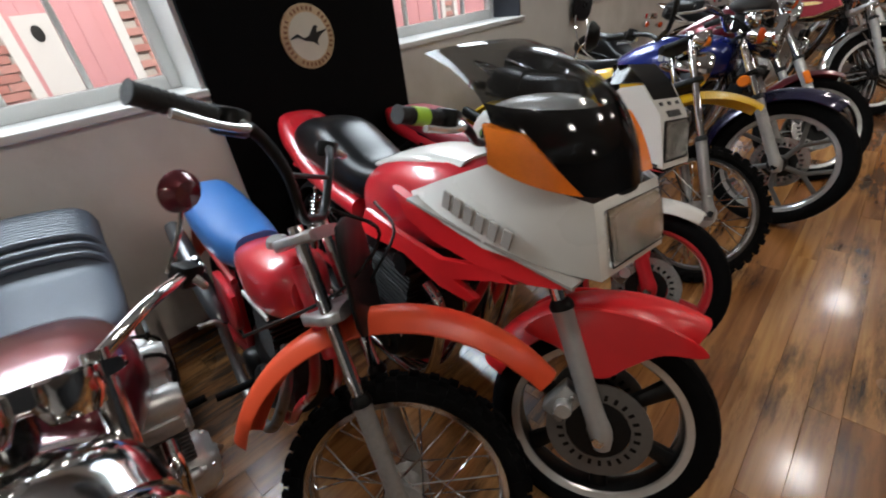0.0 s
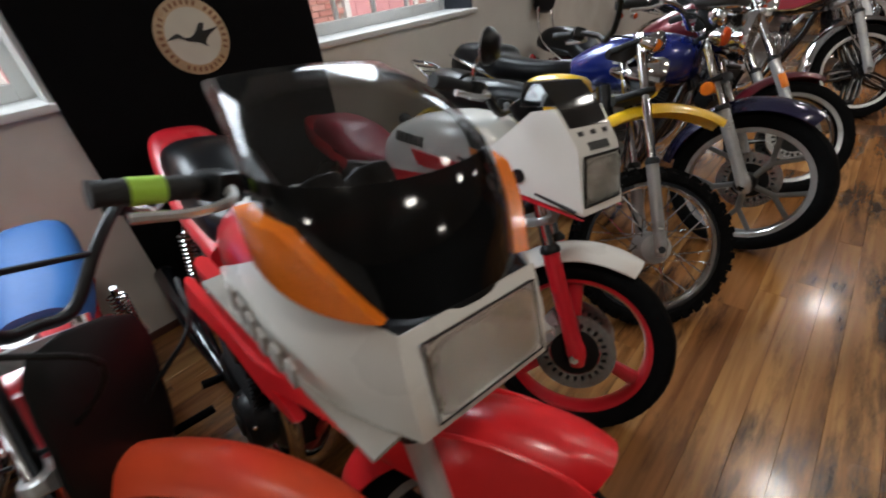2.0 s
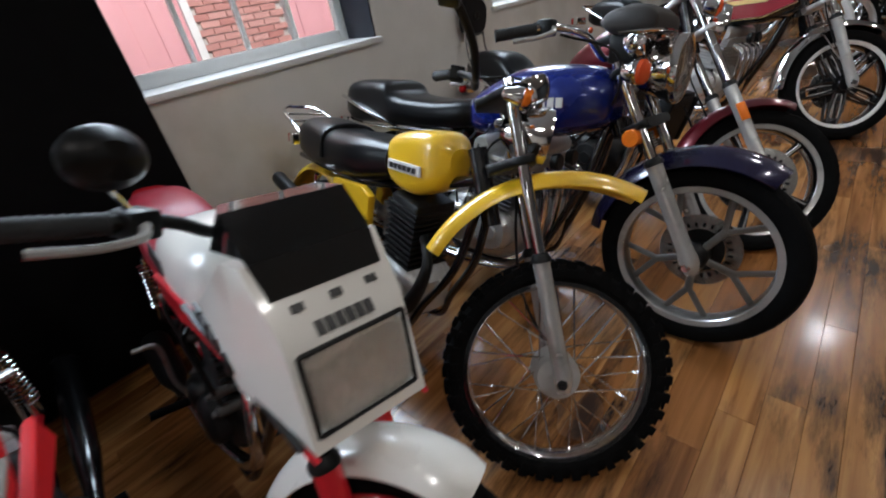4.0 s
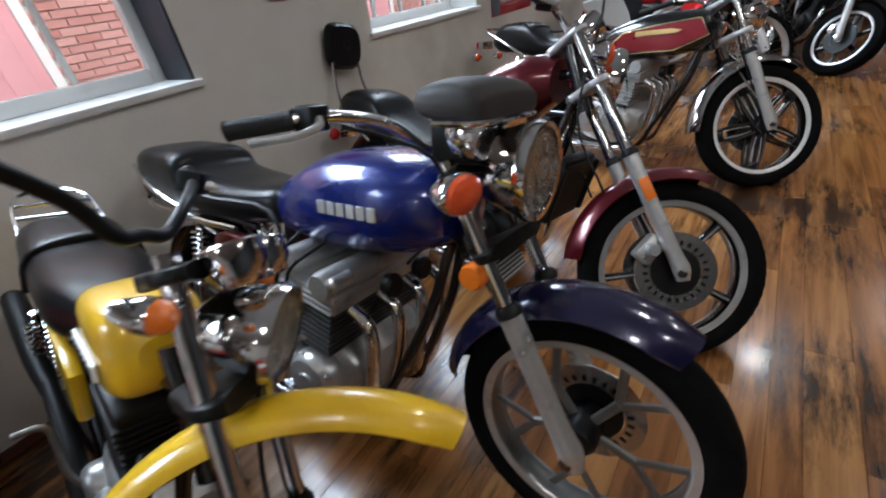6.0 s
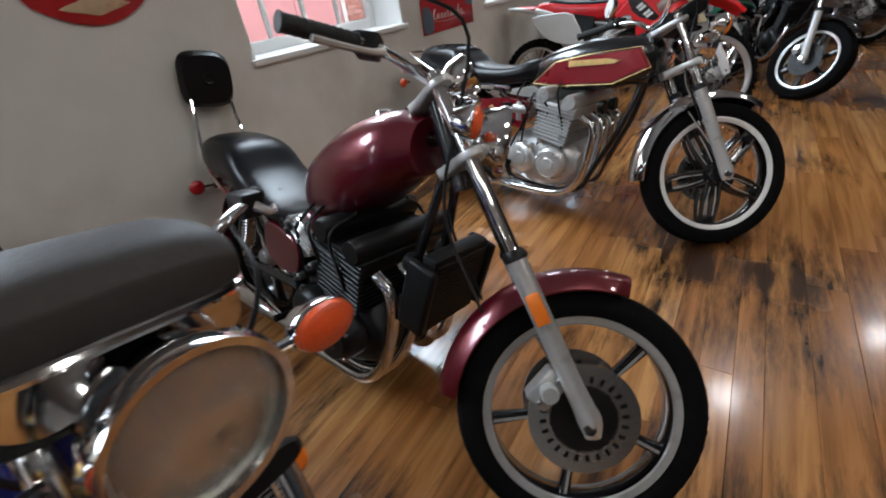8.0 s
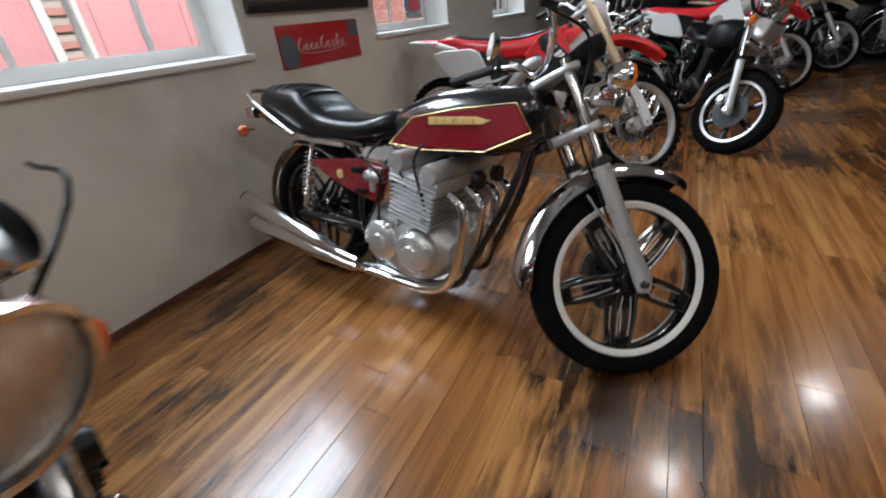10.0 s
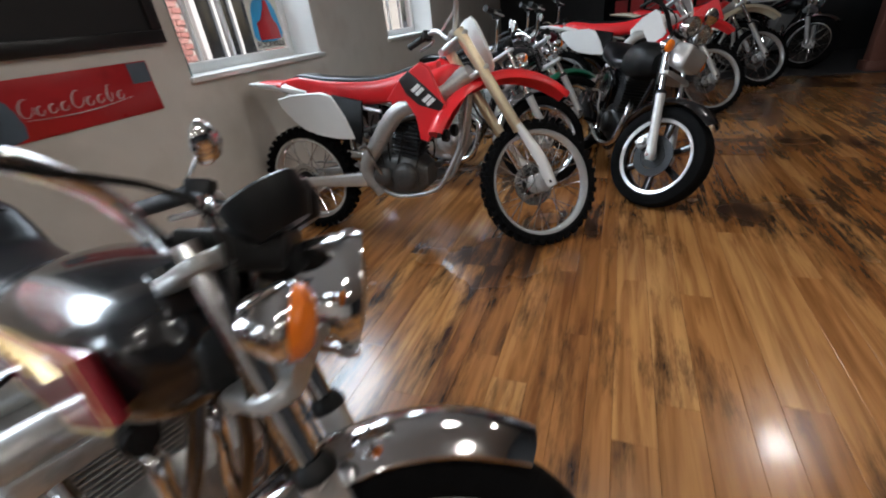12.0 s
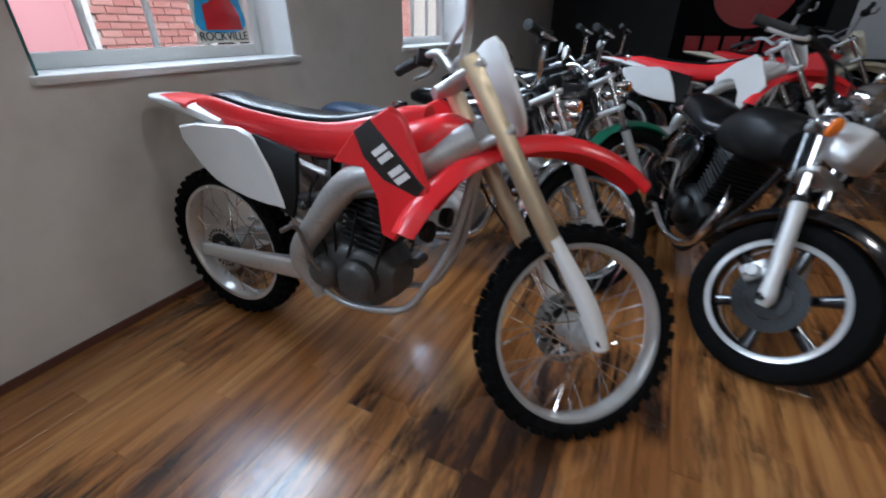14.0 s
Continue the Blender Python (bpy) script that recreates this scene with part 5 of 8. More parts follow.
# C: faired sports tourer, white over red
def faired_sport():
    wb = 1.42
    b = bike("white and red sports motorcycle with a half fairing and smoked screen", 0.441, 1.165, -5, 8, wb, 0.3, 27, 32, 0.94)
    S = steering(wb, 0.3, 27, 32)
    wheel(b, "front_wheel", wb, 0.3, 0.11, "six", ENGINE_BLACK, S, disc=0.135, disc_two=True, spoke_mat=ENGINE_BLACK, lip=RIM_BRIGHT, disc_mat=ALLOY_GREY)
    wheel(b, "rear_wheel", 0, 0.31, 0.14, "six", ENGINE_BLACK, Matrix.Identity(4), spoke_mat=ENGINE_BLACK, lip=RIM_BRIGHT)
    chassis(b, wb, (wb - 0.36, 0.84), RED, 0.7)
    engine_four(b, ENGINE_BLACK, ENGINE_BLACK, 0.7, 0.22)
    clutter(b, 15, 0.72, 0.16, ENGINE_GREY)
    for y in (-0.19, 0.19):
        muffler(b, 0.4, -0.3, y, 0.2, 0.32, 0.042, BLACK_GLOSS)
    front_end(b, S, wb, 0.3, 27, 0.7, 0.1, lower=SILVER)
    caliper(b, S, wb, 0.3, 0.135)
    part("front_mudguard", moved(fender(0.325, 61, 165, 0.09, 0.03, lip=0.03, flare=lambda u: 0.05 * (1 - u) ** 3), S @ Matrix.Translation((wb, 0, 0.3))), RED_PLASTIC, b, "bright red front mudguard")
    for s in (-1, 1):
        part("mudguard_side", moved(moved(plate([(-0.24, 0.24), (-0.14, 0.21), (-0.08, 0.165), (-0.02, 0.16), (0.03, 0.21), (0.1, 0.265), (0.19, 0.285), (0.13, 0.325), (0.0, 0.345), (-0.14, 0.325)], 0.012), Matrix.Translation((0, s * 0.088, 0))), S @ Matrix.Translation((wb, 0, 0.3))), RED_PLASTIC, b)
    part("fuel_tank", body([(0.42, 0.66, 0.76, 0.08, 2.6, 0), (0.52, 0.62, 0.86, 0.13, 2.8, 0), (0.75, 0.62, 0.95, 0.17, 2.8, 0), (0.95, 0.68, 0.96, 0.15, 2.6, 0), (1.05, 0.74, 0.92, 0.08, 2.4, 0)]), RED, b)
    part("tank_top", body([(0.5, 0.84, 0.868, 0.07, 2.6, 0), (0.75, 0.9, 0.958, 0.12, 2.6, 0), (0.96, 0.9, 0.966, 0.09, 2.6, 0)]), WHITE, b, "white tank top")
    part("seat", body([(-0.12, 0.8, 0.86, 0.09, 3, 0), (-0.04, 0.76, 0.94, 0.125, 3, 0), (0.16, 0.74, 0.965, 0.14, 3, 0), (0.3, 0.71, 0.92, 0.14, 3, 0), (0.45, 0.7, 0.86, 0.125, 3, 0), (0.56, 0.72, 0.85, 0.085, 3, 0)]), VINYL, b)
    part("tail_cowl", body([(-0.32, 0.84, 0.92, 0.08, 3, 0), (-0.22, 0.78, 0.95, 0.125, 3, 0), (-0.08, 0.74, 0.88, 0.145, 3, 0), (0.1, 0.68, 0.78, 0.15, 3, 0), (0.42, 0.62, 0.72, 0.14, 3, 0)]), RED, b)
    tail_light(b, -0.32, 0.88)
    rear_guard(b, 0.31, BLACK, 60, 190)
    # half fairing: two angular white flanks meeting in a headlight frame
    flank = [(0.895, 0.212, 0.888), (1.04, 0.226, 0.957), (1.18, 0.208, 1.022), (1.29, 0.182, 0.99), (1.385, 0.136, 0.968),
             (0.93, 0.222, 0.872), (1.05, 0.232, 0.848), (1.18, 0.226, 0.826), (1.31, 0.192, 0.815), (1.43, 0.136, 0.812),
             (1.05, 0.236, 0.9), (1.18, 0.23, 0.92), (1.3, 0.204, 0.895), (1.412, 0.142, 0.888),
             (1.398, 0.115, 0.952), (1.432, 0.115, 0.836), (1.0, 0.205, 0.838), (1.18, 0.2, 0.812), (1.31, 0.166, 0.803)]
    up = part("fairing", mirrored(flank, [(0, 10, 1), (0, 5, 10), (5, 6, 10), (1, 10, 11, 2), (10, 6, 7, 11), (2, 11, 12, 3), (11, 7, 8, 12), (3, 12, 13, 4), (12, 8, 9, 13),
              (4, 13, 14), (13, 9, 15, 14), (5, 16, 6), (6, 16, 17, 7), (7, 17, 18, 8)], [(4, 14), (15, 9), (8, 9)]), WHITE, b, "white half fairing")
    for sg in (-1, 1):
        T = Matrix.Translation((0, sg * 0.205, 0)) @ swung(-7 * sg, 1.1)
        part("fairing_lower", moved(plate([(0.85, 0.9), (0.93, 0.872), (1.1, 0.838), (1.3, 0.81), (1.39, 0.8), (1.38, 0.785), (1.3, 0.765), (1.15, 0.762), (1.0, 0.785), (0.9, 0.825)], 0.03, 1, bevel=0.01), T), RED_PLASTIC, up, "red lower fairing edge")
        part("fairing_bracket", moved(plate([(0.68, 0.72), (0.88, 0.705), (1.02, 0.65), (1.13, 0.64), (1.15, 0.662), (1.07, 0.69), (1.2, 0.735), (1.26, 0.75), (1.2, 0.772), (1.02, 0.735), (0.86, 0.765), (0.72, 0.8)], 0.02, 1, bevel=0.006), T), RED_PLASTIC, up, "red fairing bracket")
        part("pinstripe", moved(plate([(0.93, 0.882), (1.05, 0.858), (1.4, 0.802), (1.4, 0.809), (1.05, 0.866), (0.93, 0.889)], 0.062, 1, bevel=0.001), T), MARK_GREY, up, "grey pinstripe")
        for k in range(6):
            tx = box(0, 0.025, -0.003, 0.003, 0, 0.044, 0.001, 1)
            x0 = 1.055 + k * 0.036
            y0 = 0.2395 if x0 < 1.17 else 0.2395 - (x0 - 1.165) * 0.14
            part("maker_lettering", moved(tx, Matrix.Translation((x0, sg * y0, 0.898 - k * 0.0085)) @ Matrix.Rotation(radians(13), 4, "Y")), MARK_GREY, up, "grey block lettering")
    part("fairing_deck", mirrored([(1.15, 0.2, 1.0), (1.29, 0.172, 0.978), (1.386, 0.13, 0.956)], [], [(0, 1), (1, 2)], 0.004), BLACK_GLOSS, up, "gloss black panel under the screen")
    lens_T = Matrix.Translation((1.415, 0, 0.894)) @ Matrix.Rotation(radians(-16), 4, "Y") @ Matrix.Diagonal((1, 0.94, 0.84, 1))
    part("reflector", moved(body([(-0.06, -0.03, 0.03, 0.05, 3, 0), (-0.03, -0.055, 0.055, 0.1, 4, 0), (-0.006, -0.07, 0.07, 0.117, 6, 0)], 4, 32), lens_T), REFLECTOR, up)
    part("headlight", moved(body([(0.0, -0.069, 0.069, 0.117, 8, 0), (0.006, -0.069, 0.069, 0.117, 8, 0), (0.014, -0.062, 0.062, 0.11, 6, 0)], 3, 40), lens_T), LENS, up, "rectangular clear headlight")
    part("gasket", moved(joined(*[tube(p, 0.002, 6, 1) for p in ([(0.006, -0.119, -0.072), (0.006, 0.119, -0.072)], [(0.006, -0.119, 0.072), (0.006, 0.119, 0.072)], [(0.006, -0.12, -0.072), (0.006, -0.12, 0.072)], [(0.006, 0.12, -0.072), (0.006, 0.12, 0.072)])]), lens_T), BLACK, up)

    middle = spline([(1.392, 0, 0.962), (1.35, 0, 1.055), (1.28, 0, 1.145), (1.17, 0, 1.215), (1.05, 0, 1.255)], 5)
    sides = spline([(1.185, 0.202, 1.022), (1.175, 0.207, 1.09), (1.13, 0.203, 1.15), (1.03, 0.186, 1.195), (0.91, 0.165, 1.225)], 5)

    def dome(i0, i1, v0=-1.0, v1=1.0, off=0.0, th=0.004, taper=0.0, k=25):
        """A patch of the screen: rows i0 to i1 up its height, v from flank to flank."""
        rings = []
        for i in range(i0, i1 + 1):
            outer, inner = [], []
            f = (i - i0) / max(1, i1 - i0)
            for j in range(k):
                th_ = (v0 + (v1 - taper * f - v0) * j / (k - 1)) * math.pi / 2
                c, sn = math.cos(th_) ** 0.8 if math.cos(th_) > 1e-6 else 0.0, math.sin(th_)
                m_, e_ = middle[i], sides[i]
                p = Vector((e_[0] + (m_[0] - e_[0]) * c, e_[1] * sn, e_[2] + (m_[2] - e_[2]) * c))
                n_ = Vector((0.7 * math.cos(th_), sn, 0.35 * math.cos(th_))).normalized()
                outer.append(p + n_ * off)
                inner.append(p + n_ * (off - th))
            rings.append(outer + inner[::-1])
        return skin(rings)
    part("screen_base", dome(0, 9), SCREEN_DARK, up, "gloss black lower screen")
    part("windscreen", dome(9, 20), SCREEN_CLEAR, up, "smoked acrylic windscreen")
    part("fairing_indicator", dome(0, 6, -1.02, -0.44, 0.024, 0.03, 0.3, 9), AMBER, up, "large amber indicator lens")
    right = dome(0, 6, -1.02, -0.44, 0.024, 0.03, 0.3, 9)
    part("fairing_indicator", moved(right, Matrix.Diagonal((1, -1, 1, 1))), AMBER, up, "large amber indicator lens")
    handlebar(b, S, [(wb - 0.46, 0.05, 1.0), (wb - 0.46, 0.12, 1.02), (wb - 0.48, 0.2, 1.04), (wb - 0.54, 0.36, 1.03)], BLACK, 0.0115, band=LIME)
    gauges(b, Matrix.Identity(4), wb - 0.36, 1.05, -40)


# D: single-cylinder roadster with bikini fairing and red wheels
def bikini_single():
    wb = 1.38
    b = bike("white single-cylinder motorcycle with red wheels and a nose fairing", 0.311, 1.79, -6, 10, wb, 0.3, 26, 31, 0.92)
    S = steering(wb, 0.3, 26, 31)
    wheel(b, "front_wheel", wb, 0.3, 0.1, "three", RED, S, disc=0.125, disc_two=True, spoke_mat=RED, hub_mat=RED)
    wheel(b, "rear_wheel", 0, 0.3, 0.13, "three", RED, Matrix.Identity(4), spoke_mat=RED, hub_mat=RED)
    chassis(b, wb, (wb - 0.34, 0.82), BLACK_GLOSS, 0.68)
    engine_single(b, ENGINE_BLACK, ENGINE_BLACK, 0.66, 0.13, 0.28)
    clutter(b, 16, 0.68, 0.12, ENGINE_GREY)
    part("exhaust_pipe", tube([(0.8, -0.05, 0.56), (0.9, -0.08, 0.48), (0.86, -0.1, 0.28), (0.6, -0.14, 0.2), (0.3, -0.17, 0.22)], 0.02, 12), CHROME, b)
    muffler(b, 0.35, 0.0, -0.17, 0.22, 0.26, 0.05, BLACK)
    front_end(b, S, wb, 0.3, 26, 0.66, 0.098, lower=RED, lower_len=0.34)
    caliper(b, S, wb, 0.3, 0.125)
    part("front_mudguard", moved(fender(0.322, 68, 172, 0.075, 0.028, lip=0.02), S @ Matrix.Translation((wb, 0, 0.3))), WHITE, b, "white front mudguard")
    part("fuel_tank", body([(0.42, 0.68, 0.78, 0.07, 2.6, 0), (0.52, 0.68, 0.89, 0.12, 3, 0), (0.74, 0.7, 0.97, 0.15, 3.2, 0), (0.95, 0.75, 0.98, 0.13, 3, 0), (1.05, 0.8, 0.94, 0.07, 2.4, 0)]), WHITE, b)
    part("tank_flash", joined(*[moved(plate([(0.42, 0.66), (0.7, 0.7), (0.98, 0.8), (0.98, 0.76), (0.7, 0.645), (0.44, 0.63)], 0.008, 2), Matrix.Translation((0.02, s * 0.138, 0.06))) for s in (-1, 1)]), RED, b, "red tank flash")
    part("maker_lettering", joined(*[moved(bars(6, 0.02, 0.035, 0.007, 0.004), Matrix.Translation((0.62, -0.15, 0.86)) @ Matrix.Rotation(radians(-8), 4, "X"))]), MARK_BLACK, b, "black block lettering")
    part("seat", body([(-0.22, 0.72, 0.78, 0.08, 3, 0), (-0.12, 0.7, 0.84, 0.11, 3, 0), (0.1, 0.68, 0.83, 0.13, 3, 0), (0.25, 0.66, 0.77, 0.135, 3, 0), (0.42, 0.66, 0.76, 0.11, 3, 0), (0.5, 0.68, 0.75, 0.06, 3, 0)]), VINYL_RED, b, "dark red vinyl seat")
    part("tail_cowl", body([(-0.34, 0.72, 0.8, 0.07, 3, 0), (-0.22, 0.66, 0.78, 0.11, 3, 0), (0.1, 0.62, 0.72, 0.13, 3, 0), (0.38, 0.58, 0.68, 0.12, 3, 0)]), RED, b)
    tail_light(b, -0.34, 0.76)
    rear_guard(b, 0.3, BLACK, 60, 190)
    flank = [(0.95, 0.134, 0.848), (1.1, 0.14, 0.94), (1.19, 0.116, 1.032), (1.26, 0.11, 1.046), (1.336, 0.1, 0.958),
             (1.386, 0.1, 0.79), (1.2, 0.138, 0.812), (1.22, 0.144, 0.92), (1.352, 0.086, 0.937), (1.378, 0.086, 0.81)]
    up = part("nose_fairing", mirrored(flank, [(0, 6, 7, 1), (1, 7, 2), (2, 7, 3), (3, 7, 4), (7, 6, 5, 4), (4, 5, 9, 8)], [(2, 3), (3, 4), (4, 8), (9, 5), (6, 5)]), WHITE, b, "white angular nose fairing")
    lens_T = Matrix.Translation((1.36, 0, 0.874)) @ Matrix.Rotation(radians(-11), 4, "Y")
    part("reflector", moved(body([(-0.05, -0.03, 0.03, 0.04, 3, 0), (-0.02, -0.055, 0.055, 0.075, 4, 0), (-0.004, -0.063, 0.063, 0.085, 7, 0)], 3, 28), lens_T), REFLECTOR, up)
    part("headlight", moved(body([(0.0, -0.062, 0.062, 0.084, 8, 0), (0.007, -0.062, 0.062, 0.084, 8, 0), (0.014, -0.055, 0.055, 0.078, 6, 0)], 3, 32), lens_T), LENS, up, "square clear headlight")
    part("gasket", moved(joined(*[tube(p, 0.004, 6, 1) for p in ([(0.006, -0.086, -0.065), (0.006, 0.086, -0.065)], [(0.006, -0.086, 0.065), (0.006, 0.086, 0.065)], [(0.006, -0.087, -0.065), (0.006, -0.087, 0.065)], [(0.006, 0.087, -0.065), (0.006, 0.087, 0.065)])]), lens_T), BLACK, up)
    part("flyscreen", mirrored([(1.13, 0.085, 1.1), (1.19, 0.1, 1.105), (1.255, 0.1, 1.055), (1.3, 0.09, 1.003), (1.15, 0.115, 1.04)], [(0, 4, 1), (1, 4, 2)], [(0, 1), (1, 2), (2, 3)]), SCREEN_DARK, up, "small smoked flyscreen")
    for k in range(6):
        part("maker_lettering", moved(box(0, 0.004, 0, 0.012, 0, 0.022), Matrix.Translation((1.343, -0.048 + k * 0.016, 0.95)) @ Matrix.Rotation(radians(-40), 4, "Y")), MARK_BLACK, up)
    for k in range(3):
        part("forehead_slot", moved(box(0, 0.004, -0.009, 0.009, 0, 0.012), Matrix.Translation((1.316, -0.06 + k * 0.06, 0.983)) @ Matrix.Rotation(radians(-40), 4, "Y")), MARK_BLACK, up)
    for s in (-1, 1):
        part("red_flash", moved(plate([(0.72, 0.85), (0.98, 0.842), (1.2, 0.806), (1.39, 0.78), (1.2, 0.79), (0.98, 0.8), (0.76, 0.8)], 0.014, 1, bevel=0.003), Matrix.Translation((0, s * 0.13, 0)) @ swung(-5 * s, 1.05)), RED, up, "red side flash")
        part("black_line", moved(plate([(0.95, 0.862), (1.2, 0.826), (1.37, 0.797), (1.37, 0.803), (1.2, 0.834), (0.95, 0.868)], 0.012, 1, bevel=0.001), Matrix.Translation((0, s * 0.137, 0)) @ swung(-5 * s, 1.1)), MARK_BLACK, up)
        for k in range(3):
            tx = box(0, 0.034, -0.003, 0.003, 0, 0.03, 0.001, 1)
            part("model_lettering", moved(tx, Matrix.Translation((1.03 + k * 0.042, s * 0.1425, 0.878 - k * 0.006)) @ Matrix.Rotation(radians(9), 4, "Y")), MARK_BLACK, up, "black block lettering")
        part("air_hole", moved(lathe([(0.001, -0.004), (0.02, -0.004), (0.02, 0.004), (0.001, 0.004)], 20), Matrix.Translation((1.19, s * 0.142, 0.862))), BLACK, up)
    handlebar(b, S, [(wb - 0.4, 0.0, 0.99), (wb - 0.4, 0.09, 1.0), (wb - 0.42, 0.18, 1.03), (wb - 0.5, 0.34, 1.025)], BLACK, 0.0115)
    mirror(b, S, (wb - 0.44, -0.2, 1.04), (wb - 0.4, -0.26, 1.13), 0.045, back=BLACK, oval=1.3)
    gauges(b, S, wb - 0.32, 1.02, -40)


# E: yellow trail bike
def trail_bike():
    wb = 1.31
    b = bike("yellow trail motorcycle with a black seat and chrome rack", 0.357, 2.377, -7, 17, wb, 0.335, 23, 46, 0.92)
    S = steering(wb, 0.335, 23, 46)
    wheel(b, "front_wheel", wb, 0.335, 0.085, "wire", CHROME, S, knobs=True, hub_mat=SILVER)
    wheel(b, "rear_wheel", 0, 0.32, 0.1, "wire", CHROME, Matrix.Identity(4), knobs=True)
    hubp = lathe([(0.001, -0.07), (0.06, -0.068), (0.066, -0.05), (0.066, 0.03), (0.001, 0.03)], 28)
    part("drum_brake", moved(hubp, S @ Matrix.Translation((wb, 0, 0.335))), SILVER, b, "pale cast drum brake plate")
    chassis(b, wb, (wb - 0.34, 0.84), BLACK_GLOSS, 0.72, 0.09, 0.26, rear_r=0.32)
    engine_single(b, ALU, ENGINE_BLACK, 0.62, 0.11, 0.3)
    part("exhaust_pipe", tube([(0.76, -0.05, 0.6), (0.84, -0.1, 0.52), (0.78, -0.14, 0.36), (0.6, -0.15, 0.3), (0.4, -0.15, 0.42), (0.2, -0.15, 0.52)], [0.018, 0.02, 0.03, 0.034, 0.026, 0.02], 14), ENGINE_BLACK, b)
    muffler(b, 0.24, -0.24, -0.15, 0.5, 0.62, 0.034, BLACK)
    top = front_end(b, S, wb, 0.335, 23, 0.84, 0.092, lower_len=0.34, upper_r=0.017, lower_r=0.024, clamp=BLACK)
    part("front_mudguard", moved(fender(0.405, 67, 160, 0.05, 0.024, lip=0.02, flare=lambda u: 0.05 * (1 - u) ** 2), S @ Matrix.Translation((wb - 0.05, 0, 0.47))), YELLOW, b, "yellow high front mudguard")
    part("fuel_tank", body([(0.53, 0.8, 0.86, 0.045, 3, 0), (0.58, 0.765, 0.93, 0.085, 4, 0), (0.7, 0.74, 0.96, 0.096, 4.4, 0), (0.81, 0.775, 0.96, 0.086, 4, 0), (0.86, 0.84, 0.92, 0.045, 2.6, 0)]), YELLOW, b, "rounded yellow fuel tank")
    part("tank_badge", joined(*[moved(plate([(0.58, 0.765), (0.76, 0.765), (0.76, 0.8), (0.58, 0.8)], 0.008, 1), Matrix.Translation((0.02, s * 0.099, 0.055))) for s in (-1, 1)]), MARK_WHITE, b, "white badge with dark lettering")
    part("badge_lettering", moved(bars(6, 0.017, 0.018, 0.008, 0.004), Matrix.Translation((0.616, -0.1045, 0.828))), MARK_BLACK, b)
    part("seat", body([(-0.16, 0.78, 0.86, 0.085, 3, 0), (-0.06, 0.74, 0.93, 0.125, 3, 0), (0.12, 0.72, 0.925, 0.135, 3, 0), (0.2, 0.72, 0.905, 0.135, 3, 0), (0.4, 0.73, 0.91, 0.13, 3, 0), (0.57, 0.77, 0.9, 0.09, 3, 0)]), VINYL, b)
    part("seat_strap", tube([(0.17, -0.136, 0.79), (0.17, -0.115, 0.885), (0.17, 0, 0.915), (0.17, 0.115, 0.885), (0.17, 0.136, 0.79)], 0.012, 8, 4, 0.5), VINYL, b)
    for s in (-1, 1):
        part("side_panel", moved(plate([(0.22, 0.6), (0.4, 0.54), (0.5, 0.56), (0.52, 0.7), (0.46, 0.73), (0.24, 0.72)], 0.03, 1, bevel=0.008), Matrix.Translation((0, s * 0.11, 0))), YELLOW, b, "yellow side panel")
    rack = part("luggage_rack", joined(*[tube([(0.05, s * 0.1, 0.76), (-0.1, s * 0.11, 0.86), (-0.28, s * 0.1, 0.93), (-0.36, s * 0.05, 0.95), (-0.37, 0, 0.95)], 0.008, 8) for s in (-1, 1)],
         *[tube([(x, -0.105, z), (x, 0.105, z)], 0.006, 8, 1) for x, z in ((-0.14, 0.875), (-0.2, 0.9), (-0.27, 0.925))]), CHROME, b)
    part("rear_mudguard", moved(fender(0.37, 60, 165, 0.07, 0.025, flare=lambda u: 0.05 * u), Matrix.Translation((0, 0, 0.32))), YELLOW, b)
    tail_light(b, -0.3, 0.8)
    x = wb - 0.34
    handlebar(b, S, [(x - 0.07, 0, 1.12), (x - 0.07, 0.06, 1.12), (x - 0.09, 0.14, 1.17), (x - 0.15, 0.27, 1.215), (x - 0.24, 0.41, 1.235)], BLACK, 0.0115, grip=0.13)
    gauges(b, S, x + 0.09, 1.12, -30, 0.044, 0.05, CHROME)
    round_light(b, S, x + 0.15, 1.0, 0.078, 0.12)
    for s in (-1, 1):
        indicator(b, S, x + 0.06, s * 0.17, 1.05, AMBER, 0.023, 0.08)
    cable(b, S, [(x - 0.09, 0.2, 1.19), (x + 0.1, 0.1, 1.16), (x + 0.12, 0.06, 0.85), (x + 0.2, 0.08, 0.55), (wb, 0.06, 0.36)])


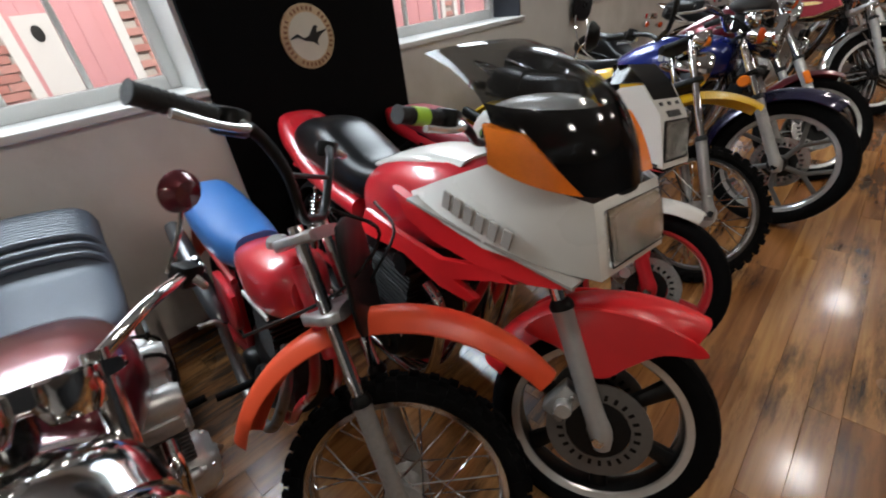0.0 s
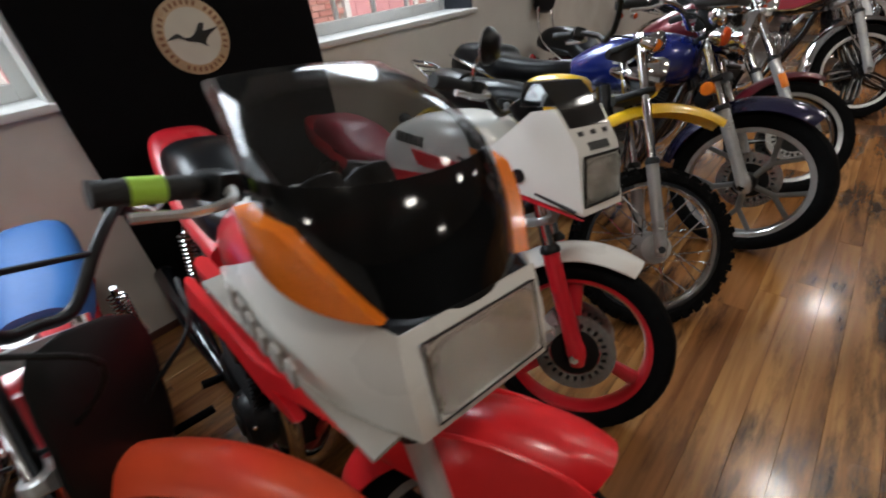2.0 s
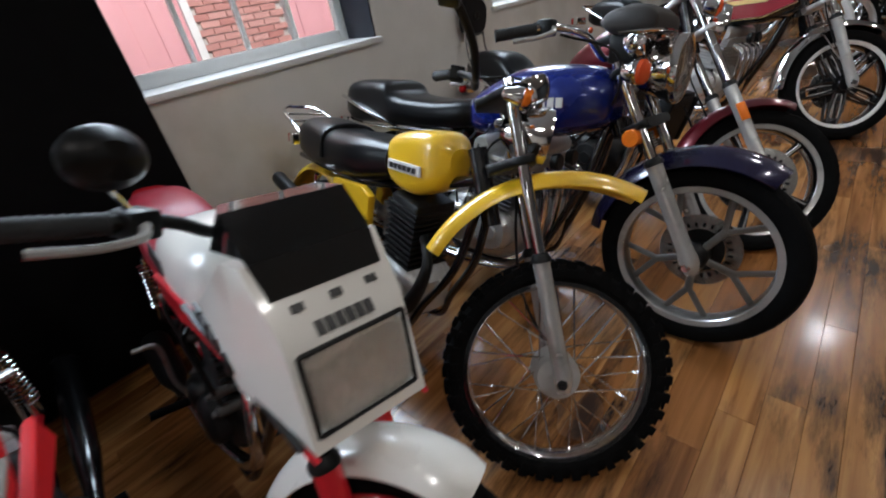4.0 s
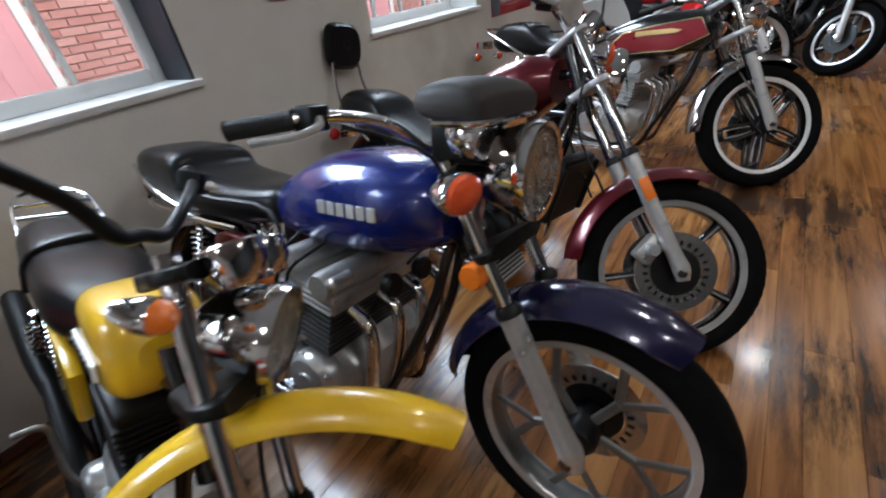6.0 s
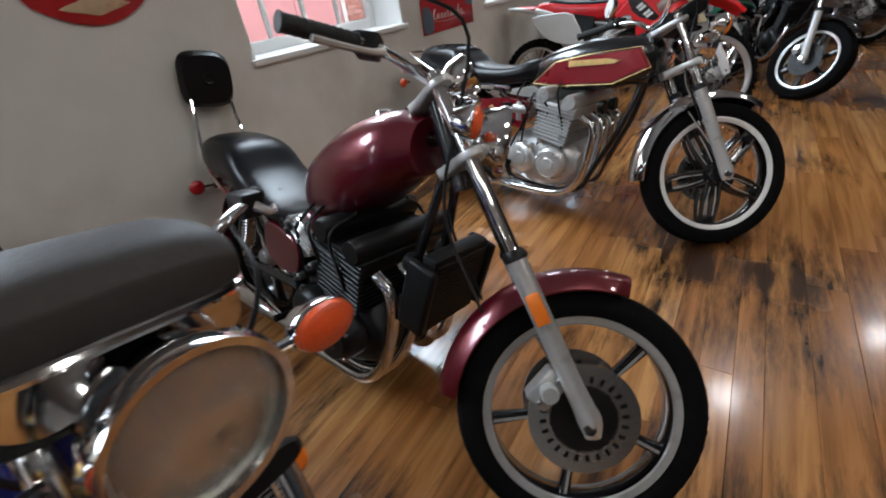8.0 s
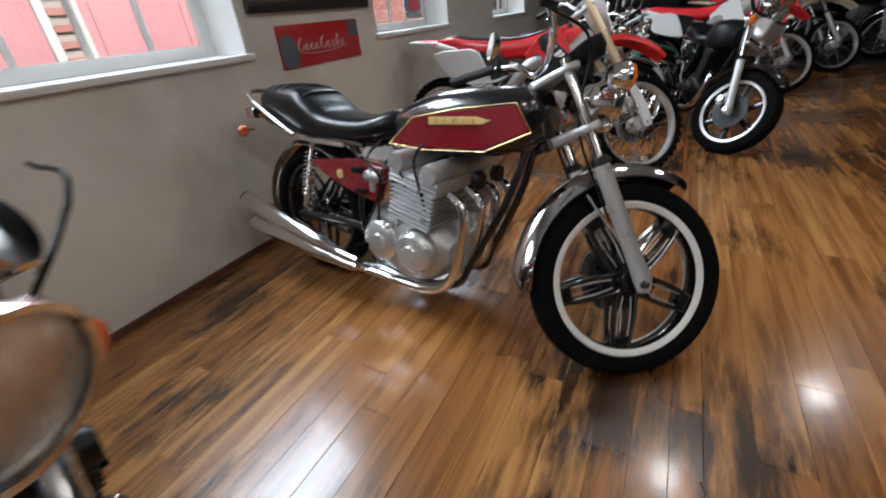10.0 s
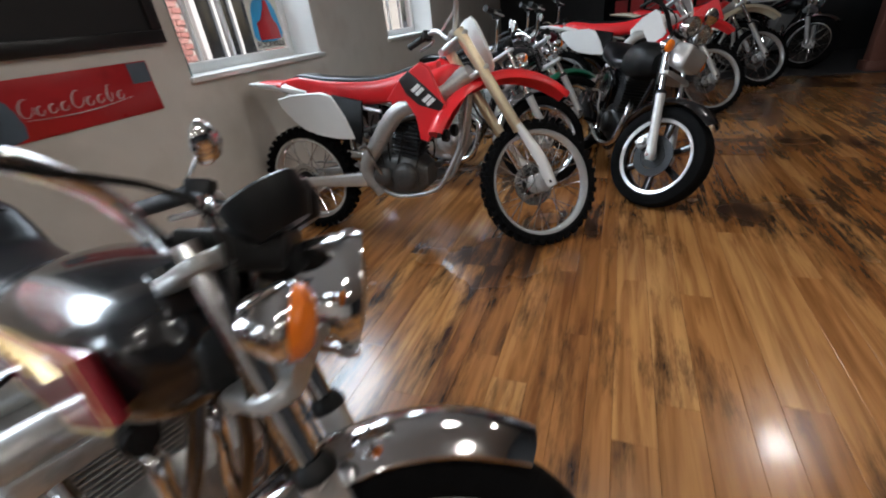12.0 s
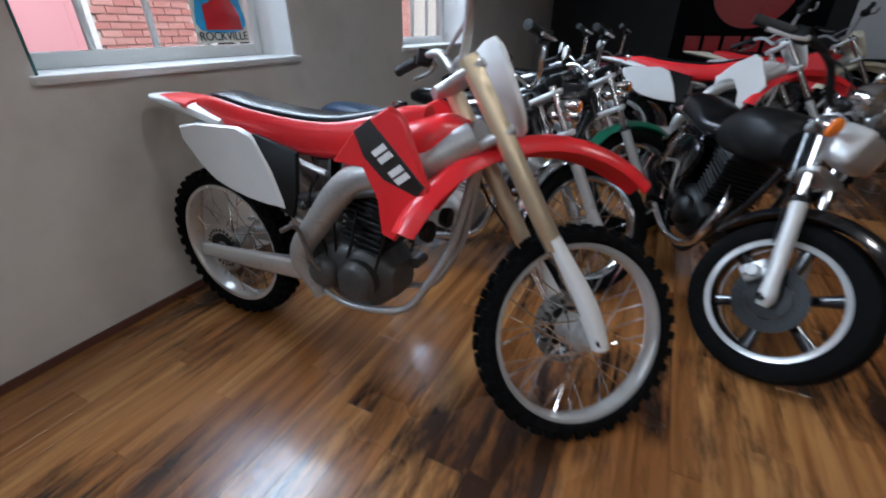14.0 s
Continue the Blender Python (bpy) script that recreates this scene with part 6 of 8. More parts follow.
# F: blue roadster with cast wheels and a big round headlight
def blue_roadster():
    wb = 1.44
    b = bike("blue four-cylinder roadster with a big round headlight", 0.427, 3.086, 3, 13, wb, 0.33, 27, -2, 0.95)
    S = steering(wb, 0.33, 27, -2)
    wheel(b, "front_wheel", wb, 0.33, 0.1, "y", ALLOY_GREY, S, lip=ALU_POLISH, disc=0.135, disc_side=1, spoke_mat=ALLOY_GREY, hub_mat=ENGINE_BLACK)
    wheel(b, "rear_wheel", 0, 0.315, 0.13, "y", ALLOY_GREY, Matrix.Identity(4), spoke_mat=ALLOY_GREY, hub_mat=ENGINE_BLACK)
    chassis(b, wb, (wb - 0.36, 0.86), BLACK_GLOSS, 0.72)
    engine_four(b, ALU, ENGINE_GREY, 0.66, 0.22)
    clutter(b, 11, 0.66, 0.2)
    for y in (-0.19, 0.19):
        muffler(b, 0.4, -0.32, y, 0.2, 0.3, 0.044)
    front_end(b, S, wb, 0.33, 27, 0.72, 0.105, lower=ALU_POLISH, lower_len=0.36, clamp=BLACK)
    part("front_mudguard", moved(fender(0.355, 58, 172, 0.078, 0.034, lip=0.02), S @ Matrix.Translation((wb, 0, 0.33))), NAVY, b, "dark navy front mudguard")
    part("fuel_tank", body([(0.46, 0.75, 0.81, 0.06, 2.6, 0), (0.54, 0.71, 0.88, 0.11, 2.7, 0), (0.74, 0.7, 0.965, 0.158, 2.7, 0), (0.96, 0.72, 0.975, 0.162, 2.7, 0), (1.09, 0.76, 0.945, 0.125, 2.7, 0), (1.13, 0.8, 0.9, 0.06, 2.4, 0)]), BLUE, b, "glossy deep blue fuel tank")
    for s in (-1, 1):
        for k in range(6):
            tx = box(0, 0.026, -0.003, 0.003, 0, 0.034, 0.001, 1)
            part("tank_lettering", moved(tx, Matrix.Translation((0.77 + k * 0.033, s * 0.1625, 0.83))), SILVER, b, "silver block lettering")
    part("seat", body([(-0.3, 0.76, 0.86, 0.1, 4, 0), (-0.22, 0.73, 0.93, 0.14, 4.4, 0), (-0.06, 0.73, 0.935, 0.155, 4.4, 0), (0.04, 0.72, 0.925, 0.16, 4.4, 0), (0.1, 0.72, 0.87, 0.16, 4, 0), (0.32, 0.72, 0.845, 0.145, 3.6, 0), (0.5, 0.73, 0.85, 0.115, 3.4, 0), (0.56, 0.75, 0.83, 0.07, 3, 0)]), VINYL, b, "stepped black vinyl seat")
    for s in (-1, 1):
        part("seat_trim", tube([(-0.3, s * 0.09, 0.75), (-0.2, s * 0.14, 0.725), (0.1, s * 0.155, 0.715), (0.35, s * 0.145, 0.71)], 0.008, 8, 4, 1.4), CHROME, b, "chrome seat trim")
        part("side_panel", moved(plate([(0.24, 0.5), (0.42, 0.48), (0.5, 0.62), (0.46, 0.68), (0.24, 0.68)], 0.035), Matrix.Translation((0, s * 0.14, 0))), MAROON, b, "dark purple-red side panel")
        part("grab_rail", tube([(0.12, s * 0.15, 0.72), (-0.1, s * 0.165, 0.8), (-0.3, s * 0.12, 0.86)], 0.009, 8), CHROME, b)
    rear_guard(b, 0.315, CHROME, 40, 185)
    tail_light(b, -0.36, 0.72)
    x = wb - 0.36
    round_light(b, S, x + 0.2, 0.95, 0.102, 0.14, tip=2)
    part("gauge_pod", moved(body([(x - 0.03, 1.085, 1.11, 0.09, 3, -0.02), (x + 0.0, 1.062, 1.13, 0.12, 3.4, -0.02), (x + 0.06, 1.052, 1.142, 0.133, 3.6, -0.02), (x + 0.12, 1.056, 1.136, 0.135, 3.6, -0.02), (x + 0.15, 1.062, 1.115, 0.128, 4, -0.02), (x + 0.156, 1.07, 1.105, 0.12, 4, -0.02)], 4, 36), S), RUBBER_GREY, b, "grey rubber instrument cover")
    part("gauge_trim", moved(tube([(x + 0.05, -0.155, 1.058), (x + 0.13, -0.152, 1.06), (x + 0.158, -0.11, 1.062), (x + 0.162, -0.02, 1.064), (x + 0.158, 0.07, 1.062), (x + 0.13, 0.112, 1.06), (x + 0.05, 0.115, 1.058)], 0.007, 8, 4), S), CHROME, b, "chrome edge of the instrument cover")
    part("gauge_bracket", moved(box(x + 0.0, x + 0.12, -0.1, 0.1, 0.97, 1.065, 0.012), S), BLACK, b, "black bracket under the instruments")
    for s in (-1, 1):
        part("gauge_cup", moved(lathe([(0.001, -0.06), (0.03, -0.055), (0.052, -0.03), (0.056, 0.01), (0.05, 0.02), (0.001, 0.02)], 28, "X"), S @ Matrix.Translation((x + 0.11, s * 0.075 - 0.015, 1.035))), CHROME, b, "chrome gauge cup")
        indicator(b, S, x + 0.15, s * 0.215, 0.945, AMBER_RED, 0.038, 0.1, 1.5)
        part("fork_reflector", moved(moved(lathe([(0.001, 0.012), (0.026, 0.012), (0.03, 0.004), (0.03, -0.02), (0.001, -0.02)], 22), Matrix.Identity(4) if s > 0 else Matrix.Rotation(math.pi, 4, "Z")), S @ Matrix.Translation((x + 0.125, s * 0.135, 0.74))), AMBER, b, "round amber reflector")
    TB = S @ Matrix.Translation((x + 0.13, 0, 0.71)) @ Matrix.Rotation(radians(-27), 4, "Y")
    fb = part("fork_cover", moved(box(0, 0.012, -0.09, 0.09, -0.03, 0.03, 0.004), TB), BLACK, b, "black fork cover with silver ribs")
    for k in range(6):
        part("rib", moved(box(0.0125, 0.016, -0.085, 0.085, -0.026 + k * 0.01, -0.021 + k * 0.01, 0.001), TB), SILVER, fb)
    handlebar(b, S, [(x - 0.03, 0, 0.99), (x - 0.03, 0.07, 0.995), (x - 0.05, 0.18, 1.06), (x - 0.12, 0.3, 1.08), (x - 0.24, 0.4, 1.06)], CHROME, 0.0115)
    for s in (-1, 1):
        cable(b, S, [(x - 0.1, s * 0.25, 1.06), (x + 0.06, s * 0.18, 1.0), (x + 0.04, s * 0.1, 0.85), (x - 0.1, s * 0.08, 0.7)])


# G: maroon custom with a backrest and radiator
def maroon_custom():
    wb = 1.52
    b = bike("maroon V-four custom motorcycle with a padded backrest", 0.542, 3.777, -8, 12, wb, 0.325, 34, 40, 0.95)
    S = steering(wb, 0.325, 34, 40)
    wheel(b, "front_wheel", wb, 0.325, 0.1, "five", BLACK_GLOSS, S, lip=ALU_POLISH, disc=0.14, disc_two=True, spoke_mat=BLACK_GLOSS, hub_mat=ENGINE_BLACK)
    wheel(b, "rear_wheel", 0, 0.315, 0.14, "five", BLACK_GLOSS, Matrix.Identity(4), spoke_mat=BLACK_GLOSS)
    chassis(b, wb, (wb - 0.45, 0.98), BLACK_GLOSS, 0.64, shock_top=(0.14, 0.62))
    engine_four(b, ENGINE_BLACK, ENGINE_BLACK, 0.72, 0.19)
    clutter(b, 12, 0.74, 0.17, ENGINE_GREY)
    for dx, dz, s in ((-0.14, 0.62, -1), (-0.14, 0.62, 1)):
        part("valve_cover", moved(box(-0.07, 0.07, -0.06, 0.06, -0.045, 0.045, 0.02, 3), Matrix.Translation((0.72 + dx, s * 0.12, dz)) @ Matrix.Rotation(radians(35), 4, "Y")), CHROME, b, "chrome valve cover")
        part("cover_ribs", moved(joined(*[box(-0.06, 0.06, -0.064, 0.064, -0.03 + k * 0.018, -0.022 + k * 0.018, 0.003, 1) for k in range(4)]), Matrix.Translation((0.72 + dx, s * 0.122, dz)) @ Matrix.Rotation(radians(35), 4, "Y")), ALU_POLISH, b)
    for y in (-0.18, 0.18):
        muffler(b, 0.42, -0.3, y, 0.19, 0.24, 0.046)
    rad = part("radiator", tilt(box(wb - 0.47, wb - 0.42, -0.12, 0.12, 0.42, 0.69, 0.01), wb - 0.45, 0.55, 14), BLACK, b, "black radiator")
    for k in range(20):
        part("radiator_fin", tilt(box(wb - 0.4195, wb - 0.412, -0.11, 0.11, 0.44 + k * 0.012, 0.444 + k * 0.012), wb - 0.45, 0.55, 14), ENGINE_BLACK, rad)
    for s in (-1, 1):
        part("radiator_side", tilt(moved(box(wb - 0.5, wb - 0.4, s * 0.134 - 0.014, s * 0.134 + 0.014, 0.44, 0.67, 0.012, 3), Matrix.Identity(4)), wb - 0.45, 0.55, 14), BLACK, rad)
    front_end(b, S, wb, 0.325, 34, 0.94, 0.105, lower=ALU_POLISH, lower_len=0.44, reflector=True, upper_r=0.0205)
    caliper(b, S, wb, 0.325, 0.14)
    part("front_mudguard", moved(fender(0.348, 80, 184, 0.075, 0.03, lip=0.018), S @ Matrix.Translation((wb, 0, 0.325))), MAROON, b, "glossy maroon front mudguard")
    part("fuel_tank", body([(0.44, 0.66, 0.74, 0.05, 2.4, 0), (0.52, 0.65, 0.86, 0.11, 2.4, 0), (0.7, 0.68, 0.98, 0.15, 2.3, 0), (0.88, 0.78, 1.04, 0.14, 2.3, 0), (1.0, 0.87, 1.03, 0.08, 2.2, 0)]), MAROON, b, "teardrop maroon fuel tank")
    part("filler_cap", moved(lathe([(0.001, 0.018), (0.03, 0.016), (0.036, 0.006), (0.036, -0.01), (0.001, -0.01)], 24, "Z"), Matrix.Translation((0.82, 0, 1.02))), CHROME, b)
    st = part("seat", body([(-0.33, 0.7, 0.8, 0.1, 3, 0), (-0.22, 0.67, 0.86, 0.145, 3, 0), (0.0, 0.65, 0.85, 0.155, 3, 0), (0.14, 0.6, 0.75, 0.16, 3, 0), (0.36, 0.6, 0.67, 0.16, 3, 0), (0.52, 0.61, 0.69, 0.11, 3, 0), (0.58, 0.63, 0.68, 0.06, 3, 0)]), VINYL, b, "stepped black button-tufted seat")
    for x, z in ((-0.16, 0.868), (-0.02, 0.862), (0.25, 0.71), (0.38, 0.676)):
        for y in (-0.06, 0.06):
            part("seat_button", moved(lathe([(0.001, 0.004), (0.008, 0.003), (0.01, -0.004), (0.001, -0.004)], 12, "Z"), Matrix.Translation((x, y, z - 0.012))), BLACK, st)
    br = part("backrest", body([(-0.43, 0.985, 1.17, 0.095, 3, 0), (-0.4, 0.955, 1.2, 0.118, 3.6, 0), (-0.365, 0.975, 1.18, 0.105, 3, 0)], 4, 28), VINYL, b, "square padded black backrest")
    part("backrest_button", moved(lathe([(0.012, 0.0), (0.022, 0.006), (0.03, 0.0), (0.022, -0.006)], 20, "X", loop=True), Matrix.Translation((-0.362, 0, 1.08))), BLACK, br)
    for s in (-1, 1):
        part("backrest_rail", tube([(0.0, s * 0.15, 0.62), (-0.2, s * 0.14, 0.72), (-0.34, s * 0.1, 0.86), (-0.39, s * 0.08, 1.05)], 0.009, 8), CHROME, br)
        part("side_panel", moved(plate([(0.28, 0.45), (0.46, 0.43), (0.5, 0.56), (0.3, 0.6)], 0.03), Matrix.Translation((0, s * 0.145, 0))), MAROON, b)
        indicator(b, Matrix.Identity(4), -0.3, s * 0.17, 0.62, RED_LENS, 0.034, 0.1)
    rear_guard(b, 0.315, MAROON, 30, 190)
    tail_light(b, -0.4, 0.6)
    x = wb - 0.5
    round_light(b, S, x + 0.17, 0.985, 0.095, 0.13)
    handlebar(b, S, [(x - 0.03, 0, 1.1), (x - 0.03, 0.06, 1.1), (x - 0.06, 0.13, 1.1), (x - 0.13, 0.27, 1.09), (x - 0.25, 0.41, 1.055)], CHROME, 0.0125, 0.15)
    for s in (-1, 1):
        part("gauge_cup", moved(lathe([(0.001, -0.07), (0.03, -0.065), (0.05, -0.03), (0.052, 0.01), (0.046, 0.016), (0.001, 0.014)], 28, "X"), S @ Matrix.Translation((x + 0.06, s * 0.065, 1.13)) @ Matrix.Rotation(radians(-40), 4, "Y")), CHROME, b, "chrome gauge cup")
        indicator(b, S, x + 0.1, s * 0.17, 0.99, AMBER_RED, 0.04, 0.08)
        cable(b, S, [(x - 0.08, s * 0.24, 1.23), (x + 0.06, s * 0.16, 1.18), (x + 0.06, s * 0.09, 0.8), (x + 0.2, s * 0.1, 0.55)])


# H: crimson four with star-pattern wheels
def crimson_four():
    wb = 1.5
    b = bike("crimson and black four-cylinder motorcycle with chrome mudguards", 0.697, 5.295, -8, 8, wb, 0.335, 27, 44, 0.975)
    S = steering(wb, 0.335, 27, 44)
    wheel(b, "front_wheel", wb, 0.335, 0.1, "star", BLACK_GLOSS, S, disc=0.13, disc_side=1, white_band=True, hub_mat=BLACK_GLOSS)
    wheel(b, "rear_wheel", 0, 0.32, 0.13, "star", BLACK_GLOSS, Matrix.Identity(4), hub_mat=BLACK_GLOSS)
    chassis(b, wb, (wb - 0.38, 0.86), BLACK_GLOSS, 0.7)
    engine_four(b, ALU, ALU, 0.7, 0.23)
    clutter(b, 13, 0.7, 0.2)
    for y in (-0.2, 0.2):
        muffler(b, 0.42, -0.36, y, 0.2, 0.36, 0.042)
        muffler(b, 0.42, -0.3, y * 1.02, 0.17, 0.25, 0.042)
    front_end(b, S, wb, 0.335, 27, 0.74, 0.105, lower=ALU_POLISH, lower_len=0.4)
    part("front_mudguard", moved(fender(0.36, 64, 190, 0.066, 0.034, lip=0.012), S @ Matrix.Translation((wb, 0, 0.335))), CHROME, b, "chrome front mudguard")
    part("mudguard_stay", moved(joined(*[tube([(wb - 0.02, s * 0.085, 0.4), (wb - 0.2, s * 0.078, 0.6)], 0.006, 8, 1) for s in (-1, 1)]), S), CHROME, b)
    tank = part("fuel_tank", body([(0.52, 0.71, 0.78, 0.06, 2.8, 0), (0.6, 0.69, 0.86, 0.1, 2.8, 0), (0.8, 0.69, 0.925, 0.145, 3, 0), (1.02, 0.71, 0.945, 0.15, 3, 0), (1.14, 0.74, 0.935, 0.125, 3, 0), (1.19, 0.78, 0.89, 0.07, 2.6, 0)]), BLACK_GLOSS, b, "black fuel tank with crimson side panels")
    for s in (-1, 1):
        part("tank_panel", moved(plate([(0.56, 0.757), (0.68, 0.855), (0.87, 0.892), (1.1, 0.922), (1.15, 0.843), (0.99, 0.772), (0.72, 0.752)], 0.03, 1, bevel=0.012), Matrix.Translation((0.03, s * 0.136, -0.025)) @ swung(s * 2.5, 0.85)), CRIMSON, tank, "crimson tank side panel")
        part("tank_pinstripe", moved(tube([(0.555, 0, 0.754), (0.68, 0, 0.859), (0.87, 0, 0.897), (1.1, 0, 0.927), (1.158, 0, 0.843), (0.99, 0, 0.766), (0.72, 0, 0.746), (0.555, 0, 0.754)], 0.0016, 6, 1), Matrix.Translation((0.03, s * 0.148, -0.025)) @ swung(s * 2.5, 0.85)), GOLD_STRIPE, tank, "gold pinstripe")
        part("tank_badge", moved(joined(plate([(0.76, 0.838), (0.99, 0.856), (1.02, 0.87), (0.96, 0.878), (0.76, 0.866)], 0.006, 1), moved(bars(5, 0.026, 0.02, 0.012, 0.004, 0.1), Matrix.Translation((0.77, s * 0.004, 0.843)) @ Matrix.Rotation(radians(-3), 4, "Y"))), Matrix.Translation((0.03, s * 0.155, -0.025)) @ swung(s * 2.5, 0.85)), GOLD_STRIPE, tank, "gold winged badge")
        sp = part("side_panel", moved(plate([(0.18, 0.635), (0.44, 0.665), (0.63, 0.65), (0.575, 0.505), (0.44, 0.53), (0.27, 0.585)], 0.05, 1, bevel=0.01), Matrix.Translation((-0.02, s * 0.172, -0.01))), CRIMSON, b, "crimson side panel with a badge")
        part("badge", moved(lathe([(0.001, -0.004), (0.02, -0.004), (0.02, 0.004), (0.001, 0.004)], 16), Matrix.Translation((0.36, s * 0.199, 0.59))), GOLD_STRIPE, sp)
        part("cover_trim", moved(plate([(0.47, 0.7), (0.6, 0.72), (0.69, 0.665), (0.62, 0.655), (0.45, 0.67)], 0.03, 1, bevel=0.006), Matrix.Translation((0, s * 0.145, 0))), ALU_POLISH, b, "polished trim above the side panel")
        part("seat_trim", tube([(-0.12, s * 0.14, 0.73), (0.1, s * 0.15, 0.705), (0.34, s * 0.145, 0.7)], 0.009, 8, 4, 1.4), CHROME, b)
    part("seat", body([(-0.3, 0.76, 0.86, 0.09, 3.4, 0), (-0.22, 0.73, 0.92, 0.13, 3.6, 0), (0.0, 0.71, 0.92, 0.15, 3.6, 0), (0.1, 0.7, 0.87, 0.155, 3.4, 0), (0.2, 0.7, 0.82, 0.15, 3, 0), (0.4, 0.71, 0.81, 0.14, 3, 0), (0.54, 0.73, 0.845, 0.11, 3, 0), (0.62, 0.76, 0.85, 0.06, 3, 0)]), VINYL, b, "stepped black pleated vinyl seat")
    part("seat_pleats", joined(*[tube([(x, -0.13, z - 0.03), (x, -0.08, z), (x, 0.08, z), (x, 0.13, z - 0.03)], 0.006, 6, 3) for x, z in ((-0.18, 0.918), (-0.12, 0.923), (-0.06, 0.923), (0.0, 0.916), (0.06, 0.894), (0.24, 0.805), (0.3, 0.788), (0.36, 0.788))]), VINYL, b)
    rear_guard(b, 0.32, CHROME, 30, 200)
    part("grab_rail", tube([(0.02, -0.16, 0.72), (-0.15, -0.165, 0.8), (-0.34, -0.13, 0.88), (-0.38, 0, 0.89), (-0.34, 0.13, 0.88), (-0.15, 0.165, 0.8), (0.02, 0.16, 0.72)], 0.01, 10), CHROME, b)
    tail_light(b, -0.42, 0.78, 0.07)
    x = wb - 0.34
    round_light(b, S, x + 0.2, 0.92, 0.095, 0.13)
    handlebar(b, S, [(x - 0.03, 0, 0.99), (x - 0.03, 0.07, 0.995), (x - 0.06, 0.18, 1.06), (x - 0.14, 0.3, 1.08), (x - 0.27, 0.4, 1.05)], CHROME, 0.0115, 0.18)
    gauges(b, S, x + 0.09, 1.055, -35, 0.058, 0.066)
    part("gauge_bracket", moved(box(x - 0.02, x + 0.12, -0.08, 0.08, 0.96, 1.015, 0.008), S), BLACK, b)
    for s in (-1, 1):
        indicator(b, S, x + 0.15, s * 0.22, 0.925, AMBER, 0.042, 0.12)
        indicator(b, Matrix.Identity(4), -0.42, s * 0.14, 0.7, AMBER_RED, 0.03, 0.07)
        cable(b, S, [(x - 0.1, s * 0.25, 1.07), (x + 0.06, s * 0.17, 1.03), (x + 0.08, s * 0.1, 0.8), (wb - 0.12, s * 0.09, 0.52)])
    mirror(b, S, (x - 0.15, 0.3, 1.08), (x - 0.13, 0.37, 1.2), 0.05, oval=1.4)
    

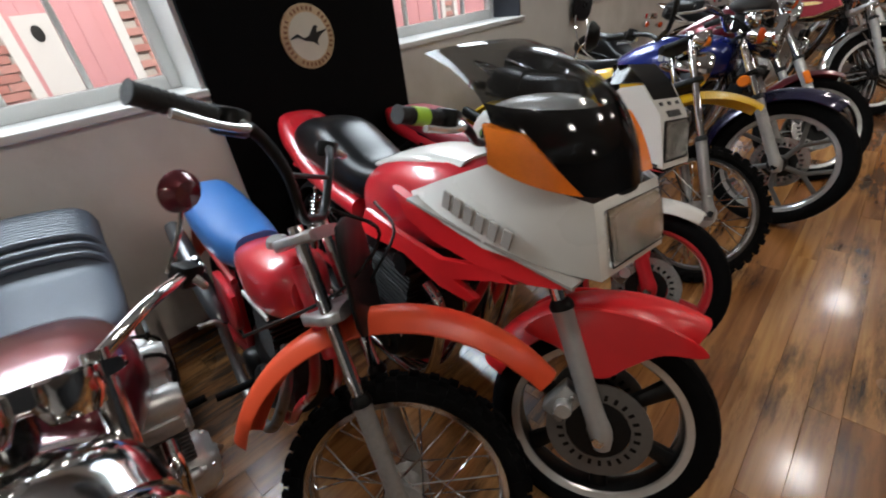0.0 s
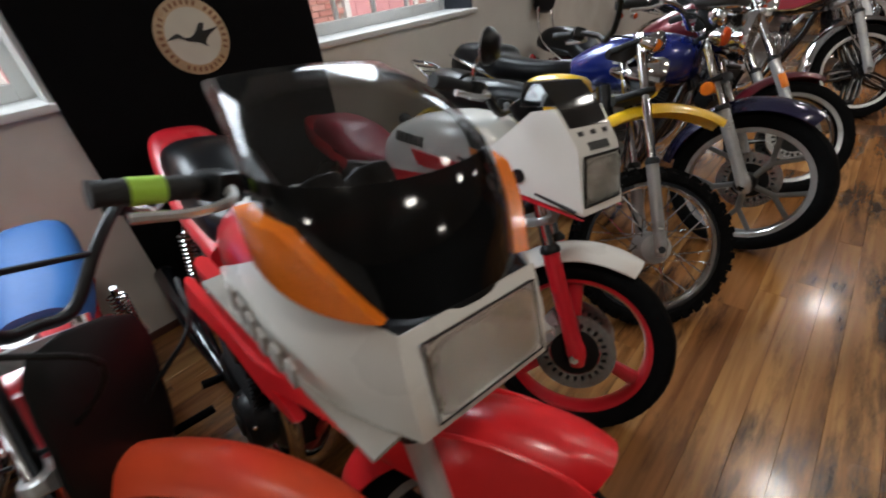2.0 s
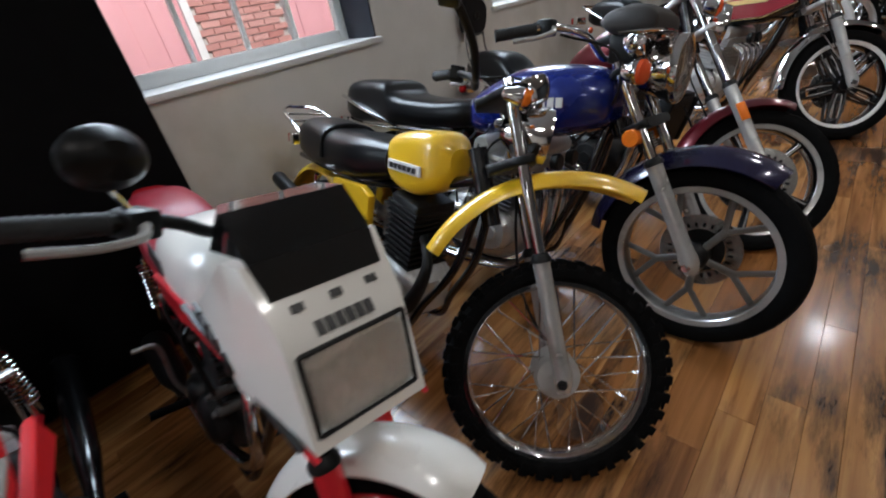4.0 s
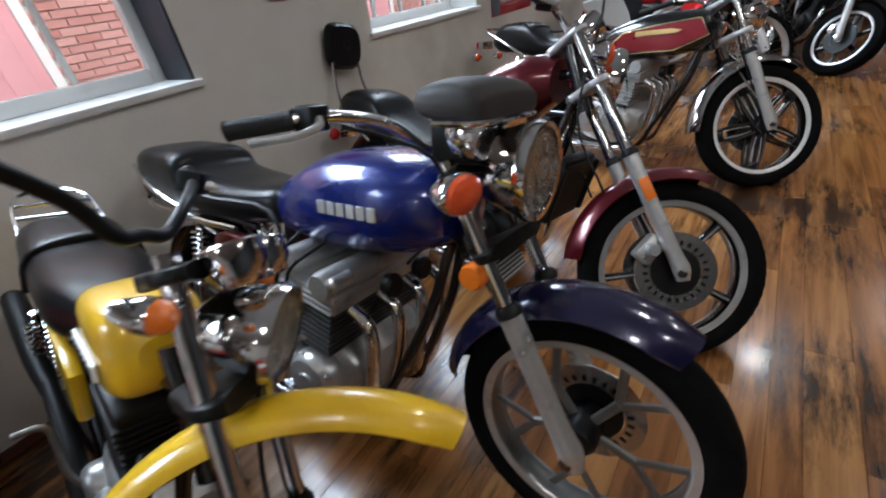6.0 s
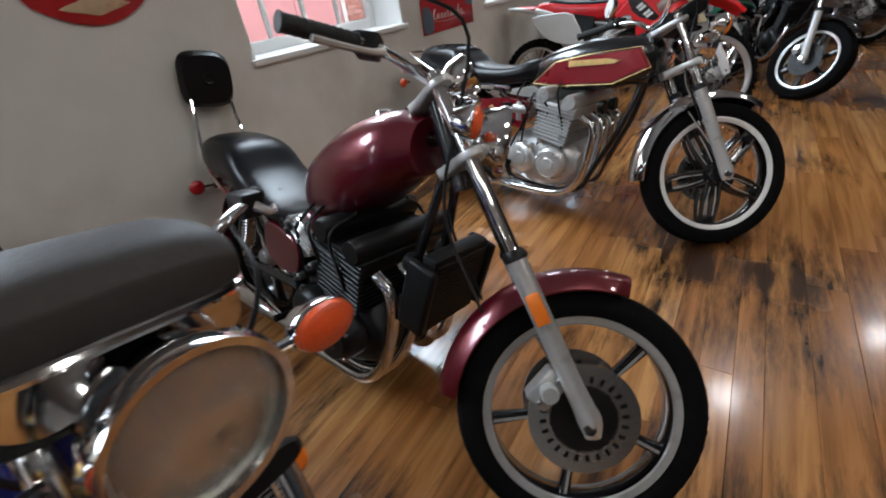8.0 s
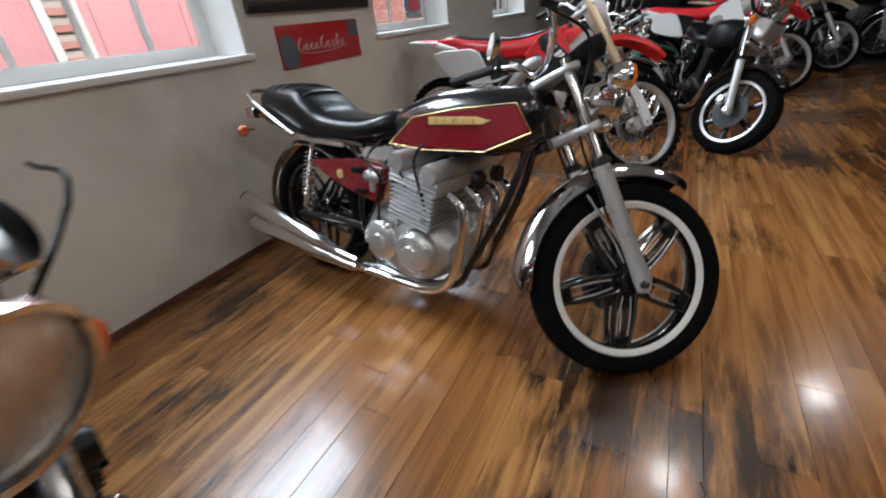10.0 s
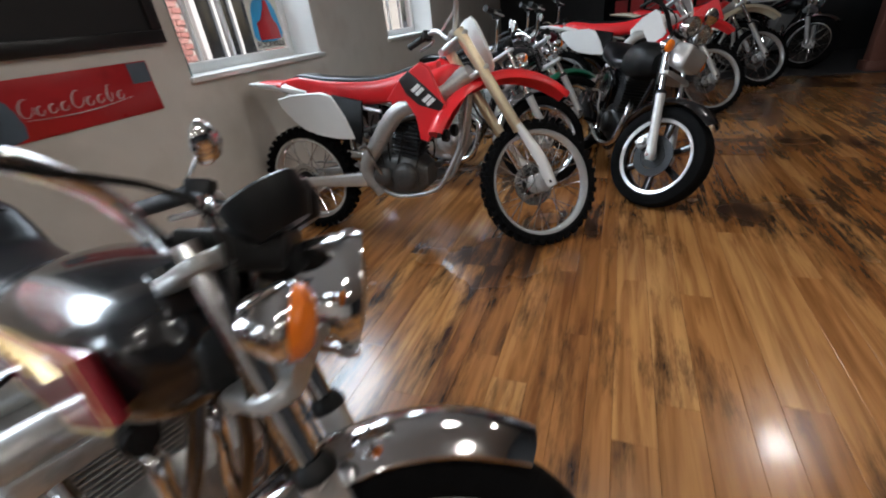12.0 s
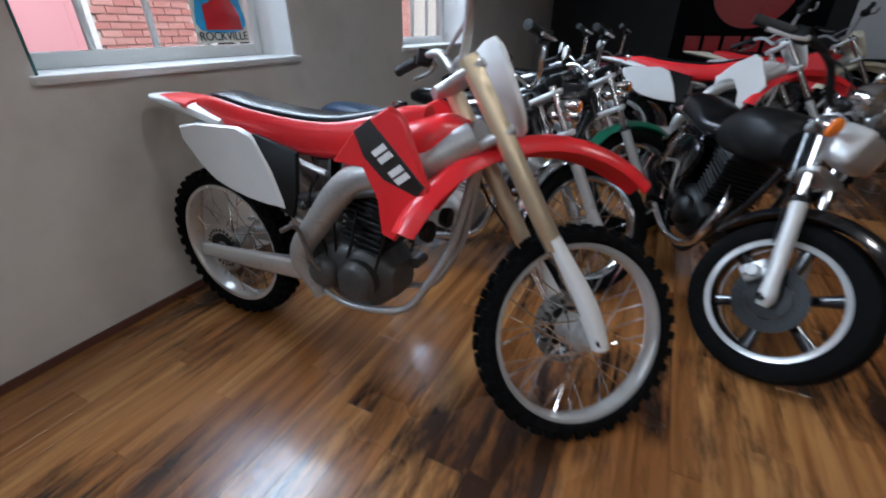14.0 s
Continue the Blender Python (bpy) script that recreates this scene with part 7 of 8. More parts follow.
def motocross(label, fx, fy, heading, lean, steer, fender_mat, seat_mat, side_mat, shroud_mat, tank_mat, wb=1.48, usd=True, plate_mat=None, decals=True, light=False):
    b = bike(label, fx, fy, heading, lean, wb, 0.345, 32, steer)
    S = steering(wb, 0.345, 32, steer)
    wheel(b, "front_wheel", wb, 0.345, 0.085, "wire", RIM_BRIGHT, S, knobs=True, rim_r=0.283, disc=0.12, disc_side=1)
    wheel(b, "rear_wheel", 0, 0.335, 0.11, "wire", RIM_BRIGHT, Matrix.Identity(4), knobs=True, rim_r=0.262, disc=0.11, disc_side=-1)
    I = Matrix.Identity(4)
    hx, hz = wb - 0.4, 0.92
    fr = part("frame", joined(*[tube([(hx + 0.02, s * 0.03, hz), (hx - 0.14, s * 0.1, hz - 0.1), (0.74, s * 0.13, 0.76), (0.58, s * 0.13, 0.58), (0.49, s * 0.125, 0.44), (0.56, s * 0.11, 0.29)], [0.035, 0.035, 0.035, 0.034, 0.03, 0.024], 12, 5, 1.35) for s in (-1, 1)],
        *[tube([(hx + 0.02, s * 0.02, hz - 0.1), (hx - 0.02, s * 0.05, hz - 0.32), (0.99, s * 0.08, 0.44), (0.9, s * 0.1, 0.32), (0.68, s * 0.1, 0.275), (0.55, s * 0.11, 0.32)], 0.013, 10) for s in (-1, 1)]), ALU, b, "bare alloy twin-spar frame")
    part("subframe", joined(*[tube([(0.62, s * 0.1, 0.76), (0.3, s * 0.09, 0.82), (0.0, s * 0.07, 0.86)], 0.011, 8) for s in (-1, 1)], *[tube([(0.55, s * 0.1, 0.52), (0.3, s * 0.09, 0.7), (0.05, s * 0.08, 0.83)], 0.011, 8) for s in (-1, 1)]), ALU, b)
    for s in (-1, 1):
        part("swingarm", moved(body([(-0.06, 0.305, 0.365, 0.014, 4, s * 0.11), (0.2, 0.32, 0.39, 0.018, 4, s * 0.115), (0.5, 0.33, 0.42, 0.024, 4, s * 0.1)], 4, 16), I), ALU_POLISH, b)
    part("chain", joined(*[tube([(0.6, 0.09, z0), (0, 0.08, z1)], 0.008, 6, 1) for z0, z1 in ((0.4, 0.42), (0.33, 0.25))]), STEEL, b)
    engine_single(b, ENGINE_GREY, ENGINE_BLACK, 0.7, 0.11, 0.33)
    part("exhaust_pipe", tube([(0.84, 0, 0.62), (0.93, -0.05, 0.62), (0.95, -0.1, 0.7), (0.84, -0.125, 0.74), (0.68, -0.12, 0.7), (0.5, -0.1, 0.66)], 0.017, 14), ENGINE_GREY if usd else ENGINE_BLACK, b)
    part("silencer", tube([(0.5, -0.09, 0.64), (0.42, -0.075, 0.68), (0.1, -0.06, 0.78), (-0.02, -0.06, 0.81)], [0.022, 0.038, 0.038, 0.028], 16), ALU, b)
    clutter(b, 21, 0.72, 0.1, ENGINE_GREY)
    part("rear_shock", tube([(0.48, 0, 0.42), (0.52, 0, 0.78)], 0.03, 12, 1), STEEL, b)
    front_end(b, S, wb, 0.345, 32, 0.88, 0.1, usd=usd, upper=GOLD if usd else CHROME, lower_len=0.34 if usd else 0.4, upper_r=0.021, clamp=ALU)
    rf = part("front_mudguard", moved(fender(0.42, 44, 162, 0.062, 0.026, lip=0.03, flare=lambda u: 0.08 * (1 - u) ** 2 + 0.06 * max(0, u - 0.5), taper=(0.8, 1.15)), S @ Matrix.Translation((wb - 0.165, 0, 0.475))), fender_mat, b, "high plastic front mudguard")
    part("rear_mudguard", body([(-0.29, 0.925, 0.938, 0.05, 3, 0), (-0.22, 0.91, 0.942, 0.085, 3, 0), (-0.06, 0.88, 0.935, 0.092, 3, 0), (0.14, 0.84, 0.89, 0.09, 3, 0)], 4, 20), plate_mat or WHITE_PLASTIC, b)
    part("tail_graphic", body([(-0.2, 0.914, 0.9445, 0.07, 3, 0), (-0.12, 0.9, 0.9435, 0.086, 3, 0), (-0.02, 0.88, 0.937, 0.092, 3, 0)], 4, 20), fender_mat, b, "coloured tail graphic")
    part("seat", body([(0.0, 0.9, 0.95, 0.06, 3, 0), (0.1, 0.86, 0.965, 0.075, 3, 0), (0.3, 0.8, 0.94, 0.08, 3, 0), (0.6, 0.79, 0.93, 0.08, 3, 0), (0.85, 0.85, 0.98, 0.065, 3, 0), (0.94, 0.9, 0.99, 0.04, 3, 0)]), seat_mat, b)
    part("seat_top", body([(0.03, 0.93, 0.958, 0.05, 3, 0), (0.12, 0.93, 0.973, 0.06, 3, 0), (0.3, 0.9, 0.948, 0.064, 3, 0), (0.6, 0.9, 0.938, 0.064, 3, 0), (0.84, 0.94, 0.985, 0.05, 3, 0)]), VINYL, b, "black seat cover")
    part("fuel_tank", body([(0.68, 0.76, 0.86, 0.08, 2.6, 0), (0.82, 0.74, 0.92, 0.12, 2.8, 0), (0.98, 0.78, 0.97, 0.11, 2.6, 0), (1.06, 0.86, 0.96, 0.05, 2.4, 0)]), tank_mat, b)
    for s in (-1, 1):
        sh = part("tank_shroud", moved(plate([(0.68, 0.79), (0.78, 0.9), (0.9, 0.968), (0.945, 0.945), (0.99, 0.84), (1.03, 0.755), (0.97, 0.665), (0.91, 0.575), (0.87, 0.585), (0.855, 0.7), (0.8, 0.79)], 0.03, 1, bevel=0.01), Matrix.Translation((0, s * 0.135, 0.03)) @ swung(s * 6, 0.75)), shroud_mat, b, "coloured radiator shroud")
        if decals:
            part("shroud_graphic", moved(plate([(0.775, 0.89), (0.835, 0.93), (0.93, 0.85), (1.022, 0.768), (1.0, 0.735), (0.88, 0.765), (0.81, 0.82)], 0.034, 1, bevel=0.002), Matrix.Translation((0, s * 0.135, 0.03)) @ swung(s * 6, 0.75)), MARK_BLACK, sh, "black graphic panel")
            part("model_lettering", moved(joined(*[moved(bars(2, 0.02, 0.05, 0.007, 0.038, 0.25), Matrix.Translation((0.842 + k * 0.058, 0, 0.84 - k * 0.05)) @ Matrix.Rotation(radians(40), 4, "Y")) for k in (0, 1)]), Matrix.Translation((0, s * 0.137, 0.03)) @ swung(s * 6, 0.75)), MARK_WHITE, sh, "white block lettering")
        part("side_panel", moved(plate([(-0.03, 0.85), (0.18, 0.872), (0.34, 0.85), (0.44, 0.64), (0.42, 0.615), (0.28, 0.625), (0.12, 0.67), (0.02, 0.76)], 0.026, 2, bevel=0.008), Matrix.Translation((0, s * 0.12, 0))), side_mat, b, "white number side panel")
        part("air_box_panel", moved(plate([(0.33, 0.86), (0.52, 0.82), (0.5, 0.66), (0.47, 0.58), (0.42, 0.6)], 0.02, 1), Matrix.Translation((0, s * 0.115, 0))), BLACK, b)
    x = wb - 0.43
    T = S @ Matrix.Translation((x + 0.1, 0, 1.06)) @ Matrix.Rotation(radians(-30), 4, "Y") @ Matrix.Rotation(radians(90), 4, "Z")
    part("number_plate", moved(plate([(-0.1, 0.12), (0.1, 0.12), (0.11, 0.0), (0.06, -0.14), (-0.06, -0.14), (-0.11, 0.0)], 0.016, 3), T), plate_mat or WHITE_PLASTIC, b, "blank front number plate")
    handlebar(b, S, [(x - 0.03, 0, 1.12), (x - 0.03, 0.06, 1.12), (x - 0.05, 0.16, 1.2), (x - 0.08, 0.25, 1.22), (x - 0.15, 0.4, 1.21)], ALU, 0.0125, crossbar=(x - 0.045, 0.13, 1.18))
    cable(b, S, [(x + 0.02, 0.2, 1.21), (x + 0.14, 0.1, 1.12), (x + 0.1, 0.1, 0.8), (wb - 0.05, 0.11, 0.5)])
    return b


def old_roadster(label, fx, fy, heading, lean, steer, paint_mat, guard_mat, wb=1.35, headlight="round", seat_mat=None):
    """Plain wire-wheeled roadsters behind the first row."""
    b = bike(label, fx, fy, heading, lean, wb, 0.325, 27, steer)
    S = steering(wb, 0.325, 27, steer)
    wheel(b, "front_wheel", wb, 0.325, 0.09, "wire", CHROME, S)
    wheel(b, "rear_wheel", 0, 0.315, 0.1, "wire", CHROME, Matrix.Identity(4))
    chassis(b, wb, (wb - 0.34, 0.82), BLACK_GLOSS, 0.68)
    engine_single(b, ALU, ALU, 0.64, 0.13, 0.26)
    part("exhaust_pipe", tube([(0.8, -0.05, 0.54), (0.9, -0.09, 0.46), (0.84, -0.12, 0.24), (0.6, -0.15, 0.18), (0.3, -0.17, 0.2)], 0.019, 12), CHROME, b)
    muffler(b, 0.34, -0.2, -0.17, 0.2, 0.25, 0.04)
    front_end(b, S, wb, 0.325, 27, 0.68, 0.095, lower=ALU_POLISH, lower_len=0.32)
    part("front_mudguard", moved(fender(0.35, 58, 182, 0.066, 0.03), S @ Matrix.Translation((wb, 0, 0.325))), guard_mat, b)
    part("fuel_tank", body([(0.42, 0.68, 0.74, 0.06, 2.6, 0), (0.52, 0.65, 0.82, 0.11, 2.6, 0), (0.74, 0.65, 0.88, 0.14, 2.5, 0), (0.94, 0.7, 0.88, 0.12, 2.5, 0), (1.02, 0.74, 0.84, 0.06, 2.4, 0)]), paint_mat, b)
    part("seat", body([(-0.2, 0.7, 0.77, 0.09, 3, 0), (-0.1, 0.68, 0.8, 0.12, 3, 0), (0.2, 0.67, 0.78, 0.13, 3, 0), (0.42, 0.68, 0.77, 0.1, 3, 0), (0.5, 0.69, 0.75, 0.06, 3, 0)]), seat_mat or VINYL, b)
    rear_guard(b, 0.315, guard_mat, 40, 190)
    tail_light(b, -0.3, 0.66)
    for s in (-1, 1):
        part("side_panel", moved(plate([(0.26, 0.47), (0.44, 0.46), (0.48, 0.6), (0.28, 0.63)], 0.03), Matrix.Translation((0, s * 0.13, 0))), paint_mat, b)
    x = wb - 0.34
    round_light(b, S, x + 0.18, 0.84, 0.08, 0.11)
    handlebar(b, S, [(x - 0.02, 0, 0.96), (x - 0.02, 0.06, 0.965), (x - 0.05, 0.16, 1.04), (x - 0.1, 0.28, 1.06), (x - 0.2, 0.38, 1.04)], CHROME, 0.0115)
    gauges(b, S, x + 0.06, 0.98, -30, 0.04, 0.045)
    for s in (-1, 1):
        indicator(b, S, x + 0.12, s * 0.18, 0.84, AMBER, 0.03, 0.08)
    mirror(b, S, (x - 0.1, 0.27, 1.06), (x - 0.07, 0.33, 1.17), 0.045)
    return b


# J: black street scrambler with fat knobbly tyres and twin lamps
def black_twin_lamp():
    wb = 1.38
    b = bike("black motorcycle with silver forks, square headlight and fat tyres", 1.02, 7.87, -76, 12, wb, 0.31, 26, 38, 0.98)
    S = steering(wb, 0.31, 26, 38)
    wheel(b, "front_wheel", wb, 0.31, 0.13, "six", BLACK_GLOSS, S, disc=0.125, disc_side=-1, spoke_mat=BLACK_GLOSS, rim_r=0.225, lip=ALU_POLISH, disc_mat=ENGINE_BLACK)
    wheel(b, "rear_wheel", 0, 0.31, 0.14, "six", BLACK_GLOSS, Matrix.Identity(4), spoke_mat=BLACK_GLOSS, rim_r=0.2)
    chassis(b, wb, (wb - 0.34, 0.82), BLACK_GLOSS, 0.68)
    engine_single(b, ENGINE_BLACK, ENGINE_BLACK, 0.64, 0.14, 0.27)
    part("exhaust_pipe", tube([(0.8, -0.05, 0.54), (0.9, -0.09, 0.46), (0.84, -0.12, 0.24), (0.6, -0.15, 0.18), (0.3, -0.17, 0.24)], 0.021, 12), CHROME, b)
    muffler(b, 0.34, -0.15, -0.17, 0.24, 0.36, 0.045, BLACK)
    front_end(b, S, wb, 0.31, 26, 0.7, 0.11, lower=SILVER, lower_len=0.36)
    caliper(b, S, wb, 0.31, 0.125)
    part("front_mudguard", moved(fender(0.335, 55, 165, 0.085, 0.03), S @ Matrix.Translation((wb, 0, 0.31))), BLACK_GLOSS, b, "gloss black front mudguard")
    part("fuel_tank", body([(0.42, 0.68, 0.76, 0.07, 2.8, 0), (0.52, 0.66, 0.84, 0.12, 3, 0), (0.74, 0.66, 0.91, 0.155, 3, 0), (0.94, 0.7, 0.91, 0.14, 3, 0), (1.02, 0.74, 0.87, 0.07, 2.6, 0)]), BLACK, b, "dark satin fuel tank")
    part("seat", body([(-0.22, 0.72, 0.8, 0.09, 3, 0), (-0.1, 0.7, 0.85, 0.13, 3, 0), (0.15, 0.68, 0.83, 0.14, 3, 0), (0.32, 0.67, 0.78, 0.14, 3, 0), (0.46, 0.68, 0.78, 0.1, 3, 0), (0.52, 0.7, 0.76, 0.06, 3, 0)]), VINYL, b)
    rear_guard(b, 0.31, BLACK_GLOSS, 40, 185)
    tail_light(b, -0.34, 0.7)
    for s in (-1, 1):
        part("side_panel", moved(plate([(0.24, 0.46), (0.44, 0.45), (0.5, 0.62), (0.26, 0.65)], 0.03), Matrix.Translation((0, s * 0.14, 0))), BLACK_GLOSS, b)
    x = wb - 0.34
    hl = part("headlight", moved(box(x + 0.08, x + 0.2, -0.095, 0.095, 0.8, 0.94, 0.03, 3), S), SILVER, b, "square headlight")
    part("lens", moved(box(x + 0.195, x + 0.215, -0.082, 0.082, 0.812, 0.928, 0.009), S), LENS, hl, "clear square lens")
    for s in (-1, 1):
        round_light(b, S, x + 0.1, 1.02, 0.055, 0.07, name="auxiliary_lamp", y=s * 0.065)
        indicator(b, S, x + 0.12, s * 0.19, 0.88, AMBER, 0.036, 0.1)
        cable(b, S, [(x - 0.1, s * 0.25, 1.07), (x + 0.06, s * 0.17, 1.02), (x + 0.06, s * 0.1, 0.8), (wb - 0.12, s * 0.1, 0.48)])
    handlebar(b, S, [(x - 0.02, 0, 0.98), (x - 0.02, 0.07, 0.985), (x - 0.05, 0.18, 1.06), (x - 0.12, 0.3, 1.08), (x - 0.24, 0.4, 1.06)], BLACK, 0.0125)
    mirror(b, S, (x - 0.14, 0.32, 1.08), (x - 0.12, 0.38, 1.2), 0.05, oval=1.4)


cruiser()
mini_dirt()
faired_sport()
bikini_single()
trail_bike()
blue_roadster()
maroon_custom()
crimson_four()
motocross("red and white motocross bike with gold forks", 0.567, 7.30, 1, 3, 44, RED_PLASTIC, RED_PLASTIC, WHITE_PLASTIC, RED_PLASTIC, RED_PLASTIC)
black_twin_lamp()
old_roadster("black wire-wheeled roadster with chrome mudguards", 0.43, 8.16, 0, 8, 38, BLACK_GLOSS, CHROME, seat_mat=VINYL_NAVY)
old_roadster("dark roadster with green mudguards and wire wheels", 0.56, 9.0, 2, 8, 34, BLACK_GLOSS, GREEN)
motocross("white and red enduro bike with a red seat", 1.75, 10.25, -8, 8, 34, RED_PLASTIC, RED_PLASTIC, WHITE_PLASTIC, WHITE_PLASTIC, WHITE_PLASTIC, usd=False, decals=False)
motocross("red dirt bike with a cream front number plate", 2.45, 11.6, -8, 8, 34, CREAM, RED_PLASTIC, WHITE_PLASTIC, RED_PLASTIC, RED_PLASTIC, usd=False, plate_mat=CREAM, decals=False)
old_roadster("black wire-wheeled roadster near the far windows", 0.3, 9.95, 0, 9, 34, BLACK_GLOSS, BLACK_GLOSS)
old_roadster("dark maroon roadster near the far windows", 0.5, 10.8, 0, 9, 34, MAROON, CHROME)
old_roadster("black roadster parked on the dark carpet", 3.1, 12.7, -70, 9, 30, BLACK_GLOSS, CHROME)
old_roadster("black roadster with dull chrome on the dark carpet", 2.3, 12.9, -70, 9, 30, BLACK_GLOSS, BLACK_GLOSS)


# ---------------------------------------------------------------- things on the walls
def black_board():
    b = thing("display_board", "tall matt black display board against the wall", "board", pose(WALL_X + 0.004, 1.715, 0.0))
    part("panel", box(0, 0.03, -0.54, 0.535, 0.02, 2.3, 0.004), BOARD_BLACK, b)


def medallion(y, z, r, mat, ring, label, emblem=True):
    s = thing("round_sign", label, "sign", pose(WALL_X + 0.036, y, z))
    part("disc", lathe([(0.001, 0.0), (r, 0.0), (r, 0.008), (r * 0.98, 0.01), (0.001, 0.01)], 56, "X"), mat, s)
    part("inner_disc", lathe([(0.001, 0.0102), (r * 0.74, 0.0102), (r * 0.74, 0.0125), (0.001, 0.0125)], 48, "X"), PALE_SIGN, s)
    mark = box(0.0105, 0.0135, -0.005, 0.005, r * 0.8, r * 0.92)
    me = bpy.data.meshes.new("letter_mark")
    mark.to_mesh(me)
    mark.free()
    me.materials.append(ring)
    for i in range(34):
        if i % 9 != 4:
            o = new("letter_mark", me)
            o.parent = s
            o.matrix_local = Matrix.Rotation(2 * math.pi * i / 34, 4, "X")
    if emblem:
        q = r / 0.115
        out = [(-0.085, 0.0), (-0.05, 0.016), (-0.03, 0.0), (0.0, 0.004), (0.03, 0.036), (0.045, 0.03), (0.035, 0.012), (0.085, 0.018), (0.06, 0.004), (0.045, -0.006), (0.03, -0.022), (0.035, -0.036), (0.012, -0.02), (-0.02, -0.012), (-0.05, 0.004)]
        e = plate([(x * q, z * q) for x, z in out], 0.004, 2, bevel=0.001)
        part("emblem", moved(e, Matrix.Translation((0.0145, 0, 0)) @ Matrix.Rotation(radians(90), 4, "Z")), MARK_BLACK, s, "black winged emblem")


black_board()
medallion(1.69, 1.15, 0.138, PARCHMENT, SEPIA, "round tan sign with a black winged emblem")
medallion(1.52, 1.52, 0.2, PARCHMENT, SEPIA, "round tan sign with a pale centre", False)


def red_badge_sign():
    s = thing("wall_sign", "shield-shaped red enamel sign with a winged crest", "sign", pose(WALL_X + 0.004, 4.02, 1.46))
    part("face", moved(plate([(-0.22, 0.18), (0.22, 0.18), (0.215, -0.08), (0.12, -0.17), (0, -0.2), (-0.12, -0.17), (-0.215, -0.08)], 0.012, 3), Matrix.Translation((0.006, 0, 0)) @ Matrix.Rotation(radians(90), 4, "Z")), SIGN_RED, s)
    part("crest", moved(plate([(-0.12, -0.14), (-0.05, -0.12), (0, -0.1), (0.05, -0.12), (0.12, -0.14), (0.04, -0.16), (0, -0.17), (-0.04, -0.16)], 0.006, 2, bevel=0.001), Matrix.Translation((0.014, 0, 0)) @ Matrix.Rotation(radians(90), 4, "Z")), PARCHMENT, s, "tan winged crest")


def soda_banner():
    s = thing("banner", "red soft-drink banner with white script lettering", "sign", pose(WALL_X + 0.004, 6.41, 1.03))
    part("sheet", box(0, 0.004, -0.375, 0.375, -0.115, 0.115, 0.001), SIGN_RED, s)
    part("bottle_shape", moved(plate([(-0.36, -0.1), (-0.24, -0.1), (-0.24, 0.0), (-0.28, 0.06), (-0.36, 0.05)], 0.003, 2, bevel=0.001), Matrix.Translation((0.006, 0, 0)) @ Matrix.Rotation(radians(90), 4, "Z")), BLUE_BOX, s, "dark bottle shape")
    script = []
    for k, (w, h) in enumerate(((0.05, 0.07), (0.03, 0.036), (0.03, 0.036), (0.03, 0.036), (0.05, 0.07), (0.03, 0.036), (0.03, 0.036), (0.026, 0.07), (0.03, 0.036))):
        y = -0.2 + k * 0.047 + (0.012 if k > 3 else 0)
        ring = [(0.006, y + w * 0.5 * math.cos(t) + 0.25 * h * 0.5 * math.sin(t), h * 0.5 * math.sin(t) + h * 0.5 - 0.03) for t in (i * math.pi / 5 for i in range(2, 11))]
        script.append(tube(ring, [0.004, 0.006, 0.0085, 0.009, 0.007, 0.005, 0.005, 0.004, 0.003], 6, 3, 0.3))
    part("lettering", joined(*script, tube([(0.006, -0.22, -0.04), (0.006, -0.05, -0.05), (0.006, 0.1, -0.045), (0.006, 0.24, -0.03)], [0.003, 0.007, 0.006, 0.003], 6, 4, 0.3)), MARK_WHITE, s, "white flowing lettering")
    part("corner_print", box(0.0042, 0.006, 0.27, 0.37, 0.02, 0.11), BLUE_BOX, s, "dark blue print")


def framed_picture():
    s = thing("picture", "wide black framed picture on the wall", "picture", pose(WALL_X + 0.003, 6.4, 1.55))
    for a in ((-0.53, 0.53, -0.34, -0.28), (-0.53, 0.53, 0.28, 0.34), (-0.53, -0.47, -0.28, 0.28), (0.47, 0.53, -0.28, 0.28)):
        part("frame_rail", box(0, 0.03, *a, 0.006), FRAME_BLACK, s)
    part("print", box(0.004, 0.012, -0.47, 0.47, -0.28, 0.28), DARK_WALL, s, "dark print")


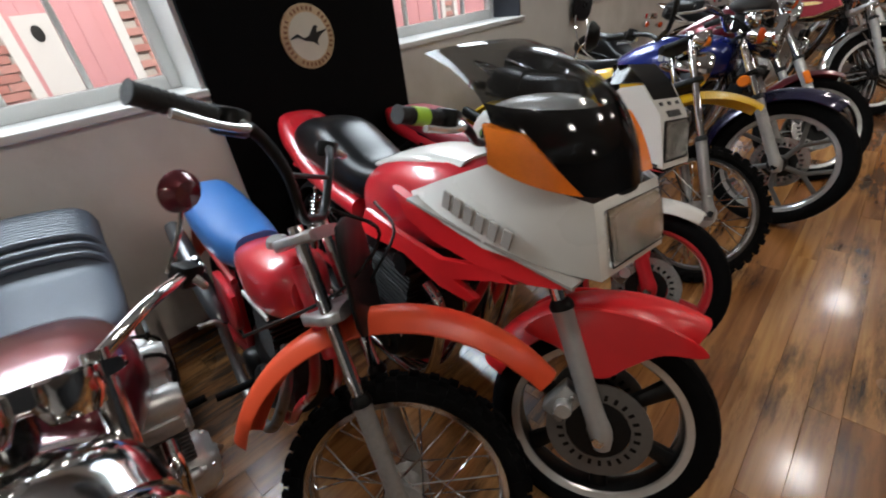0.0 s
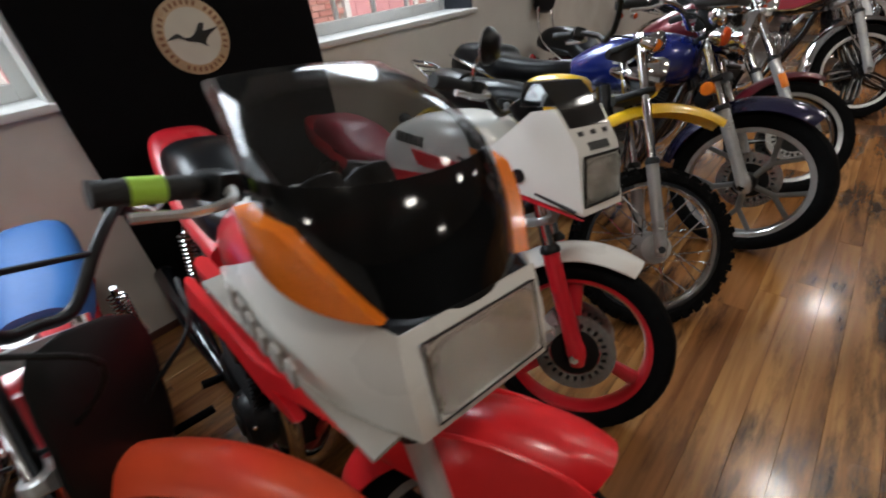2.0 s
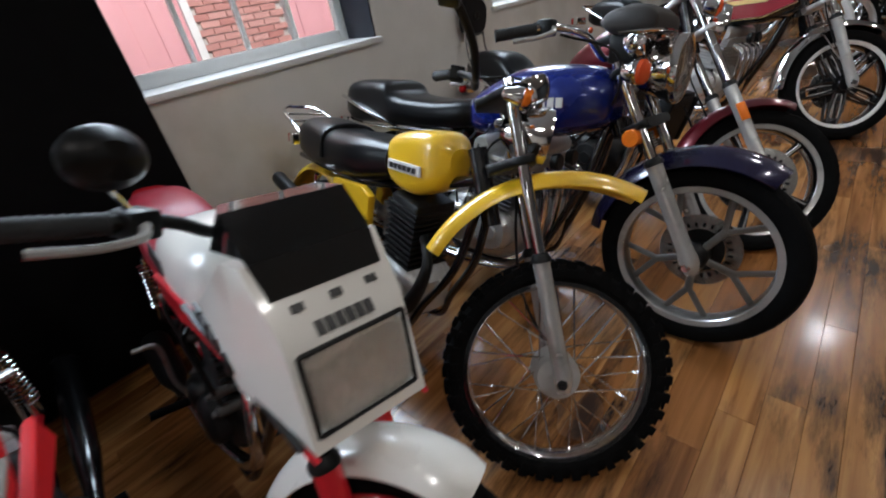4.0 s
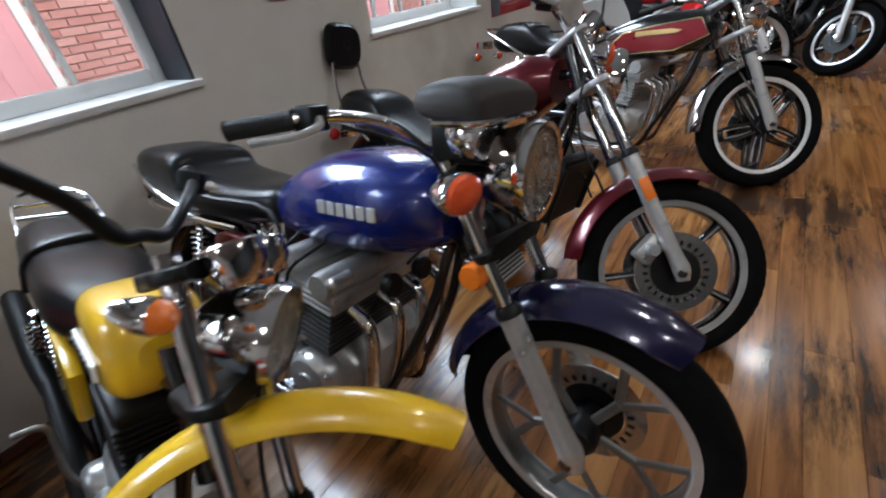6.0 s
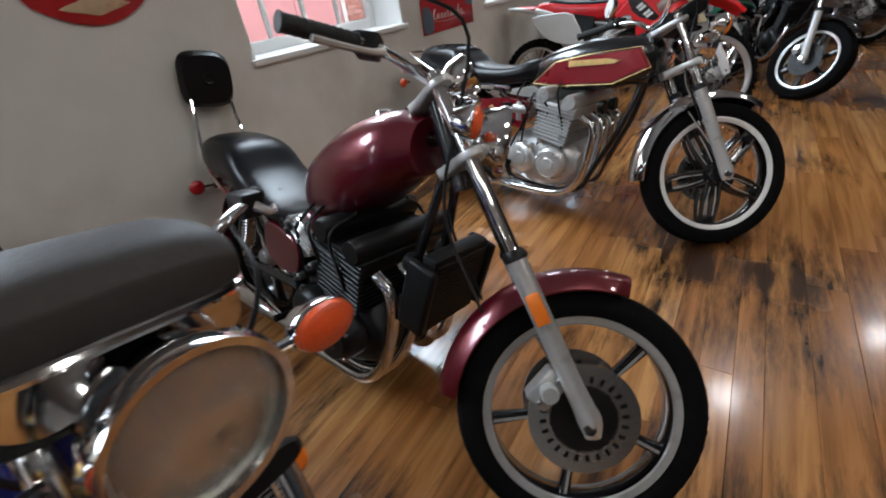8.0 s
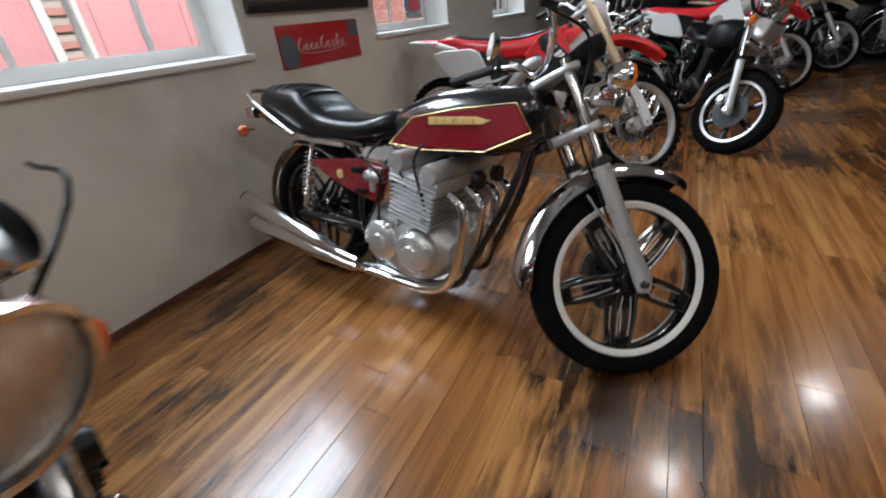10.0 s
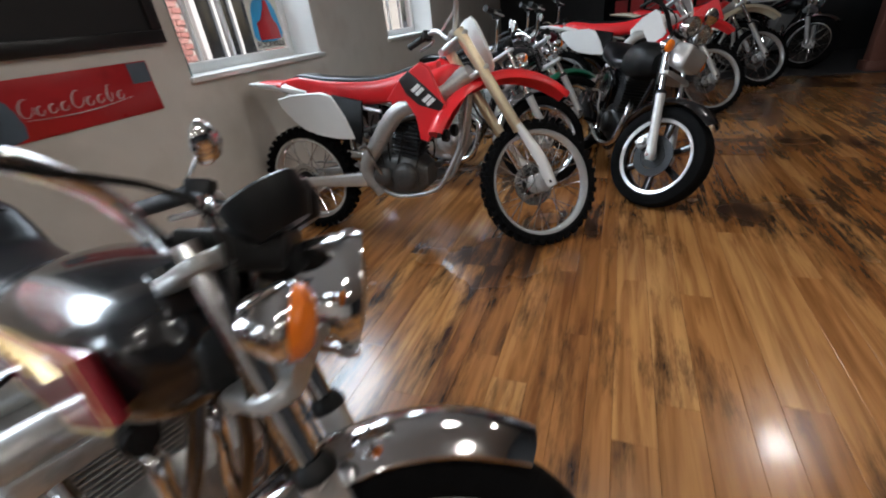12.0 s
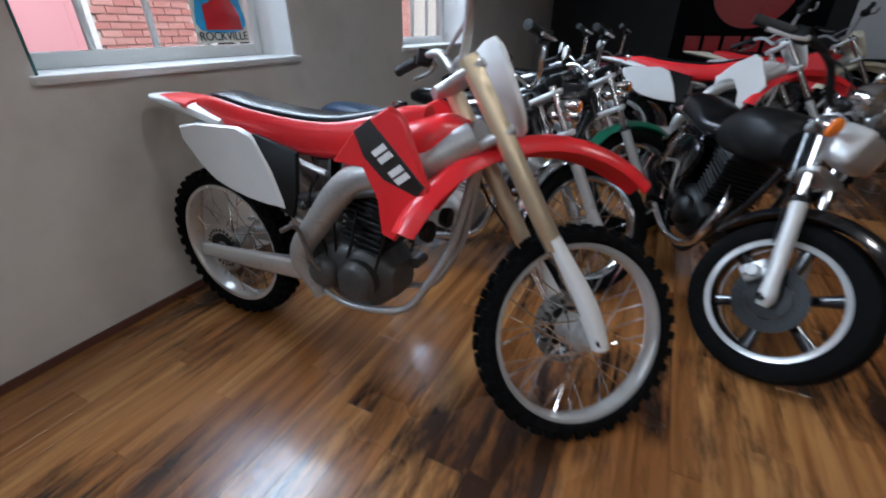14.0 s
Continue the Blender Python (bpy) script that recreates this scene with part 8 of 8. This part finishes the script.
def castle_sticker():
    s = thing("window_sticker", "arched window sticker with a red tower on blue", "sticker", pose(WALL_X - 0.23, 7.99, 1.1))
    Rz = Matrix.Rotation(radians(90), 4, "Z")
    part("sheet", box(-0.003, 0, -0.16, 0.16, 0.0, 0.4), PALE_SIGN, s)
    part("sky_shape", moved(plate([(-0.13, 0.06), (0.13, 0.06), (0.135, 0.18), (0.1, 0.29), (0, 0.34), (-0.1, 0.29), (-0.135, 0.18)], 0.003, 3, bevel=0.0006), Matrix.Translation((0.003, 0, 0)) @ Rz), SIGN_BLUE, s, "blue arch")
    part("tower", moved(plate([(-0.1, 0.06), (0.12, 0.06), (0.11, 0.14), (0.07, 0.2), (0.05, 0.3), (0.02, 0.32), (0.0, 0.26), (-0.05, 0.19), (-0.1, 0.17)], 0.003, 1, bevel=0.0006), Matrix.Translation((0.007, 0, 0)) @ Rz), SIGN_RED, s, "red tower")
    tx = bpy.data.curves.new("place_name", "FONT")
    tx.body, tx.size, tx.extrude, tx.align_x = "ROCKVILLE", 0.058, 0.001, "CENTER"
    dg = new("place_name", tx)
    me = bpy.data.meshes.new_from_object(dg.evaluated_get(bpy.context.evaluated_depsgraph_get()))
    bpy.data.objects.remove(dg)
    t = new("lettering", me)
    t.parent = s
    me.materials.append(MARK_BLACK)
    t.matrix_local = Matrix.Translation((0.004, 0, 0.012)) @ Matrix.Rotation(radians(90), 4, "Z") @ Matrix.Rotation(radians(90), 4, "X")


red_badge_sign()
soda_banner()
framed_picture()
castle_sticker()


# ---------------------------------------------------------------- far end
def far_sign():
    s = thing("banner", "black banner with a red disc and red lettering", "sign", pose(1.4, Y1 - 0.022, 0.9))
    part("sheet", box(-0.9, 0.9, 0, 0.02, -0.2, 1.6, 0.003), BOARD_BLACK, s)
    part("disc", moved(lathe([(0.001, -0.012), (0.5, -0.012), (0.5, -0.001), (0.001, -0.001)], 48), Matrix.Translation((0, 0, 0.75))), SIGN_RED, s, "red disc")
    part("lettering", moved(bars(6, 0.2, 0.2, 0.05, 0.01), Matrix.Translation((-0.72, -0.008, -0.05))), SIGN_RED, s, "red block lettering")


far_sign()
wb_ = thing("notice_board", "plain white notice board", "board", pose(3.0, Y1 - 0.032, 0.9))
part("panel", box(-0.45, 0.45, 0, 0.03, -0.1, 1.2, 0.006), WHITE_PLASTIC, wb_)
post = thing("post", "square red-brown wooden post", "post", pose(3.75, 12.3, 0))
part("shaft", box(-0.09, 0.09, -0.09, 0.09, 0, CEIL, 0.01), POST_WOOD, post)
part("base", box(-0.12, 0.12, -0.12, 0.12, 0, 0.12, 0.01), POST_WOOD, post)
cab = thing("cabinet", "slate blue metal cabinet at the far end", "cabinet", pose(4.7, 12.7, 0))
part("body", box(-0.7, 0.7, 0, 0.5, 0.05, 0.95, 0.01), BLUE_BOX, cab)
part("door", box(-0.68, -0.01, -0.02, -0.001, 0.09, 0.92, 0.006), BLUE_BOX, cab)
part("door", box(0.01, 0.68, -0.02, -0.001, 0.09, 0.92, 0.006), BLUE_BOX, cab)
setting("carpet", box(WALL_X, X1, 12.15, Y1, 0.0, 0.012), DARK_CARPET, "charcoal carpet over the far end of the floor", "carpet")


# ---------------------------------------------------------------- floor boards
def floor():
    base = setting("floor", box(WALL_X - 0.02, X1, Y0, Y1, -0.2, -0.018), POST_WOOD, "old varnished wooden board floor with dark stains", "floor")
    w = 0.128
    rnd = random.Random(11)
    near, far = [], []
    x = WALL_X
    while x < X1:
        y = Y0 - rnd.uniform(0, 1.5)
        while y < Y1:
            L = rnd.choice((0.9, 1.2, 1.5, 1.8, 2.1))
            a, b = max(y, Y0), min(y + L, Y1)
            if b - a > 0.1:
                (near if -1.3 < x < 2.25 and -0.2 < a and b < 11.2 else far).append((x, a, min(x + w, X1), b, rnd.uniform(-0.0012, 0)))
            y += L
        x += w
        w = rnd.choice((0.085, 0.1, 0.115, 0.13))
    near, rest = near[:300], near[300:]
    far += rest
    meshes = {}
    for x0, a, x1, b, dz in near:
        key = (round(x1 - x0, 3), round(b - a, 2))
        if key not in meshes:
            bm = box(0.0004, key[0] - 0.0004, 0.0004, key[1] - 0.0004, -0.018, 0, 0.0008, 1)
            me = bpy.data.meshes.new("floor_board")
            bm.to_mesh(me)
            bm.free()
            me.materials.append(WOOD)
            meshes[key] = me
        o = new("floor_board", meshes[key])
        o.parent = base
        o.location = (x0, a, dz)
    verts, faces = [], []
    for x0, a, x1, b, dz in far:
        i = len(verts)
        g, h = 0.0004, 0.0012
        verts += [(x0 + g, a + g, -0.018), (x1 - g, a + g, -0.018), (x1 - g, b - g, -0.018), (x0 + g, b - g, -0.018),
                  (x0 + g, a + g, dz - 0.0014), (x1 - g, a + g, dz - 0.0014), (x1 - g, b - g, dz - 0.0014), (x0 + g, b - g, dz - 0.0014),
                  (x0 + h, a + h, dz), (x1 - h, a + h, dz), (x1 - h, b - h, dz), (x0 + h, b - h, dz)]
        for k in range(4):
            m = (k + 1) % 4
            faces += [(i + k, i + m, i + 4 + m, i + 4 + k), (i + 4 + k, i + 4 + m, i + 8 + m, i + 8 + k)]
        faces.append((i + 8, i + 9, i + 10, i + 11))
    me = bpy.data.meshes.new("floor_boards")
    me.from_pydata(verts, [], faces)
    me.materials.append(WOOD)
    o = new("floor_boards", me)
    o.parent = base
    tagged(o, "varnished boards laid lengthwise", kind="stuff")

    rnd = random.Random(5)
    for k in range(7):
        bm = box(0.0, 0.72 + rnd.uniform(-0.1, 0.12), 0.0, 0.11, 0.001, 0.005, 0.0008, 1)
        o = part("cross_board", bm, WOOD, base, smooth=False)
        o.location = (1.16, 8.9 + k * 0.1115, 0)


floor()
